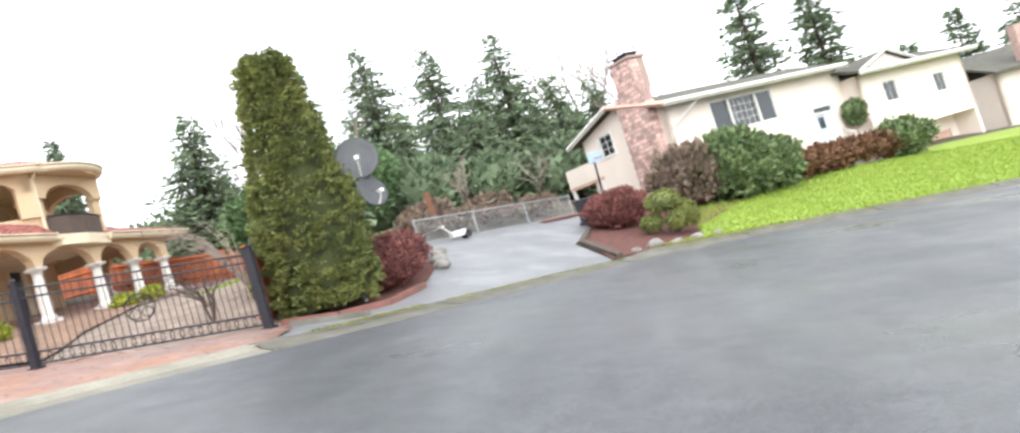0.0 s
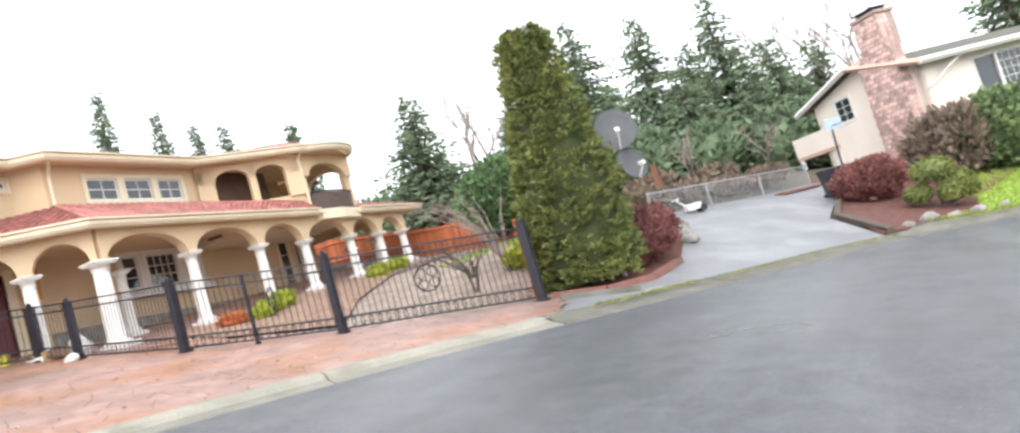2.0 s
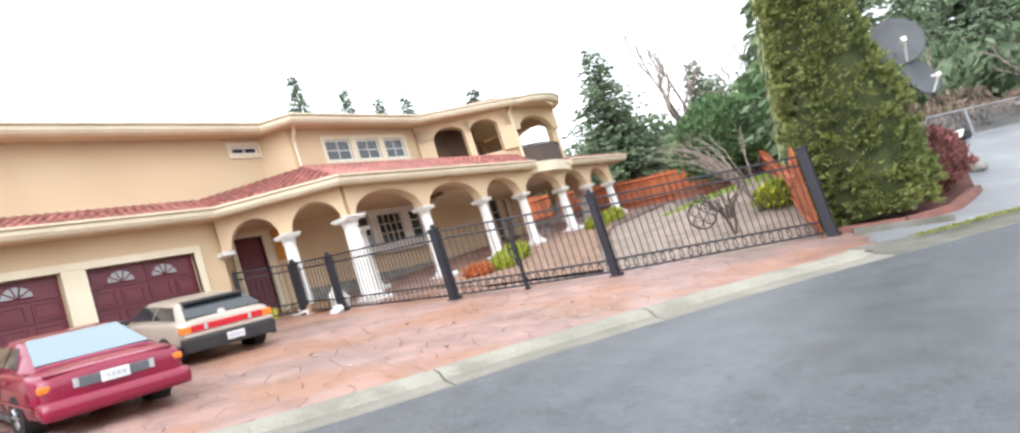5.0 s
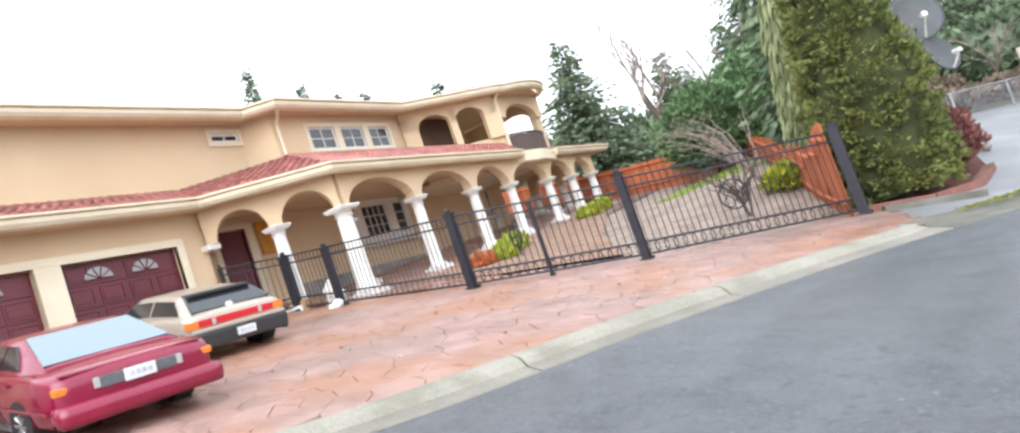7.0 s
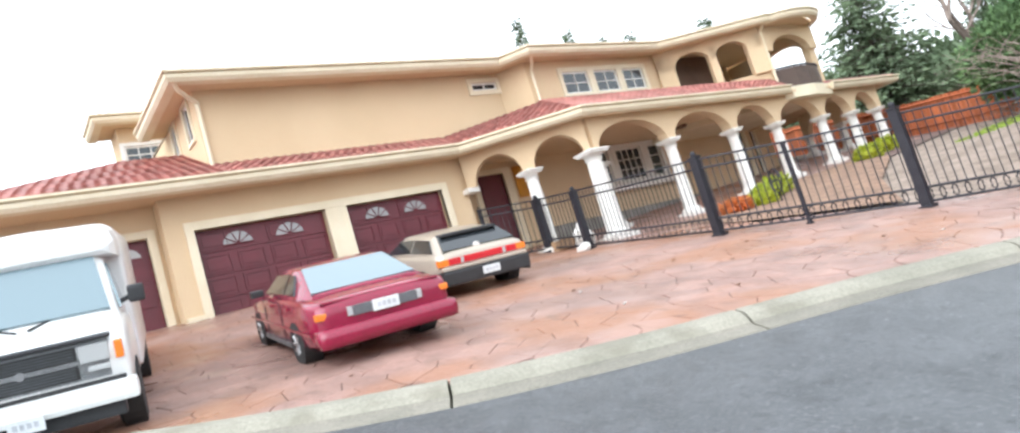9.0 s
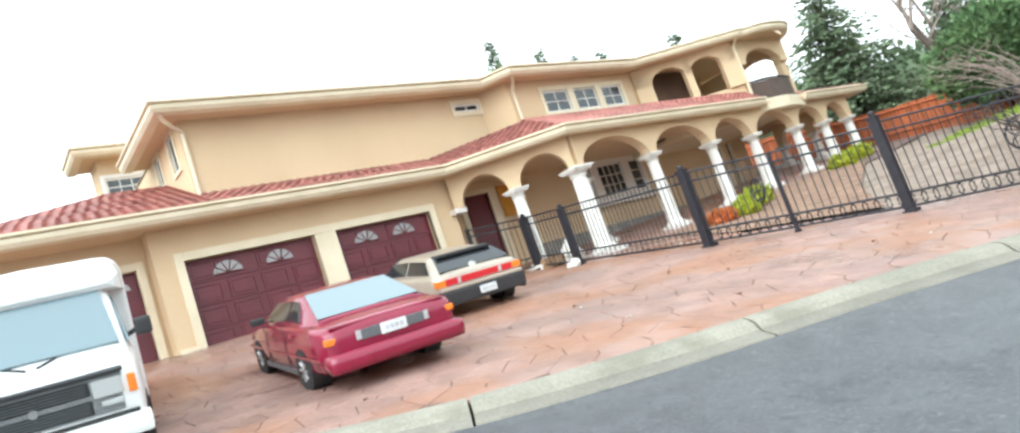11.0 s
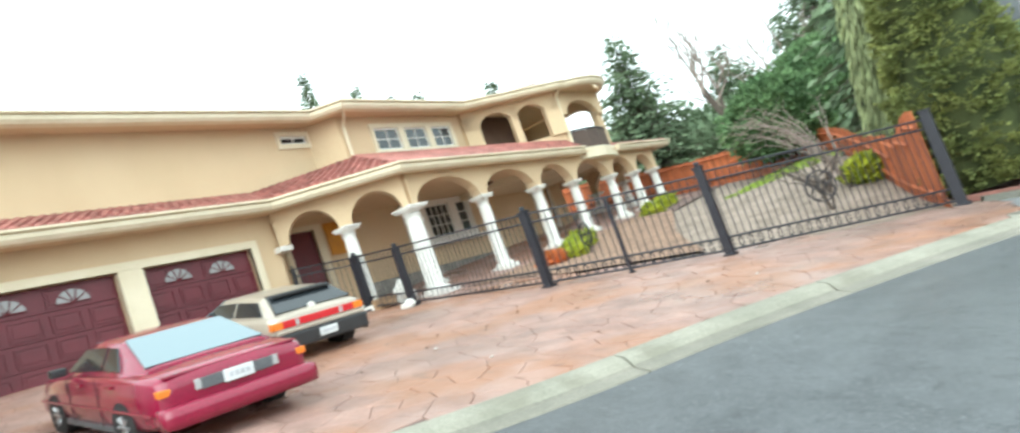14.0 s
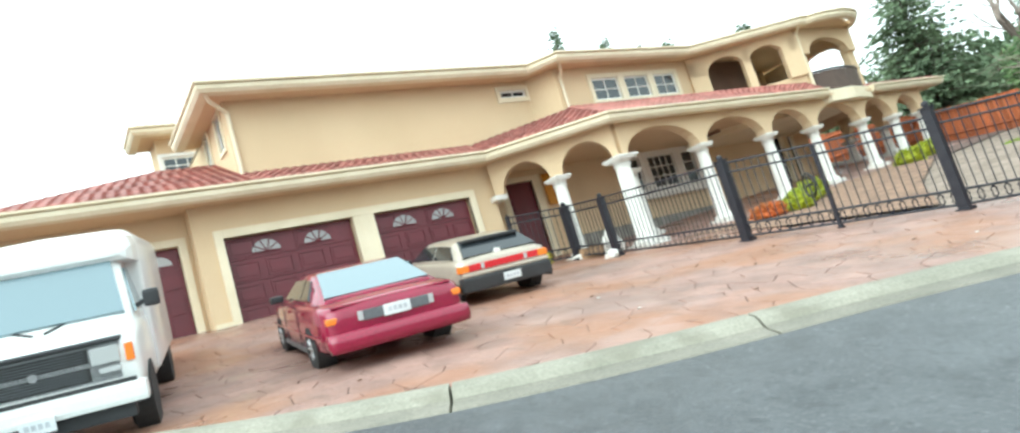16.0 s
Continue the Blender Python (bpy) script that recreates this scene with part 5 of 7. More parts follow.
# rocks, kerb stones and timber round the beds
def rock(x, y, r, seed, label="rounded grey field stone at the edge of the bed"):
    bm = BM()
    hedge_ball(bm, (0, 0, r * 0.35), (r, r * 0.75, r * 0.55), seed, 2, 0.5)
    ob = part("stone", bm, M_ROCK, smooth=True)
    ob.matrix_world = Matrix.Translation((x, y, g(x, y))) @ Matrix.Rotation(seed, 4, 'Z')
    tagged(ob, label, "stone", "stones round the beds")


for i, (x, y, r) in enumerate([(1.6, 22.4, 0.34), (1.0, 21.7, 0.22), (2.3, 23.0, 0.22), (3.0, 23.6, 0.25), (3.7, 24.1, 0.2), (-4.5, 19.6, 0.3), (-4.7, 20.3, 0.34), (-4.9, 21.1, 0.3), (-5.1, 21.9, 0.3), (-4.8, 20.8, 0.22)]):
    rock(x, y, r, i + 1)


def timber(p, q, label="weathered timber edging of the mulch bed", w=0.2, h=0.2, m=None):
    bm = BM()
    a, b = Vector((*p, g(*p))), Vector((*q, g(*q)))
    L = (b - a).length
    box(bm, 0, -w / 2, 0, L, w / 2, h, 0.02)
    ob = part("timber_edging", bm, m or M_BARK)
    ob.matrix_world = Matrix.Translation(a) @ (b - a).to_track_quat('X', 'Z').to_matrix().to_4x4()
    tagged(ob, label, "edging")


timber((0.5, 20.8), (-0.65, 23.5))
timber((-0.65, 23.5), (-0.5, 26.5))
M_EDGE = mat("red_edging", (0.24, 0.10, 0.08), (0.16, 0.09, 0.07), scale=3, rough=0.9)
timber((-6.6, 13.5), (-5.5, 13.95), "low reddish stone edging below the cypress", 0.22, 0.16, M_EDGE)
timber((-5.5, 13.95), (-4.75, 15.2), "low reddish stone edging below the cypress", 0.22, 0.16, M_EDGE)
timber((-4.75, 15.2), (-4.45, 17.2), "low reddish stone edging below the cypress", 0.22, 0.16, M_EDGE)
timber((-6.3, 13.25), (-4.7, 13.75), "low dirty concrete strip below the edging", 0.25, 0.14, M_VERGE)
patch("mulch_bed", [(-6.6, 13.5), (-5.5, 13.95), (-4.75, 15.2), (-4.45, 17.2), (-4.7, 20), (-6.2, 20.5), (-7.0, 17)], 0.05, M_MULCH, 1.0, label="bark mulch below the cypress", category="planting bed")
timber((-2.5, 29.3), (-1.1, 31.2), "low red brick strip along the wire fence", 0.5, 0.1, M_EDGE)


def moss_strip(i, j, off, n, seed, spread=0.1):
    """Tufts of moss along the kerb from line point i to j, off metres behind the gutter."""
    random.seed(seed)
    line = offset_line(KLINE, off)
    items = []
    for k in range(n):
        u = random.uniform(i, j - 0.001)
        a, b, t = line[int(u)], line[int(u) + 1], u - int(u)
        x, y = a[0] + (b[0] - a[0]) * t + random.gauss(0, spread), a[1] + (b[1] - a[1]) * t + random.gauss(0, spread)
        items.append((Vector((x, y, g(x, y) + (0.10 if off > 0.3 else 0.03))), Vector((random.uniform(-1, 1), random.uniform(-1, 1), 0.5)), 0.02, random.uniform(0.03, 0.06)))
    tagged(kites("moss", items, M_MOSS, None), "yellow-green moss along the kerb", "moss", kind="stuff")


moss_strip(47, 52, 0.55, 420, 1, 0.07)
moss_strip(53, 61, 0.45, 300, 2, 0.06)
moss_strip(64, 71, 0.85, 2400, 3, 0.16)
moss_strip(71, 82, 0.8, 1500, 4, 0.12)


def grass_tufts():
    random.seed(9)
    items = []
    while len(items) < 22000:
        x, y = random.uniform(1.5, 22), random.uniform(20, 44)
        d = kerb_dist(x, y)
        if d < 0.85 or d > 10.5 or y > 26.5 + (x - 2.5) * 1.05 + 3.4:
            continue
        if x < 3.2 and d > 1.6:
            continue
        items.append((Vector((x, y, g(x, y) + 0.04)), Vector((random.uniform(-0.5, 0.5), random.uniform(-0.5, 0.5), 1)), 0.03, random.uniform(0.06, 0.13)))
    tagged(kites("grass", items, M_GRASS, None), "short bright green grass blades of the lawn", "grass", kind="stuff")


grass_tufts()
random.seed(17)
items = []
for i in range(5000):
    x, y = random.uniform(-13, -7), random.uniform(17.5, 29)
    items.append((Vector((x, y, g(x, y) + 0.03)), Vector((random.uniform(-0.6, 0.6), random.uniform(-0.6, 0.6), 1)), 0.03, random.uniform(0.08, 0.16)))
items = [it for it in items if it[0].y > 20 + 0.5 * (it[0].x + 13)]
tagged(kites("grass", items, M_GRASS, None), "strip of green grass along the cedar fence", "grass", kind="stuff")

# ---- satellite dishes ----
def dish(x, y, z, r, face, label):
    root = thing("satellite_dish", Matrix.Translation((x, y, z)) @ Vector(face).to_track_quat('Z', 'Y').to_matrix().to_4x4(), label, "satellite dish")
    bm = BM()
    N, rings = 32, []
    for k in range(7):
        t = k / 6
        rings.append([bm.verts.new((math.cos(2 * math.pi * i / N) * r * t, math.sin(2 * math.pi * i / N) * r * t * 1.05, 0.22 * r * t * t)) for i in range(N)] if k else [bm.verts.new((0, 0, 0))])
    for i in range(N):
        bm.faces.new((rings[0][0], rings[1][i], rings[1][(i + 1) % N]))
    for a, b in zip(rings[1:], rings[2:]):
        for i in range(N):
            bm.faces.new((a[i], a[(i + 1) % N], b[(i + 1) % N], b[i]))
    res = bmesh.ops.extrude_face_region(bm, geom=bm.faces[:])
    bmesh.ops.translate(bm, verts=[e for e in res["geom"] if isinstance(e, bmesh.types.BMVert)], vec=(0, 0, -0.02))
    part("reflector", bm, M_DISH, root, smooth=True)
    bm = BM()
    cyl(bm, (0, -r * 0.95, 0.2 * r), (0, -r * 0.5, r * 0.95), 0.022, n=6)
    part("feed_arm", bm, M_WHITE, root)
    bm = BM()
    box(bm, -0.05, -r * 0.55, r * 0.85, 0.05, -r * 0.35, r * 1.05, 0.01)
    cyl(bm, (0, -r * 0.42, r * 0.8), (0, -r * 0.3, r * 0.65), 0.05, 0.035, 10)
    part("receiver", bm, M_WHITE, root)
    return root


FACE = (0.35, -0.9, 0.35)
dish(-4.75, 15.9, 4.85, 0.55, FACE, "large dark grey satellite dish on a pole behind the cypress")
dish(-4.55, 15.7, 3.95, 0.40, (0.75, -0.55, 0.3), "smaller dark grey satellite dish below the large one")
MX, MY = -5.5, 15.75
pole = thing("dish_mast", pose(MX, MY, g(MX, MY)), "grey steel mast in the cypress that carries two satellite dishes", "mast")
bm = BM(); cyl(bm, (0, 0, -0.1), (0, 0, 3.55), 0.05, n=10); part("pole", bm, M_STEEL, pole)
for x, y, z, zf in ((-4.8, 15.95, 4.8, 3.4), (-4.62, 15.78, 3.9, 2.6)):
    bm = BM(); cyl(bm, (0, 0, zf), (x - MX, y - MY, z - g(MX, MY)), 0.035, n=8); part("bracket", bm, M_STEEL, pole)

# ---- wire fence at the back of the driveway ----
def wire_fence(pts, h=0.9):
    root = thing("wire_fence", pose(0, 0, 0), "galvanised chain-link fence at the back of the driveway", "fence")
    for p, q in zip(pts, pts[1:]):
        P, d, n, L = along(p, q)
        k = max(1, round(L / 3.0))
        for i in range(k + 1):
            c = P + d * (L * i / k)
            bm = BM(); z = g(c.x, c.y)
            cyl(bm, (c.x, c.y, z - 0.1), (c.x, c.y, z + h + 0.05), 0.04, n=8); part("post", bm, M_STEEL, root)
        bm = BM(); cyl(bm, (*p, g(*p) + h), (*q, g(*q) + h), 0.025, n=6); part("top_rail", bm, M_STEEL, root)
        bm = BM()
        s = -h
        while s < L:
            for sg in (1, -1):
                a0, a1 = (max(0, s), min(L, s + h))
                if a1 - a0 > 0.02:
                    z0, z1 = (a0 - s), (a1 - s)
                    if sg < 0:
                        z0, z1 = h - z0, h - z1
                    A, B = P + d * a0, P + d * a1
                    cyl(bm, (A.x, A.y, g(A.x, A.y) + z0), (B.x, B.y, g(B.x, B.y) + z1), 0.006, n=3, caps=False)
            s += 0.14
        tagged(part("wire_mesh", bm, M_STEEL, root), kind="stuff")


wire_fence([(-6.3, 24.2), (-1.3, 31.4)])
gp = thing("fence_post", pose(-6.7, 28.6, g(-6.7, 28.6)), "old reddish wooden post behind the wire fence", "post")
bm = BM(); box(bm, -0.12, -0.08, -0.1, 0.12, 0.08, 1.5, 0.02); box(bm, -0.15, -0.11, 1.5, 0.15, 0.11, 1.56, 0.02); part("post", bm, mat("rusty_wood", (0.24, 0.10, 0.06), (0.16, 0.08, 0.05), rough=0.85), gp)
mach = thing("garden_machine", pose(-5.05, 25.3, g(-5.05, 25.3) + 0.03, 0, 0, 40), "small white and black garden machine on the driveway", "machine")
bm = BM(); box(bm, -0.35, -0.16, 0.12, 0.25, 0.16, 0.35, 0.06); part("body", bm, M_WHITE, mach)
bm = BM(); cyl(bm, (0.28, -0.18, 0.14), (0.28, 0.18, 0.14), 0.14, n=14); part("wheel", bm, M_IRON, mach)
bm = BM(); cyl(bm, (-0.3, 0, 0.3), (-0.65, 0, 0.62), 0.03, n=6); box(bm, -0.72, -0.2, 0.6, -0.6, 0.2, 0.66, 0.02); part("handle", bm, M_WHITE, mach)

# ---- peach house ----
HP, HU, HV = Vector((3.8, 32.2)), Vector((0.77, 0.638)), Vector((-0.638, 0.77))
ZB, ZH = 0.4, 5.86
h2m = Matrix(((HU.x, HV.x, 0, HP.x), (HU.y, HV.y, 0, HP.y), (0, 0, 1, 0), (0, 0, 0, 1)))
h2 = thing("peach_house", h2m, "split-level peach house with grey shingle roof and brick chimney", "house")


def h2win(s, z, w, h, cols, rows, side=False, shutters=False, off=0.0):
    m = pose(s, off, z) if not side else pose(off, s, z, 0, 0, -90)
    return window(h2, m, w, h, cols, rows, 0.07, M_WHITE, 0.05)


def h2wall(p, q, z0, z1, holes=()):
    """Wall whose outer face lies on p -> q, outside to its right."""
    bm = BM(); wall_seg(bm, p, q, z0, z1, 0.25, holes); part("wall", bm, M_PINK, h2)


WL, WR, WZ, WE = 12.7, 22.9, 1.75, 5.05      # overhanging wing: its ends, floor and eave
h2wall((0, 0), (WL, 0), ZB - 0.8, ZH, [(2.85, 7.15, 4.0, 5.5), (9.7, 11.4, 1.6, 4.05), (6.1, 7.0, 1.85, 2.65)])
h2wall((0, 6.3), (0, 0), ZB - 0.8, ZH, [(1.35, 2.35, 4.7, 5.75)])
h2wall((WL, -0.9), (WR, -0.9), WZ, WE, [(2.0, 3.15, 3.3, 4.4), (6.8, 7.85, 3.1, 4.2)])
h2wall((WL, 0), (WL, -0.9), WZ, WE)
h2wall((WL, 0.4), (WR, 0.4), -1.6, WZ, [(3.6, 9.2, -1.6, 0.9)])
h2wall((WR, -0.9), (WR, 6.0), -1.6, WE)
h2wall((WR, 6.3), (0, 6.3), ZB - 0.8, WE)
bm = BM(); box(bm, WL, -0.9, WZ - 0.08, WR, 0.4, WZ); part("overhang_floor", bm, M_PINK, h2)
h2win(2.85, 4.0, 1.2, 1.5, 1, 1); h2win(4.05, 4.0, 1.9, 1.5, 5, 4); h2win(5.95, 4.0, 1.2, 1.5, 1, 1)
h2win(6.1, 1.85, 0.9, 0.8, 1, 1)
h2win(WL + 2.0, 3.3, 1.15, 1.1, 2, 1, off=-0.9); h2win(WL + 6.8, 3.1, 1.05, 1.1, 2, 1, off=-0.9)
window(h2, pose(0, 4.95, 4.7, 0, 0, -90), 1.0, 1.05, 2, 3, 0.08, M_WHITE)
# entrance with transom, steps and rail
dr = new("entrance_door"); dr.parent = h2; dr.matrix_local = pose(9.7, 0, 1.6)
bm = BM(); box(bm, 0.12, 0.06, 0, 1.05, 0.11, 2.05, 0.005)
for z0, z1 in ((0.12, 0.75), (0.85, 1.25)):
    box(bm, 0.25, 0.045, z0, 0.92, 0.065, z1, 0.01)
part("door_leaf", bm, mat("pale_blue_door", (0.62, 0.70, 0.74), (0.55, 0.63, 0.68), rough=0.5), dr, "pale blue door leaf")
bm = BM(); box(bm, 0.35, 0.04, 1.3, 0.82, 0.058, 1.9); box(bm, 0.12, 0.05, 2.15, 1.5, 0.07, 2.4); part("pane", bm, M_GLASS, dr)
bm = BM()
for a, b, c, d in ((0, 0.12, 0, 2.45), (1.05, 1.2, 0, 2.1), (1.55, 1.7, 0, 2.45), (0.12, 1.55, 2.05, 2.15), (0.12, 1.55, 2.4, 2.45)):
    box(bm, a, -0.03, c, b, 0.1, d, 0.006)
box(bm, 1.2, 0.04, 0, 1.55, 0.08, 2.1)
part("door_frame", bm, M_WHITE, dr)
st = new("entrance_steps"); st.parent = h2
for i in range(5):
    bm = BM(); box(bm, 9.3, -0.45 - 0.3 * i, 0.3, 11.6, 0 if i == 0 else -0.45 - 0.3 * (i - 1), 1.72 - 0.18 * i, 0.01); part("step", bm, M_KERB, st)
for x in (9.35, 11.55):
    bm = BM()
    cyl(bm, (x, -0.1, 2.6), (x, -1.6, 1.8), 0.03, n=6)
    for k in range(6):
        cyl(bm, (x, -0.1 - 0.3 * k, 1.7 - 0.16 * k), (x, -0.1 - 0.3 * k, 2.6 - 0.16 * k), 0.018, n=5)
    part("handrail", bm, M_WHITE, st)
pot = thing("flower_pot", h2m @ pose(9.2, -0.9, 1.3), "terracotta pot beside the entrance steps", "pot")
bm = BM(); cyl(bm, (0, 0, -0.5), (0, 0, 0.45), 0.2, 0.28, 14); part("pot", bm, M_EDGE, pot)
shrub("potted_shrub", *(h2m @ Vector((12.2, -0.6, 0))).xy, 0.5, 1.3, M_RHODO, "green shrub beside the entrance", "shrub", 210, leaf=0.2, n=500, z=2.6)
# roofs: main gable with its ridge along the front, lower wing with a cross gable
def slab(poly, th, m, parent, name="roof"):
    bm = BM()
    a = [bm.verts.new(p) for p in poly]; b = [bm.verts.new((p[0], p[1], p[2] - th)) for p in poly]
    bm.faces.new(a); bm.faces.new(b[::-1])
    for i in range(len(poly)):
        bm.faces.new((a[i], a[(i + 1) % len(poly)], b[(i + 1) % len(poly)], b[i]))
    return part(name, bm, m, parent)


RZ = ZH + 1.05
slab([(-0.5, -0.7, ZH + 0.02), (13.2, -0.7, ZH + 0.02), (13.2, 3.15, RZ), (-0.5, 3.15, RZ)], 0.12, M_SHINGLE, h2)
slab([(-0.5, 7.0, ZH + 0.02), (13.2, 7.0, ZH + 0.02), (13.2, 3.15, RZ), (-0.5, 3.15, RZ)], 0.12, M_SHINGLE, h2)
slab([(WL - 0.6, -1.6, WE + 0.1), (WR + 0.6, -1.6, WE + 0.1), (WR + 0.6, 2.9, WE + 1.3), (WL - 0.6, 2.9, WE + 1.3)], 0.12, M_SHINGLE, h2)
slab([(WL - 0.6, 7.0, WE + 0.1), (WR + 0.6, 7.0, WE + 0.1), (WR + 0.6, 2.9, WE + 1.3), (WL - 0.6, 2.9, WE + 1.3)], 0.12, M_SHINGLE, h2)
bm = BM()
a = [bm.verts.new(p) for p in ((0.0, 0, ZH), (0.0, 6.3, ZH), (0.0, 3.15, RZ - 0.2))]
bm.faces.new(a); part("gable", bm, M_PINK, h2)
for p, q in (((-0.52, -0.72, ZH - 0.08), (-0.52, 3.15, RZ - 0.1)), ((-0.52, 7.02, ZH - 0.08), (-0.52, 3.15, RZ - 0.1)), ((-0.52, -0.72, ZH - 0.08), (12.6, -0.72, ZH - 0.08)), ((WL - 0.6, -1.62, WE), (WR + 0.6, -1.62, WE))):
    bm = BM(); cyl(bm, p, q, 0.13, n=4); part("fascia", bm, M_PINKTRIM if p[1] != 7.02 and q[2] > ZH else M_WHITE, h2)
GZ = WE + 0.2      # cross gable over the wing
slab([(12.9, -1.2, GZ), (15.5, -1.2, GZ + 0.85), (15.5, 3.5, GZ + 0.85), (12.9, 3.5, GZ)], 0.1, M_SHINGLE, h2)
slab([(18.1, -1.2, GZ), (15.5, -1.2, GZ + 0.85), (15.5, 3.5, GZ + 0.85), (18.1, 3.5, GZ)], 0.1, M_SHINGLE, h2)
bm = BM(); bm.faces.new([bm.verts.new(p) for p in ((13.2, -1.0, GZ - 0.05), (17.8, -1.0, GZ - 0.05), (15.5, -1.0, GZ + 0.72))]); part("gable", bm, M_PINK, h2)
for p, q in (((12.85, -1.22, GZ - 0.04), (15.5, -1.22, GZ + 0.81)), ((18.15, -1.22, GZ - 0.04), (15.5, -1.22, GZ + 0.81))):
    bm = BM(); cyl(bm, p, q, 0.1, n=4); part("fascia", bm, M_WHITE, h2)
gd = new("garage_door"); gd.parent = h2
for i in range(4):
    bm = BM(); box(bm, 16.3, 0.5, -1.6 + 0.65 * i, 21.9, 0.56, -1.6 + 0.65 * i + 0.64, 0.01); part("door_section", bm, M_PINKTRIM, gd)
# balcony on the gable side
bl = new("balcony"); bl.parent = h2
bm = BM(); box(bm, -0.1, 5.4, 3.7, 1.2, 8.4, 3.85); part("balcony_floor", bm, M_PINKTRIM, bl)
bm = BM(); box(bm, -0.12, 5.4, 3.85, -0.04, 8.4, 4.8, 0.01); box(bm, -0.12, 8.32, 3.85, 1.2, 8.4, 4.8, 0.01); part("balcony_panel", bm, M_PINK, bl)
for y in (5.6, 8.2):
    bm = BM(); box(bm, -0.1, y - 0.08, 0.8, 0.06, y + 0.08, 3.7, 0.01); part("post", bm, M_WHITE, bl)
bm = BM(); cyl(bm, (1.6, -0.6, ZH - 0.2), (0.2, -0.1, ZH - 1.1), 0.05, n=6); part("downspout", bm, M_WHITE, h2)


def chimney():
    ch = new("chimney"); ch.parent = h2
    x0, x1, y0, y1 = -0.55, 0.05, 0.35, 2.35
    bm = BM()
    box(bm, x0 + 0.02, y0 + 0.02, 0.8, x1, y1 - 0.02, 6.9)
    box(bm, x0 + 0.02, y0 + 0.25, 6.9, x1 + 0.35, y1 - 0.45, 8.35)
    part("core", bm, M_MORTAR, ch)
    random.seed(77)
    bm = BM(); box(bm, -0.012, -0.115, -0.085, 0.03, 0.115, 0.085, 0.01)
    brick0 = part("brick", bm, M_BRICK, ch)
    brick0.matrix_local = pose(x0 + 0.01, y0 + 0.13, 1.0)
    brick0["label"] = "rough pinkish brick"
    def lay(m):
        ob = new("brick", brick0.data); ob.parent = ch; ob.matrix_local = m
    z, r = 1.0, 0
    while z < 8.35:
        a, b = (y0, y1) if z < 6.85 else (y0 + 0.22, y1 - 0.42)
        y = a + (0.13 if r % 2 else 0.25)
        while y < b - 0.1:
            lay(pose(x0 + 0.012 - random.uniform(0, 0.02), y, z, random.uniform(-2, 2), 0, 0)); y += 0.25
        for xx in (x0 + 0.18, x0 + 0.43):
            lay(pose(xx, a + 0.012, z, 0, 0, 90))
        z += 0.2; r += 1
    bm = BM(); box(bm, x0 - 0.05, y0 + 0.15, 8.35, x1 + 0.42, y1 - 0.35, 8.47, 0.02); part("cap", bm, M_MORTAR, ch)
    bm = BM(); box(bm, x0 + 0.1, y0 + 0.4, 8.47, x1 + 0.2, y1 - 0.7, 8.62); box(bm, x0 - 0.0, y0 + 0.3, 8.62, x1 + 0.3, y1 - 0.6, 8.66); part("flue_cover", bm, M_IRON, ch)


chimney()
# basketball hoop and bin
hx, hy = 0.3, 33.5
hp = thing("basketball_hoop", pose(hx, hy, g(hx, hy), 0, 0, 30), "portable basketball hoop with a pale blue backboard", "basketball hoop")
bm = BM(); cyl(bm, (0, 0.4, 0), (0, 0.2, 2.4), 0.05, n=8); part("pole", bm, M_IRON, hp)
bm = BM(); box(bm, -0.4, -0.02, 2.15, 0.4, 0.02, 2.65, 0.02); part("backboard", bm, mat("backboard", (0.42, 0.55, 0.66), (0.38, 0.50, 0.6), rough=0.3), hp)
bm = BM()
for i in range(12):
    a, b = 2 * math.pi * i / 12, 2 * math.pi * (i + 1) / 12
    cyl(bm, (0.22 * math.cos(a), -0.25 + 0.22 * math.sin(a), 2.32), (0.22 * math.cos(b), -0.25 + 0.22 * math.sin(b), 2.32), 0.012, n=5)
part("rim", bm, M_CEDAR, hp)
bm = BM(); box(bm, -0.35, 0.2, 0, 0.35, 0.9, 0.16, 0.04); part("base", bm, M_IRON, hp)
wb = thing("wheelie_bin", pose(-0.5, 28.0, g(-0.5, 28.0) + 0.03, 0, 0, 20), "dark blue-black wheeled rubbish bin on the driveway", "bin")
M_BIN = mat("bin_plastic", (0.012, 0.014, 0.022), (0.02, 0.022, 0.03), rough=0.45)
bm = BM()
a = [bm.verts.new(p) for p in ((-0.24, -0.26, 0.08), (0.24, -0.26, 0.08), (0.24, 0.26, 0.08), (-0.24, 0.26, 0.08))]
b = [bm.verts.new(p) for p in ((-0.31, -0.36, 1.02), (0.31, -0.36, 1.02), (0.31, 0.34, 1.02), (-0.31, 0.34, 1.02))]
bm.faces.new(a[::-1]); bm.faces.new(b)
for i in range(4):
    bm.faces.new((a[i], a[(i + 1) % 4], b[(i + 1) % 4], b[i]))
part("body", bm, M_BIN, wb)
bm = BM(); box(bm, -0.34, -0.40, 1.02, 0.34, 0.38, 1.10, 0.03); part("lid", bm, M_BIN, wb)
bm = BM(); box(bm, -0.14, -0.345, 0.62, 0.14, -0.325, 0.74); part("marking", bm, M_WHITE, wb, "pale printed bars")
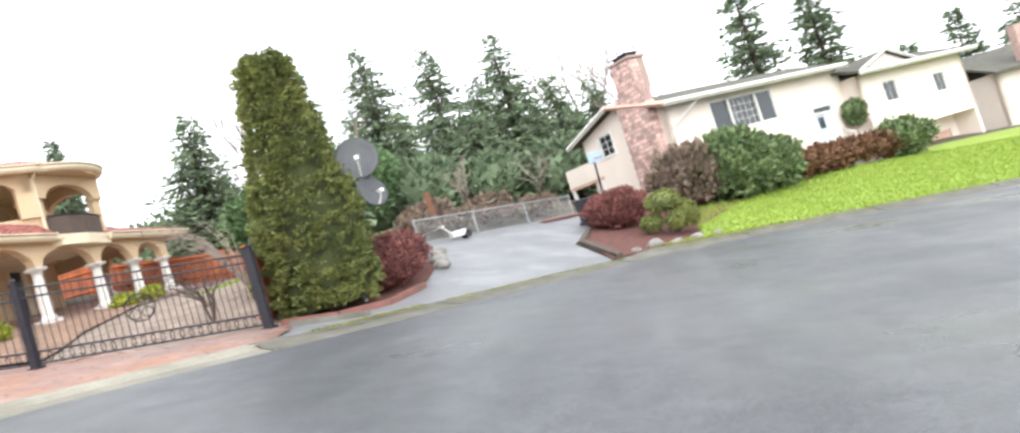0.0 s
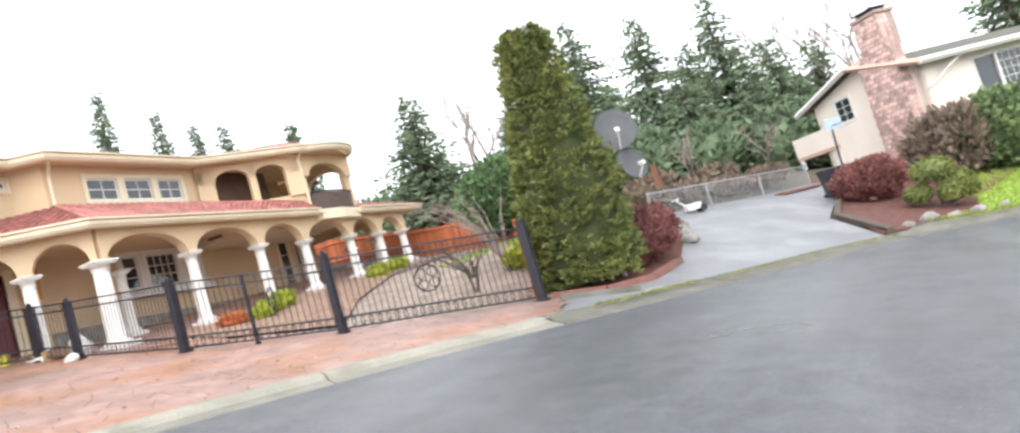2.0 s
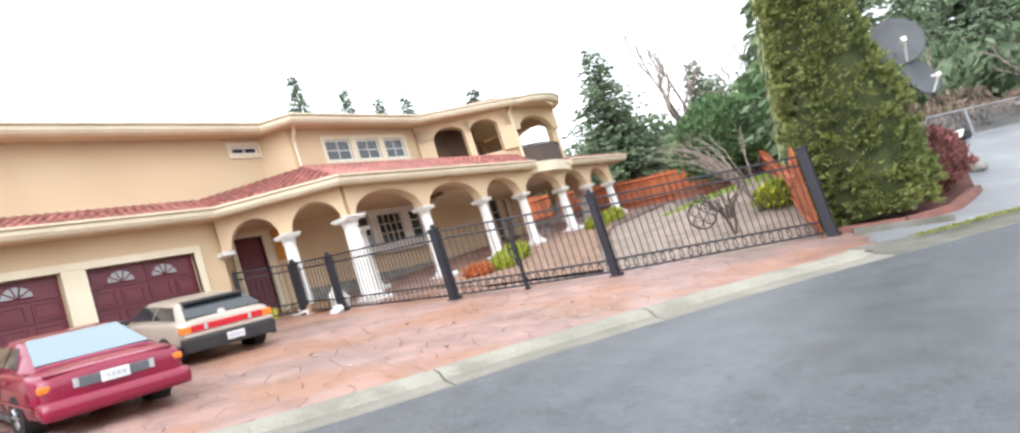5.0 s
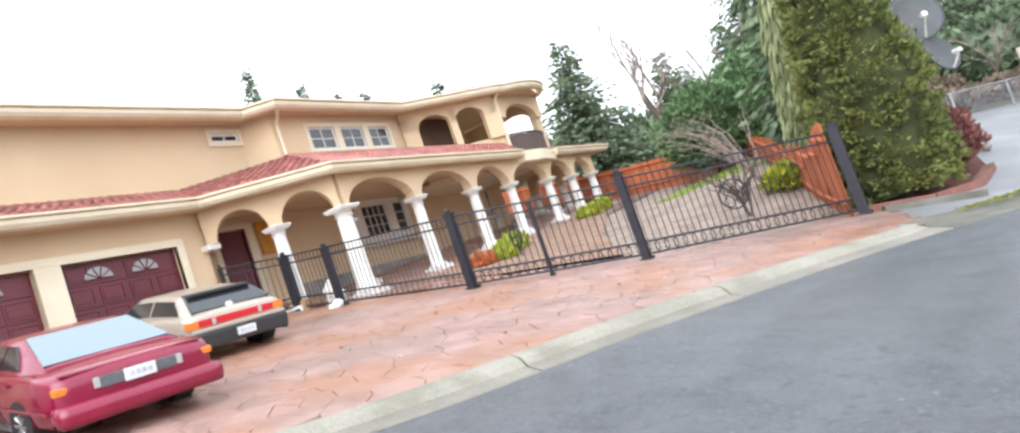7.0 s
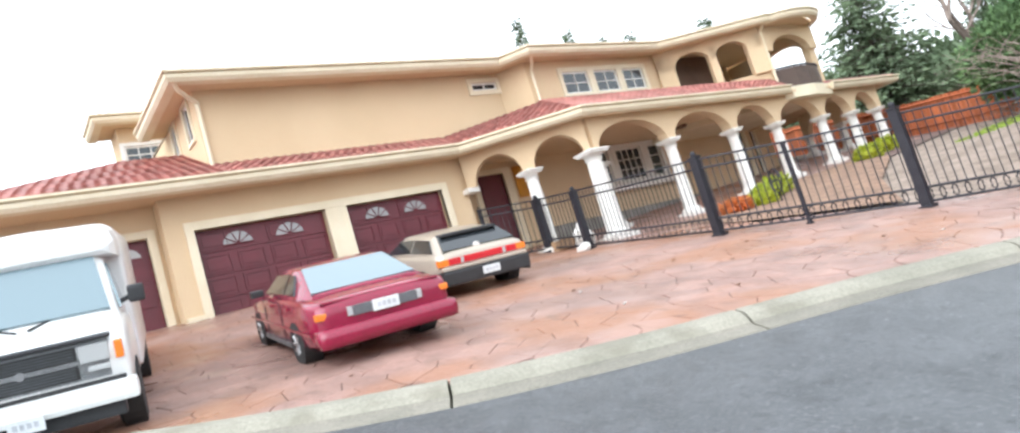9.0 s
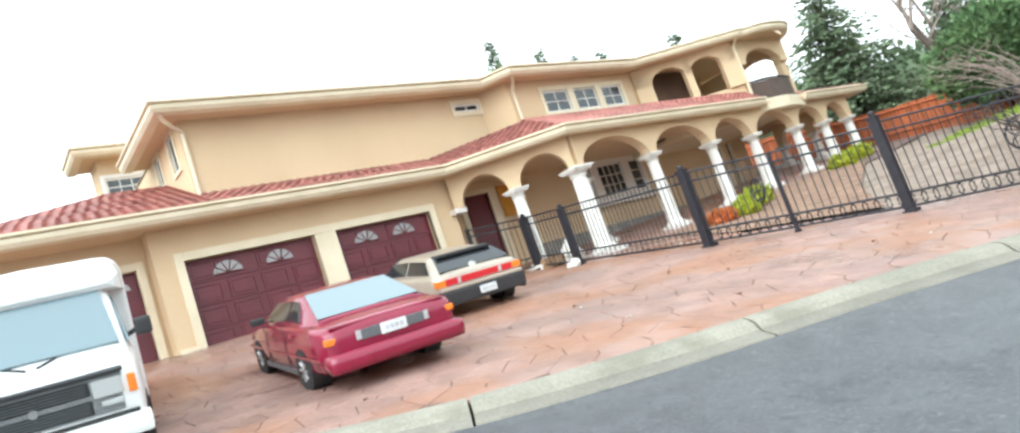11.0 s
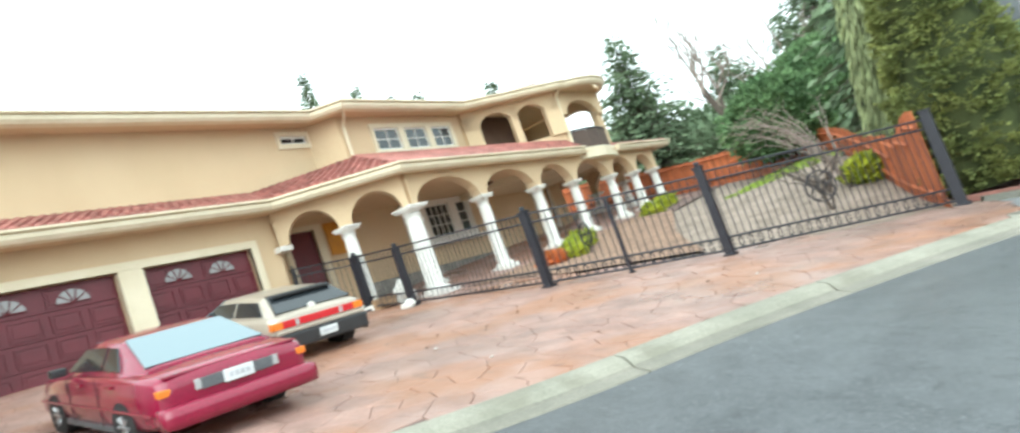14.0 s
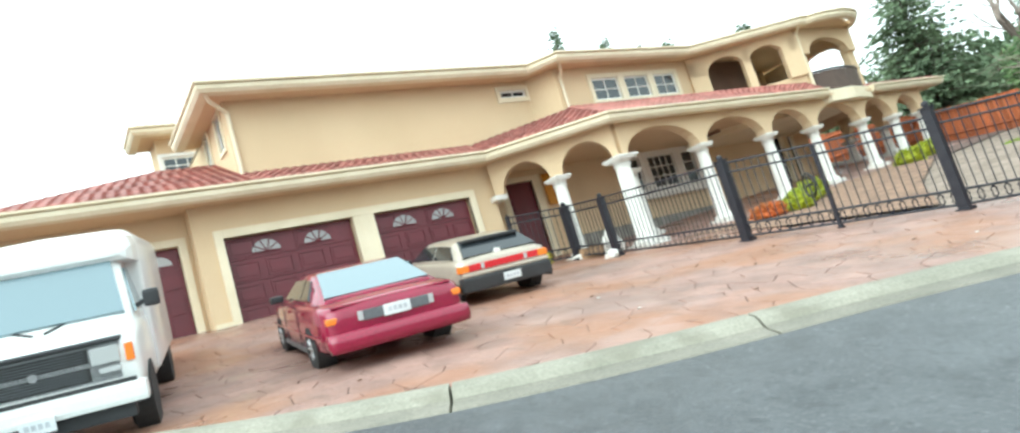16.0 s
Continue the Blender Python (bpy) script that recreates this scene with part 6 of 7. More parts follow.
for s in (-1, 1):
    bm = BM(); cyl(bm, (s * 0.24, 0.3, 0.11), (s * 0.3, 0.3, 0.11), 0.11, n=14); part("wheel", bm, M_IRON, wb)

# ---- neighbouring house and the blue car beyond the lawn ----
nb = thing("neighbour_house", pose(25.5, 50.5, 0, 0, 0, 20), "grey-roofed beige house with a brick chimney, partly hidden", "house")
bm = BM(); wall_seg(bm, (0, 0), (12, 0), -2.5, 3.4, 0.3); wall_seg(bm, (0, 8), (0, 0), -2.5, 3.4, 0.3); part("wall", bm, M_PINK, nb)
slab([(-0.6, -0.7, 3.4), (13, -0.7, 3.4), (13, 4, 5.2), (-0.6, 4, 5.2)], 0.15, M_SHINGLE, nb)
slab([(-0.6, 8.7, 3.4), (13, 8.7, 3.4), (13, 4, 5.2), (-0.6, 4, 5.2)], 0.15, M_SHINGLE, nb)
bm = BM(); box(bm, 2.0, -0.5, -2.5, 3.2, 0.1, 6.0, 0.02); part("chimney", bm, M_BRICK, nb)
for s in (0.4, 5.0):
    window(nb, pose(s, 0, 0.8), 1.3, 1.2, 2, 1, 0.08, M_WHITE)

# ---- vehicles ----
def paint(name, c, c2, metal=0.0, rough=0.28):
    m = mat(name, c, c2, scale=1.2, rough=rough, metal=metal, bump=0.0)
    m.node_tree.nodes["Principled BSDF"].inputs["Coat Weight"].default_value = 0.5
    m.node_tree.nodes["Principled BSDF"].inputs["Coat Roughness"].default_value = 0.1
    return m


M_REDCAR = paint("cherry_red_paint", (0.27, 0.006, 0.042), (0.22, 0.005, 0.034), 0.0, 0.2)
M_SILVER = paint("champagne_paint", (0.52, 0.46, 0.38), (0.46, 0.40, 0.33), 0.3)
M_VAN = paint("white_van_paint", (0.84, 0.85, 0.84), (0.78, 0.79, 0.78))
M_RUBBER = mat("rubber", (0.022, 0.022, 0.024), (0.035, 0.034, 0.033), rough=0.85)
M_TRIMBLACK = mat("black_trim", (0.035, 0.036, 0.04), (0.025, 0.026, 0.028), rough=0.55)
M_RIM = mat("alloy_rim", (0.45, 0.45, 0.46), (0.36, 0.36, 0.37), rough=0.35, metal=0.8)
M_TAIL = glass("red_lens", (0.55, 0.01, 0.02), 0.2)
M_AMBER = glass("amber_lens", (0.85, 0.22, 0.02), 0.2)
M_CLEAR = glass("clear_lens", (0.45, 0.46, 0.46), 0.15)
M_GREYPANEL = mat("grey_panel", (0.13, 0.14, 0.15), (0.11, 0.12, 0.13), rough=0.5)
M_PLATE = mat("plate", (0.74, 0.76, 0.77), (0.66, 0.69, 0.71), rough=0.5)
M_PLATEBAR = mat("plate_bar", (0.56, 0.59, 0.63), rough=0.6)


def loft(bm, rings):
    """Closed skin over half sections (y, z), mirrored across the middle."""
    made = []
    for x, half in rings:
        full = [(y, z) for y, z in half] + [(-y, z) for y, z in reversed(half) if y > 1e-6]
        made.append([bm.verts.new((x, y, z)) for y, z in full])
    n = len(made[0])
    for a, b in zip(made, made[1:]):
        for i in range(n):
            bm.faces.new((a[i], a[(i + 1) % n], b[(i + 1) % n], b[i]))
    bm.faces.new(made[0]); bm.faces.new(made[-1])
    return bm


def sec(w, zb, zt, c=0.03):
    return [(0, zb), (w * 0.88, zb), (w * 0.985, zb + 0.08), (w, zb + (zt - zb) * 0.45), (w * 0.985, zt - 0.10), (w * 0.95, zt - 0.03), (w * 0.86, zt), (w * 0.45, zt + c), (0, zt + c * 1.2)]


def gsec(wb, wt, zb, zt):
    return [(0, zb), (wb, zb), (wt + 0.025, zt - 0.07), (wt - 0.03, zt - 0.015), (wt - 0.12, zt), (0, zt + 0.012)]


def softened(ob, w=0.02):
    md = ob.modifiers.new("soft", 'BEVEL')
    md.width, md.segments, md.limit_method, md.angle_limit = w, 3, 'ANGLE', radians(18)
    return ob


def panel(name, pts, m, parent, t=0.012, label=""):
    """A thin pane through pts, thickened along its normal."""
    bm = BM()
    P = [Vector(p) for p in pts]
    n = (P[1] - P[0]).cross(P[2] - P[0]).normalized()
    a = [bm.verts.new(p - n * 0.02) for p in P]; b = [bm.verts.new(p + n * t) for p in P]
    bm.faces.new(a[::-1]); bm.faces.new(b)
    for i in range(len(P)):
        bm.faces.new((a[i], a[(i + 1) % len(P)], b[(i + 1) % len(P)], b[i]))
    return part(name, bm, m, parent, label)


def wheel(parent, x, y, r, w, s):
    root = new("wheel"); root.parent = parent
    bm = BM()
    prof = [(r * 0.62, -w / 2), (r * 0.9, -w / 2), (r * 0.985, -w / 2 + 0.03), (r, -w / 4), (r, w / 4), (r * 0.985, w / 2 - 0.03), (r * 0.9, w / 2), (r * 0.62, w / 2)]
    N, rings = 28, []
    for i in range(N):
        a = 2 * math.pi * i / N
        rings.append([bm.verts.new((x + math.cos(a) * q, y + t, r + math.sin(a) * q)) for q, t in prof])
    for i in range(N):
        a, b = rings[i], rings[(i + 1) % N]
        for k in range(len(prof)):
            bm.faces.new((a[k], a[(k + 1) % len(prof)], b[(k + 1) % len(prof)], b[k]))
    part("tyre", bm, M_RUBBER, root, smooth=False)
    bm = BM()
    cyl(bm, (x, y - s * 0.02, r), (x, y + s * (w / 2 - 0.035), r), r * 0.63, n=24)
    for k in range(8):
        a = 2 * math.pi * k / 8
        cyl(bm, (x + math.cos(a) * r * 0.1, y + s * (w / 2 - 0.03), r + math.sin(a) * r * 0.1), (x + math.cos(a) * r * 0.56, y + s * (w / 2 - 0.015), r + math.sin(a) * r * 0.56), 0.03, n=5)
    cyl(bm, (x, y + s * (w / 2 - 0.04), r), (x, y + s * (w / 2), r), r * 0.16, n=12)
    part("rim", bm, M_RIM, root)


def arch_disc(parent, x, y, r, s):
    # black disc on the body side stands in for the shaded wheel well
    bm = BM(); cyl(bm, (x, y - s * 0.22, r * 0.97), (x, y + s * 0.004, r * 0.97), r * 1.12, n=28); part("arch_shade", bm, M_RUBBER, parent)


def plate(parent, x, y, z, s, w=0.31, h=0.155):
    root = new("number_plate"); root.parent = parent
    bm = BM(); box(bm, x - 0.012, y - w / 2, z - h / 2, x + 0.012, y + w / 2, z + h / 2, 0.004); part("plate", bm, M_PLATE, root)
    for k in range(4):
        bm = BM(); box(bm, x + s * 0.012, y - w * 0.36 + k * w * 0.19, z - h * 0.18, x + s * 0.016, y - w * 0.36 + k * w * 0.19 + w * 0.13, z + h * 0.2); part("bar", bm, M_PLATEBAR, root)


def vehicle_pose(rear, heading, wb, scale, lift=0.075, tall=0.94):
    h = Vector(heading).normalized()
    a = Vector((rear[0], rear[1], g(*rear) + lift))
    fx, fy = rear[0] + h.x * wb * scale, rear[1] + h.y * wb * scale
    fw = (Vector((fx, fy, g(fx, fy) + lift)) - a).normalized()
    lf = Vector((-h.y, h.x))
    e = 0.7 * scale
    l3 = Vector((lf.x * 2 * e, lf.y * 2 * e, g(rear[0] + lf.x * e, rear[1] + lf.y * e) - g(rear[0] - lf.x * e, rear[1] - lf.y * e))).normalized()
    up = fw.cross(l3).normalized()
    l3 = up.cross(fw)
    return Matrix(((fw.x, l3.x, up.x, a.x), (fw.y, l3.y, up.y, a.y), (fw.z, l3.z, up.z, a.z), (0, 0, 0, 1))) @ Matrix.Diagonal((scale, scale, scale * tall, 1))


def glass_y(wb, wt, zb, zt, z):
    return wb + (wt + 0.025 - wb) * (z - zb) / (zt - 0.07 - zb) + 0.004


def sedan():
    car = thing("red_sedan", vehicle_pose((-13.12, 2.53), (-0.988, 0.155), 2.43, 1.0, tall=0.79), "older cherry-red four-door sedan parked nose-in on the forecourt", "car")
    bm = loft(BM(), [(-1.0, sec(0.66, 0.40, 0.78)), (-0.97, sec(0.76, 0.32, 0.87)), (-0.86, sec(0.81, 0.27, 0.915)), (-0.4, sec(0.83, 0.22, 0.94)), (0.4, sec(0.835, 0.2, 0.945)), (1.4, sec(0.84, 0.19, 0.93)), (2.2, sec(0.835, 0.2, 0.90)), (2.8, sec(0.82, 0.23, 0.83)), (3.15, sec(0.77, 0.27, 0.74)), (3.3, sec(0.66, 0.34, 0.64))])
    part("body", bm, M_REDCAR, car, smooth=True)
    bm = loft(BM(), [(-0.42, gsec(0.74, 0.67, 0.93, 0.985)), (0.12, gsec(0.76, 0.61, 0.93, 1.205)), (0.42, gsec(0.765, 0.59, 0.93, 1.345)), (0.8, gsec(0.77, 0.585, 0.93, 1.37)), (1.3, gsec(0.77, 0.585, 0.92, 1.35)), (1.7, gsec(0.77, 0.61, 0.91, 1.17)), (2.2, gsec(0.75, 0.68, 0.88, 0.92))])
    softened(part("cabin", bm, M_REDCAR, car, smooth=True), 0.03)
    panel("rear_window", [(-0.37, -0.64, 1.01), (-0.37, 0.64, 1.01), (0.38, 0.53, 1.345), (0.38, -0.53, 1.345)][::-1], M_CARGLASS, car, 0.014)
    panel("windscreen", [(2.1, 0.62, 0.97), (2.1, -0.62, 0.97), (1.42, -0.5, 1.31), (1.42, 0.5, 1.31)][::-1], M_CARGLASS, car, 0.03)
    for s in (1, -1):
        for nm, pts in (("rear_side_window", [(0.1, 1.0), (0.62, 1.0), (0.62, 1.28), (0.38, 1.28)]), ("front_side_window", [(0.68, 1.0), (1.85, 0.98), (1.42, 1.27), (0.68, 1.29)])):
            q = [(x, s * glass_y(0.768, 0.583, 0.93, 1.36, z), z) for x, z in pts]
            panel(nm, q if s < 0 else q[::-1], M_DARKGLASS, car, 0.01)
        bm = BM(); box(bm, 1.72, s * 0.80, 0.95, 1.9, s * 0.97, 1.07, 0.03); part("door_mirror", bm, M_TRIMBLACK, car)
        bm = BM(); box(bm, 0.36, s * 0.80, 0.19, 2.07, s * 0.834, 0.27, 0.01); part("sill_trim", bm, M_GREYPANEL, car, "dark grey sill")
        bm = BM(); box(bm, -0.86, s * 0.828, 0.48, 3.0, s * 0.850, 0.52, 0.01); part("side_moulding", bm, M_REDCAR, car)
        for x in (0.0, 2.43):
            arch_disc(car, x, s * 0.832, 0.30, s)
            wheel(car, x, s * 0.752, 0.292, 0.18, s)
        for x in (0.66, 1.72):
            bm = BM(); box(bm, x - 0.004, s * 0.832, 0.26, x + 0.004, s * 0.842, 0.93); part("door_seam", bm, M_TRIMBLACK, car)
        for x in (0.15, 1.15):
            bm = BM(); box(bm, x, s * 0.83, 0.80, x + 0.16, s * 0.856, 0.84, 0.006); part("door_handle", bm, M_REDCAR, car)
        bm = BM(); box(bm, -0.99, s * 0.61, 0.69, -0.84, s * 0.785, 0.785, 0.02); part("indicator", bm, M_AMBER, car, "amber lens")
        bm = BM(); box(bm, -1.02, s * 0.38, 0.67, -0.9, s * 0.44, 0.80, 0.01); part("reversing_light", bm, M_CLEAR, car)
        bm = BM(); box(bm, -1.018, s * 0.14, 0.66, -0.9, s * 0.375, 0.80, 0.01); part("tail_light", bm, M_GREYPANEL, car, "dark grey tail lens")
    bm = BM(); box(bm, -1.14, -0.82, 0.29, -0.78, 0.82, 0.57, 0.11); part("rear_bumper", bm, M_REDCAR, car, smooth=True)
    bm = BM(); box(bm, 3.0, -0.76, 0.26, 3.36, 0.76, 0.5, 0.06); part("front_bumper", bm, M_REDCAR, car)
    bm = BM(); box(bm, -0.96, -0.70, 0.895, -0.84, 0.70, 0.925, 0.012); part("boot_lip", bm, M_REDCAR, car)
    plate(car, -1.03, 0.0, 0.73, -1)


def hatch():
    car = thing("beige_hatchback", vehicle_pose((-15.15, 5.53), (-0.988, 0.155), 2.5, 0.98, tall=0.80), "older champagne-beige three-door hatchback with black lower bumper", "car")
    bm = loft(BM(), [(-0.72, sec(0.70, 0.42, 0.86)), (-0.69, sec(0.78, 0.34, 0.93)), (-0.5, sec(0.82, 0.26, 0.94)), (0.4, sec(0.84, 0.2, 0.92)), (1.5, sec(0.84, 0.19, 0.89)), (2.3, sec(0.83, 0.2, 0.85)), (2.9, sec(0.81, 0.24, 0.76)), (3.2, sec(0.74, 0.28, 0.66)), (3.28, sec(0.64, 0.34, 0.58))])
    part("body", bm, M_SILVER, car, smooth=True)
    bm = loft(BM(), [(-0.66, gsec(0.72, 0.66, 0.9, 0.95)), (-0.28, gsec(0.755, 0.60, 0.9, 1.185)), (-0.12, gsec(0.76, 0.59, 0.9, 1.295)), (0.5, gsec(0.765, 0.58, 0.9, 1.33)), (1.2, gsec(0.765, 0.58, 0.88, 1.315)), (1.6, gsec(0.765, 0.6, 0.87, 1.13)), (2.15, gsec(0.75, 0.68, 0.82, 0.87))])
    softened(part("cabin", bm, M_SILVER, car, smooth=True), 0.03)
    panel("rear_window", [(-0.62, -0.66, 0.975), (-0.62, 0.66, 0.975), (-0.21, 0.54, 1.265), (-0.21, -0.54, 1.265)][::-1], M_DARKGLASS, car, 0.035)
    panel("windscreen", [(2.05, 0.62, 0.92), (2.05, -0.62, 0.92), (1.32, -0.5, 1.27), (1.32, 0.5, 1.27)][::-1], M_CARGLASS, car, 0.03)
    for s in (1, -1):
        for nm, pts in (("quarter_window", [(-0.32, 0.97), (0.58, 0.97), (0.58, 1.245), (-0.08, 1.225)]), ("front_side_window", [(0.66, 0.97), (1.75, 0.94), (1.28, 1.225), (0.66, 1.245)])):
            q = [(x, s * glass_y(0.762, 0.583, 0.9, 1.32, z), z) for x, z in pts]
            panel(nm, q if s < 0 else q[::-1], M_DARKGLASS, car, 0.01)
        bm = BM(); box(bm, 1.6, s * 0.80, 0.9, 1.78, s * 0.96, 1.01, 0.03); part("door_mirror", bm, M_TRIMBLACK, car)
        for x in (0.0, 2.5):
            arch_disc(car, x, s * 0.834, 0.30, s)
            wheel(car, x, s * 0.752, 0.292, 0.18, s)
        bm = BM(); box(bm, -0.7, s * 0.832, 0.24, 3.05, s * 0.848, 0.47, 0.006); part("sill_trim", bm, M_TRIMBLACK, car)
        bm = BM(); box(bm, -0.735, s * 0.63, 0.70, -0.62, s * 0.81, 0.84, 0.015); part("indicator", bm, M_AMBER, car, "amber lens")
        bm = BM(); box(bm, -0.745, s * 0.36, 0.71, -0.64, s * 0.42, 0.83, 0.008); part("reversing_light", bm, M_CLEAR, car)
    bm = BM(); box(bm, -0.74, -0.63, 0.70, -0.66, 0.63, 0.84, 0.012); part("tail_light", bm, M_TAIL, car, "full-width red tail light")
    bm = BM(); box(bm, -0.84, -0.80, 0.30, -0.58, 0.80, 0.60, 0.05); part("rear_bumper", bm, M_TRIMBLACK, car)
    bm = BM(); box(bm, -0.80, -0.79, 0.60, -0.62, 0.79, 0.68, 0.03); part("bumper_top", bm, M_SILVER, car)
    bm = BM(); box(bm, 3.0, -0.75, 0.28, 3.34, 0.75, 0.5, 0.05); part("front_bumper", bm, M_TRIMBLACK, car)
    bm = BM(); box(bm, -0.36, -0.52, 1.255, -0.10, 0.52, 1.315, 0.02); part("roof_spoiler", bm, M_TRIMBLACK, car)
    bm = BM(); cyl(bm, (-0.62, 0.05, 1.0), (-0.66, 0.05, 1.0), 0.06, n=14); part("sticker", bm, M_WHITE, car, "round pale sticker")
    plate(car, -0.845, -0.05, 0.47, -1)


def van():
    car = thing("white_van", vehicle_pose((-16.15, -0.3), (0.98, -0.2), 3.43, 0.9), "white box van with a grey grille parked facing the street", "van")
    bm = loft(BM(), [(1.9, sec(0.99, 0.42, 1.30)), (2.9, sec(0.99, 0.40, 1.29)), (3.5, sec(0.985, 0.42, 1.26)), (3.9, sec(0.97, 0.45, 1.19)), (4.15, sec(0.95, 0.48, 1.12)), (4.2, sec(0.9, 0.52, 1.06))])
    part("cab", bm, M_VAN, car, smooth=True)
    bm = loft(BM(), [(1.9, gsec(0.95, 0.80, 1.25, 2.10)), (2.55, gsec(0.95, 0.80, 1.25, 2.10)), (2.8, gsec(0.95, 0.80, 1.25, 2.03)), (3.55, gsec(0.93, 0.86, 1.22, 1.3))])
    softened(part("cab_roof", bm, M_VAN, car, smooth=True), 0.03)
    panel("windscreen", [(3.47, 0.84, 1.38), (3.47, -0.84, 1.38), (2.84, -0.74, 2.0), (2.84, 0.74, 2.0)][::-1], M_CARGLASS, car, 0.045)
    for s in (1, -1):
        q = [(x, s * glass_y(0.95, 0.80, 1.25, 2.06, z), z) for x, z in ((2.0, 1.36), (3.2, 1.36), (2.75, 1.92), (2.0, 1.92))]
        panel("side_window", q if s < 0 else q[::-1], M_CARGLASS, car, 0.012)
        root = new("door_mirror"); root.parent = car
        bm = BM(); box(bm, 3.02, s * 1.02, 1.38, 3.16, s * 1.2, 1.60, 0.05); part("shell", bm, M_TRIMBLACK, root)
        bm = BM(); cyl(bm, (3.05, s * 0.93, 1.42), (3.1, s * 1.08, 1.48), 0.03, n=6); part("arm", bm, M_TRIMBLACK, root)
        for x, w in ((0.0, 0.82), (3.43, 0.85)):
            arch_disc(car, x, s * (1.015 if x == 0 else 0.99), 0.37, s)
            wheel(car, x, s * w, 0.365, 0.24, s)
        hl = new("headlight"); hl.parent = car
        bm = BM(); box(bm, 4.16, s * 0.52, 0.90, 4.235, s * 0.79, 1.09, 0.02); part("lens", bm, M_CLEAR, hl)
        bm = BM(); box(bm, 4.10, s * 0.84, 0.88, 4.225, s * 0.92, 1.08, 0.02); part("indicator", bm, M_AMBER, hl, "amber side marker")
        bm = BM(); box(bm, 4.17, s * 0.58, 0.80, 4.236, s * 0.78, 0.86, 0.012); part("park_light", bm, M_CLEAR, hl)
        bm = BM(); cyl(bm, (3.56, s * 0.05, 1.33), (3.3, s * 0.62, 1.50), 0.014, n=5); part("wiper", bm, M_TRIMBLACK, car)
    def bsec(w, zb, zt):
        return [(0, zb), (w, zb), (w, zt - 0.22), (w - 0.04, zt - 0.10), (w - 0.13, zt - 0.02), (w - 0.25, zt), (0, zt + 0.03)]
    bm = loft(BM(), [(-1.7, bsec(1.0, 0.55, 2.40)), (-1.62, bsec(1.02, 0.5, 2.46)), (2.25, bsec(1.02, 0.5, 2.46)), (2.32, bsec(1.0, 0.52, 2.42))])
    softened(part("box_body", bm, M_VAN, car, smooth=True), 0.04)
    bm = loft(BM(), [(2.2, bsec(1.01, 1.98, 2.45)), (2.7, bsec(0.98, 2.0, 2.42)), (2.86, bsec(0.92, 2.04, 2.36)), (2.9, bsec(0.84, 2.1, 2.3))])
    part("attic", bm, M_VAN, car, smooth=False)
    bm = BM(); box(bm, 4.08, -0.80, 0.70, 4.2, 0.80, 1.13, 0.02); part("grille_surround", bm, mat("grille_grey", (0.28, 0.29, 0.30), (0.22, 0.23, 0.24), rough=0.45), car, "grey plastic grille surround")
    for z0, z1 in ((0.96, 1.08), (0.76, 0.88)):
        gr = new("grille"); gr.parent = car
        bm = BM(); box(bm, 4.19, -0.5, z0 - 0.015, 4.206, 0.5, z1 + 0.015); part("grille_back", bm, M_RUBBER, gr)
        for k in range(4):
            z = z0 + (z1 - z0) * (k + 0.5) / 4
            bm = BM(); box(bm, 4.2, -0.47, z - 0.004, 4.218, 0.47, z + 0.004); part("slat", bm, M_GREYPANEL, gr)
    bm = BM(); cyl(bm, (4.2, 0, 0.92), (4.222, 0, 0.92), 0.045, n=14); part("badge", bm, M_RIM, car)
    bm = BM(); box(bm, 4.0, -0.82, 1.135, 4.26, 0.82, 1.175, 0.02); part("bug_deflector", bm, M_TRIMBLACK, car)
    bm = BM(); box(bm, 4.10, -1.0, 0.44, 4.38, 1.0, 0.66, 0.06); part("front_bumper", bm, M_VAN, car)
    bm = BM(); box(bm, 4.08, -0.9, 0.655, 4.24, 0.9, 0.70, 0.01); part("bumper_gap", bm, M_RUBBER, car)
    bm = BM(); box(bm, 4.05, -0.85, 0.28, 4.28, 0.85, 0.45, 0.02); part("air_dam", bm, M_TRIMBLACK, car)
    plate(car, 4.4, 0.0, 0.44, 1)


sedan()
hatch()
van()

# ---- clutter on the arcade floor ----
bag = thing("rubbish_bag", pose(-17.6, 10.6, g(-17.6, 10.6) + 0.08), "crumpled white plastic bag on the arcade floor", "bag")
bm = BM(); hedge_ball(bm, (0, 0, 0.2), (0.22, 0.2, 0.28), 3, 3, 0.7); part("bag", bm, M_WHITE, bag)
cb = thing("cardboard_box", pose(-17.9, 10.2, g(-17.9, 10.2) + 0.08, 0, 0, 25), "brown cardboard box on the arcade floor", "box")
bm = BM(); box(bm, -0.25, -0.18, 0, 0.25, 0.18, 0.25, 0.01); part("carton", bm, mat("cardboard", (0.33, 0.21, 0.12), (0.26, 0.16, 0.09), rough=0.9), cb)
bk = thing("yellow_bucket", pose(-18.9, 9.6, g(-18.9, 9.6) + 0.08), "yellow plastic bucket by the entrance", "bucket")
bm = BM(); cyl(bm, (0, 0, 0), (0, 0, 0.3), 0.12, 0.15, 14); part("bucket", bm, mat("yellow_plastic", (0.75, 0.68, 0.08), rough=0.5), bk)
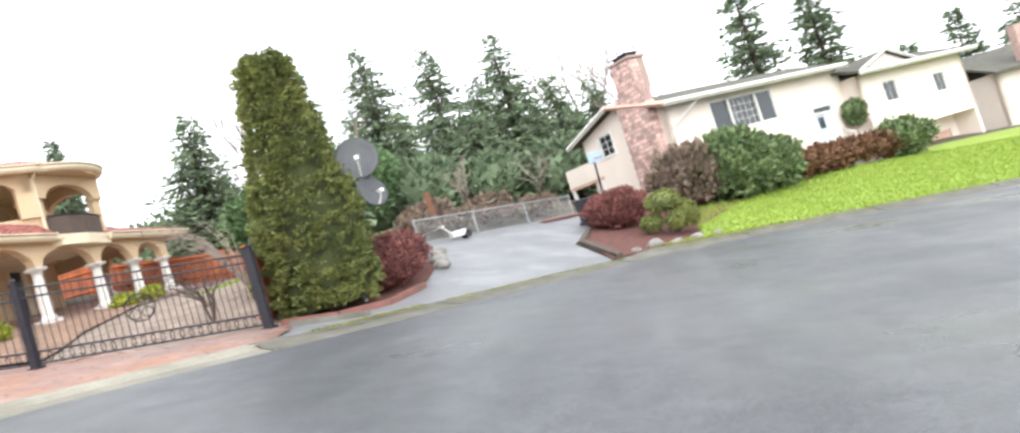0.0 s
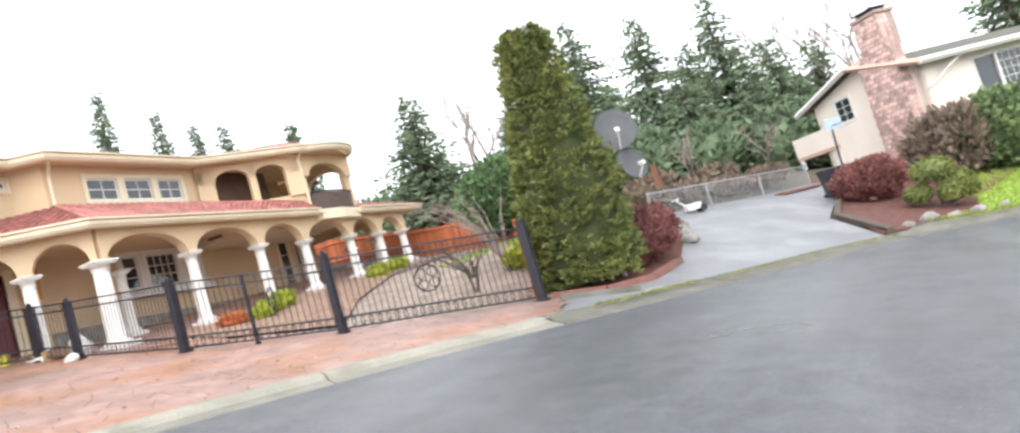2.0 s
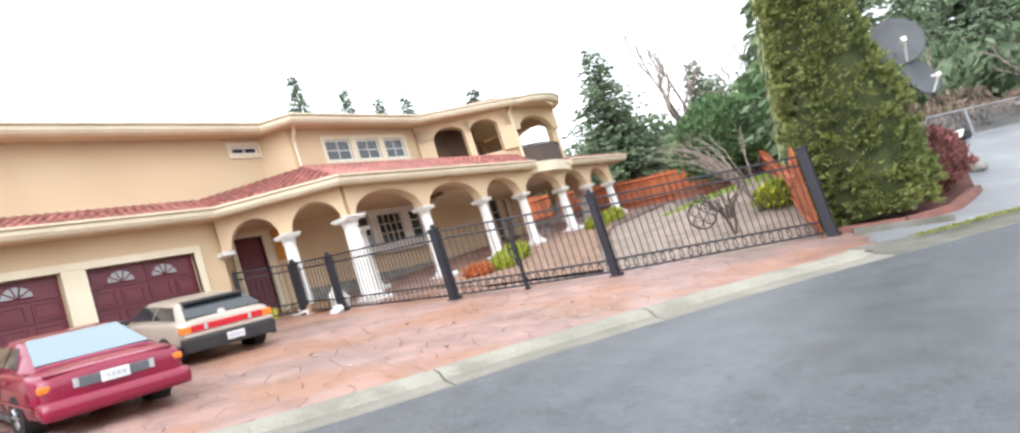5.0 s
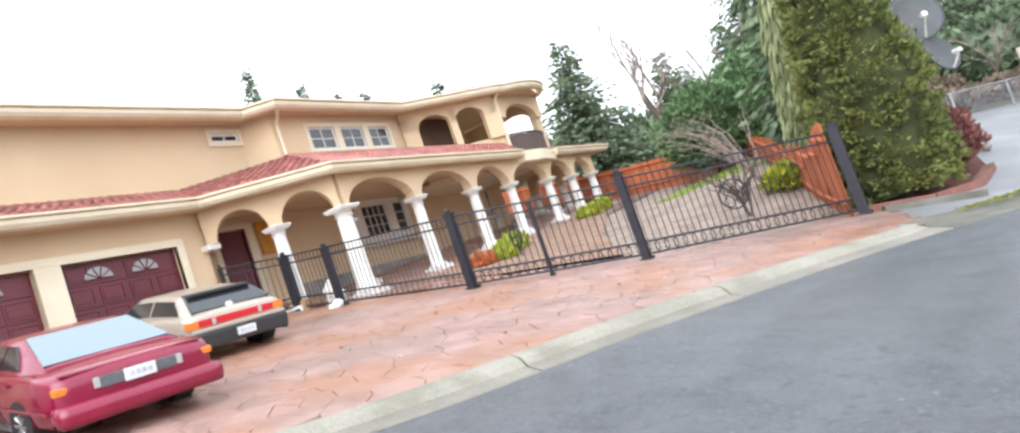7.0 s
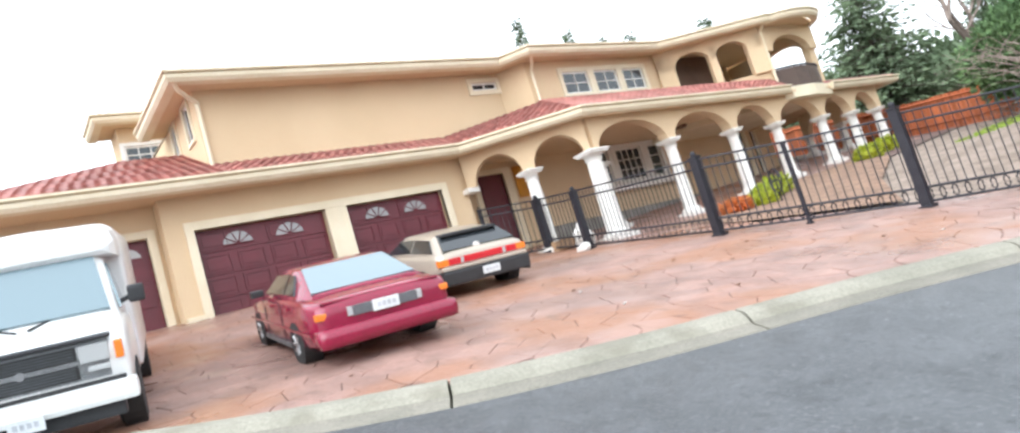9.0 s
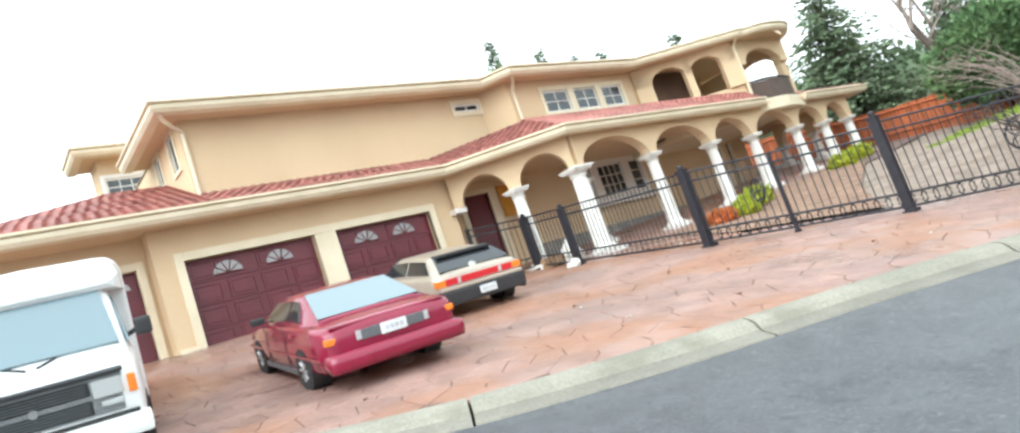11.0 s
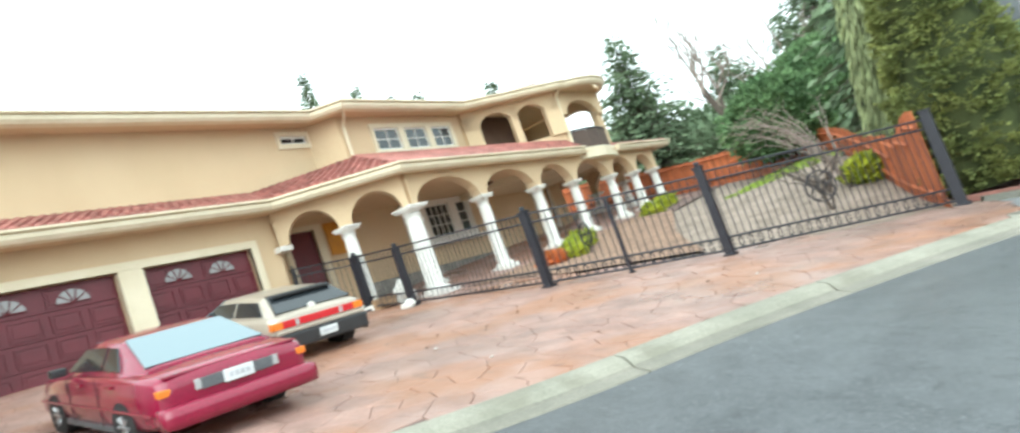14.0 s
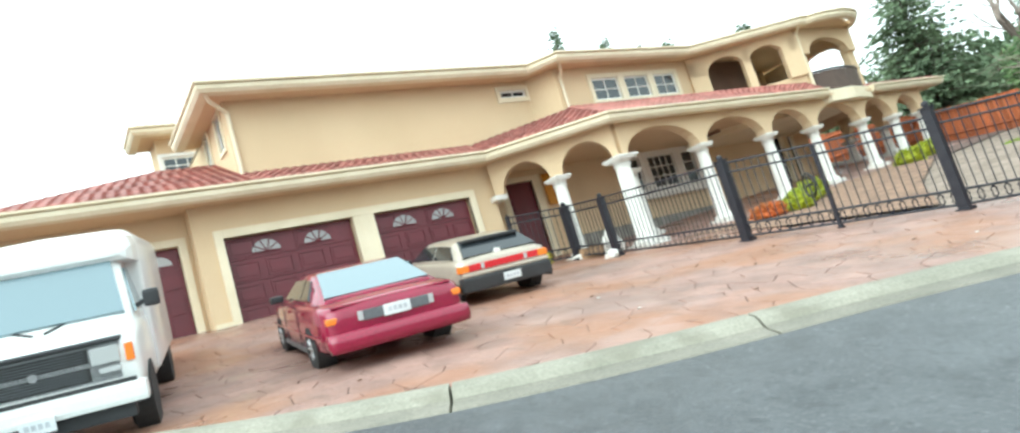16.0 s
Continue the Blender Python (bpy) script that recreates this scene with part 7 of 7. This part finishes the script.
for i, (x, y) in enumerate([(-16.75, 9.72)]):
    st = thing("post_footing", pose(x, y, g(x, y) + 0.08), "white-painted stone at the foot of a fence post", "stone")
    bm = BM(); hedge_ball(bm, (0, 0, 0.06), (0.2, 0.14, 0.12), 5, 2, 0.5); part("stone", bm, M_WHITE, st)


def scroll_ornament(x, y, r, label):
    """Round wrought-iron garden ornament of rings and scrolls on a stake."""
    root = thing("iron_ornament", pose(x, y, g(x, y) + 0.05, 0, 0, -30), label, "garden ornament")
    def ringm(cx, cz, rr, th, a0=0, a1=6.283):
        bm = BM(); N = 18
        for i in range(N):
            u, v = a0 + (a1 - a0) * i / N, a0 + (a1 - a0) * (i + 1) / N
            cyl(bm, (cx + rr * math.cos(u), 0, cz + rr * math.sin(u)), (cx + rr * math.cos(v), 0, cz + rr * math.sin(v)), th, n=5, caps=False)
        return bm
    c = r + 0.25
    part("outer_ring", ringm(0, c, r, 0.02), M_IRON, root)
    for k in range(4):
        a = math.pi / 4 + k * math.pi / 2
        part("scroll", ringm(math.cos(a) * r * 0.5, c + math.sin(a) * r * 0.5, r * 0.4, 0.014), M_IRON, root)
    bm = BM(); cyl(bm, (0, 0, 0), (0, 0, 0.27), 0.02, n=6); part("stake", bm, M_IRON, root)


scroll_ornament(-14.2, 13.6, 0.28, "small round iron scroll ornament by the arcade")

# ---- scraps lying on the forecourt and in the gutter ----
random.seed(61)
M_PAPER = mat("paper", (0.78, 0.77, 0.74), (0.66, 0.65, 0.62), rough=0.8)
M_DEADLEAF = mat("dead_leaf", (0.20, 0.10, 0.05), (0.11, 0.06, 0.035), rough=0.9)
for k in range(14):
    x, y = random.uniform(-13.0, -8.2), random.uniform(-0.5, 8.5)
    d = kerb_dist(x, y)
    if d < KW + 0.1 and not 0.02 < d < 0.12:
        continue
    paper = k % 5 == 0
    r = random.uniform(0.025, 0.045)
    bm = BM()
    n = 6
    ring = [bm.verts.new((math.cos(6.283 * i / n) * r * random.uniform(0.5, 1.2), math.sin(6.283 * i / n) * r * 0.6, 0.004 + 0.012 * (i % 2))) for i in range(n)]
    top = bm.verts.new((0, 0, 0.016)); low = bm.verts.new((0, 0, 0.002))
    for i in range(n):
        bm.faces.new((ring[i], ring[(i + 1) % n], top)); bm.faces.new((ring[(i + 1) % n], ring[i], low))
    ob = part("paper_scrap" if paper else "dead_leaf", bm, M_PAPER if paper else M_DEADLEAF)
    ob.matrix_world = Matrix.Translation((x, y, g(x, y) + (0.088 if d > KW else 0.006))) @ Matrix.Rotation(random.uniform(0, 6.28), 4, 'Z')
    tagged(ob, "small white paper scrap on the paving" if paper else "small brown fallen leaf on the damp paving", "litter", "scraps on the forecourt")

# ---- flagstone pattern of the forecourt ----
def clip_cell(cell, nx, ny, c):
    """The part of a plan polygon where nx * x + ny * y <= c."""
    out = []
    for (ax, ay), (bx, by) in zip(cell, cell[1:] + cell[:1]):
        da, db = nx * ax + ny * ay - c, nx * bx + ny * by - c
        if da <= 0:
            out.append((ax, ay))
        if da * db < 0:
            k = da / (da - db)
            out.append((ax + (bx - ax) * k, ay + (by - ay) * k))
    return out


def inside(x, y, poly):
    hit = False
    for (ax, ay), (bx, by) in zip(poly, poly[1:] + poly[:1]):
        if (ay > y) != (by > y) and x < (bx - ax) * (y - ay) / (by - ay) + ax:
            hit = not hit
    return hit


def flagstones():
    random.seed(33)
    step = 0.44
    seeds = {}
    for j in range(-12, 78):
        for i in range(-2, 40):
            seeds[i, j] = (-21.0 + step * (i + 0.5 * (j % 2)) + random.uniform(-0.18, 0.18), -4.0 + step * 0.9 * j + random.uniform(-0.17, 0.17))
    cells = []
    for (i, j), (x, y) in seeds.items():
        if not inside(x, y, PAVED) or x < -20.3 or y > 26 or (y > 12.8 and x > -16.2):
            continue
        cell = [(x - 0.7, y - 0.7), (x + 0.7, y - 0.7), (x + 0.7, y + 0.7), (x - 0.7, y + 0.7)]
        for dj in (-2, -1, 0, 1, 2):
            for di in (-2, -1, 0, 1, 2):
                q = seeds.get((i + di, j + dj))
                if q is None or (di == 0 and dj == 0):
                    continue
                nx, ny = q[0] - x, q[1] - y
                L = math.hypot(nx, ny)
                cell = clip_cell(cell, nx / L, ny / L, (nx * (x + q[0]) + ny * (y + q[1])) / 2 / L - 0.0045)
        d = kerb_dist(x, y)
        if d < KW + 0.7:
            e = 0.05
            gx, gy = (kerb_dist(x + e, y) - d) / e, (kerb_dist(x, y + e) - d) / e
            cell = clip_cell(cell, -gx, -gy, -(gx * x + gy * y) + d - KW + 0.005)
        if len(cell) > 2:
            cells.append((d, x, y, cell))
    cells.sort(key=lambda c: c[0] + 0.15 * abs(c[2] - 4.5))
    rest_v, rest_f = [], []
    for k, (d, x, y, cell) in enumerate(cells):
        lift = 0.082 + random.uniform(0, 0.005)
        vs, fs = [], []
        n = len(cell)
        for shrink, h in ((1.0, 0.066), (0.993, lift - 0.004), (0.96, lift)):
            vs += [(x + (a - x) * shrink, y + (b - y) * shrink, g(a, b) + h) for a, b in cell]
        for r in (0, n):
            fs += [(r + i, r + (i + 1) % n, r + n + (i + 1) % n, r + n + i) for i in range(n)]
        fs.append(tuple(range(2 * n, 3 * n)))
        if k < 300:
            raw("flagstone", vs, fs, M_PAVER, FORECOURT)
        else:
            b = len(rest_v)
            rest_v += vs
            rest_f += [tuple(v + b for v in f) for f in fs]
    raw("flagstones", rest_v, rest_f, M_PAVER, FORECOURT)["kind"] = "stuff"


flagstones()
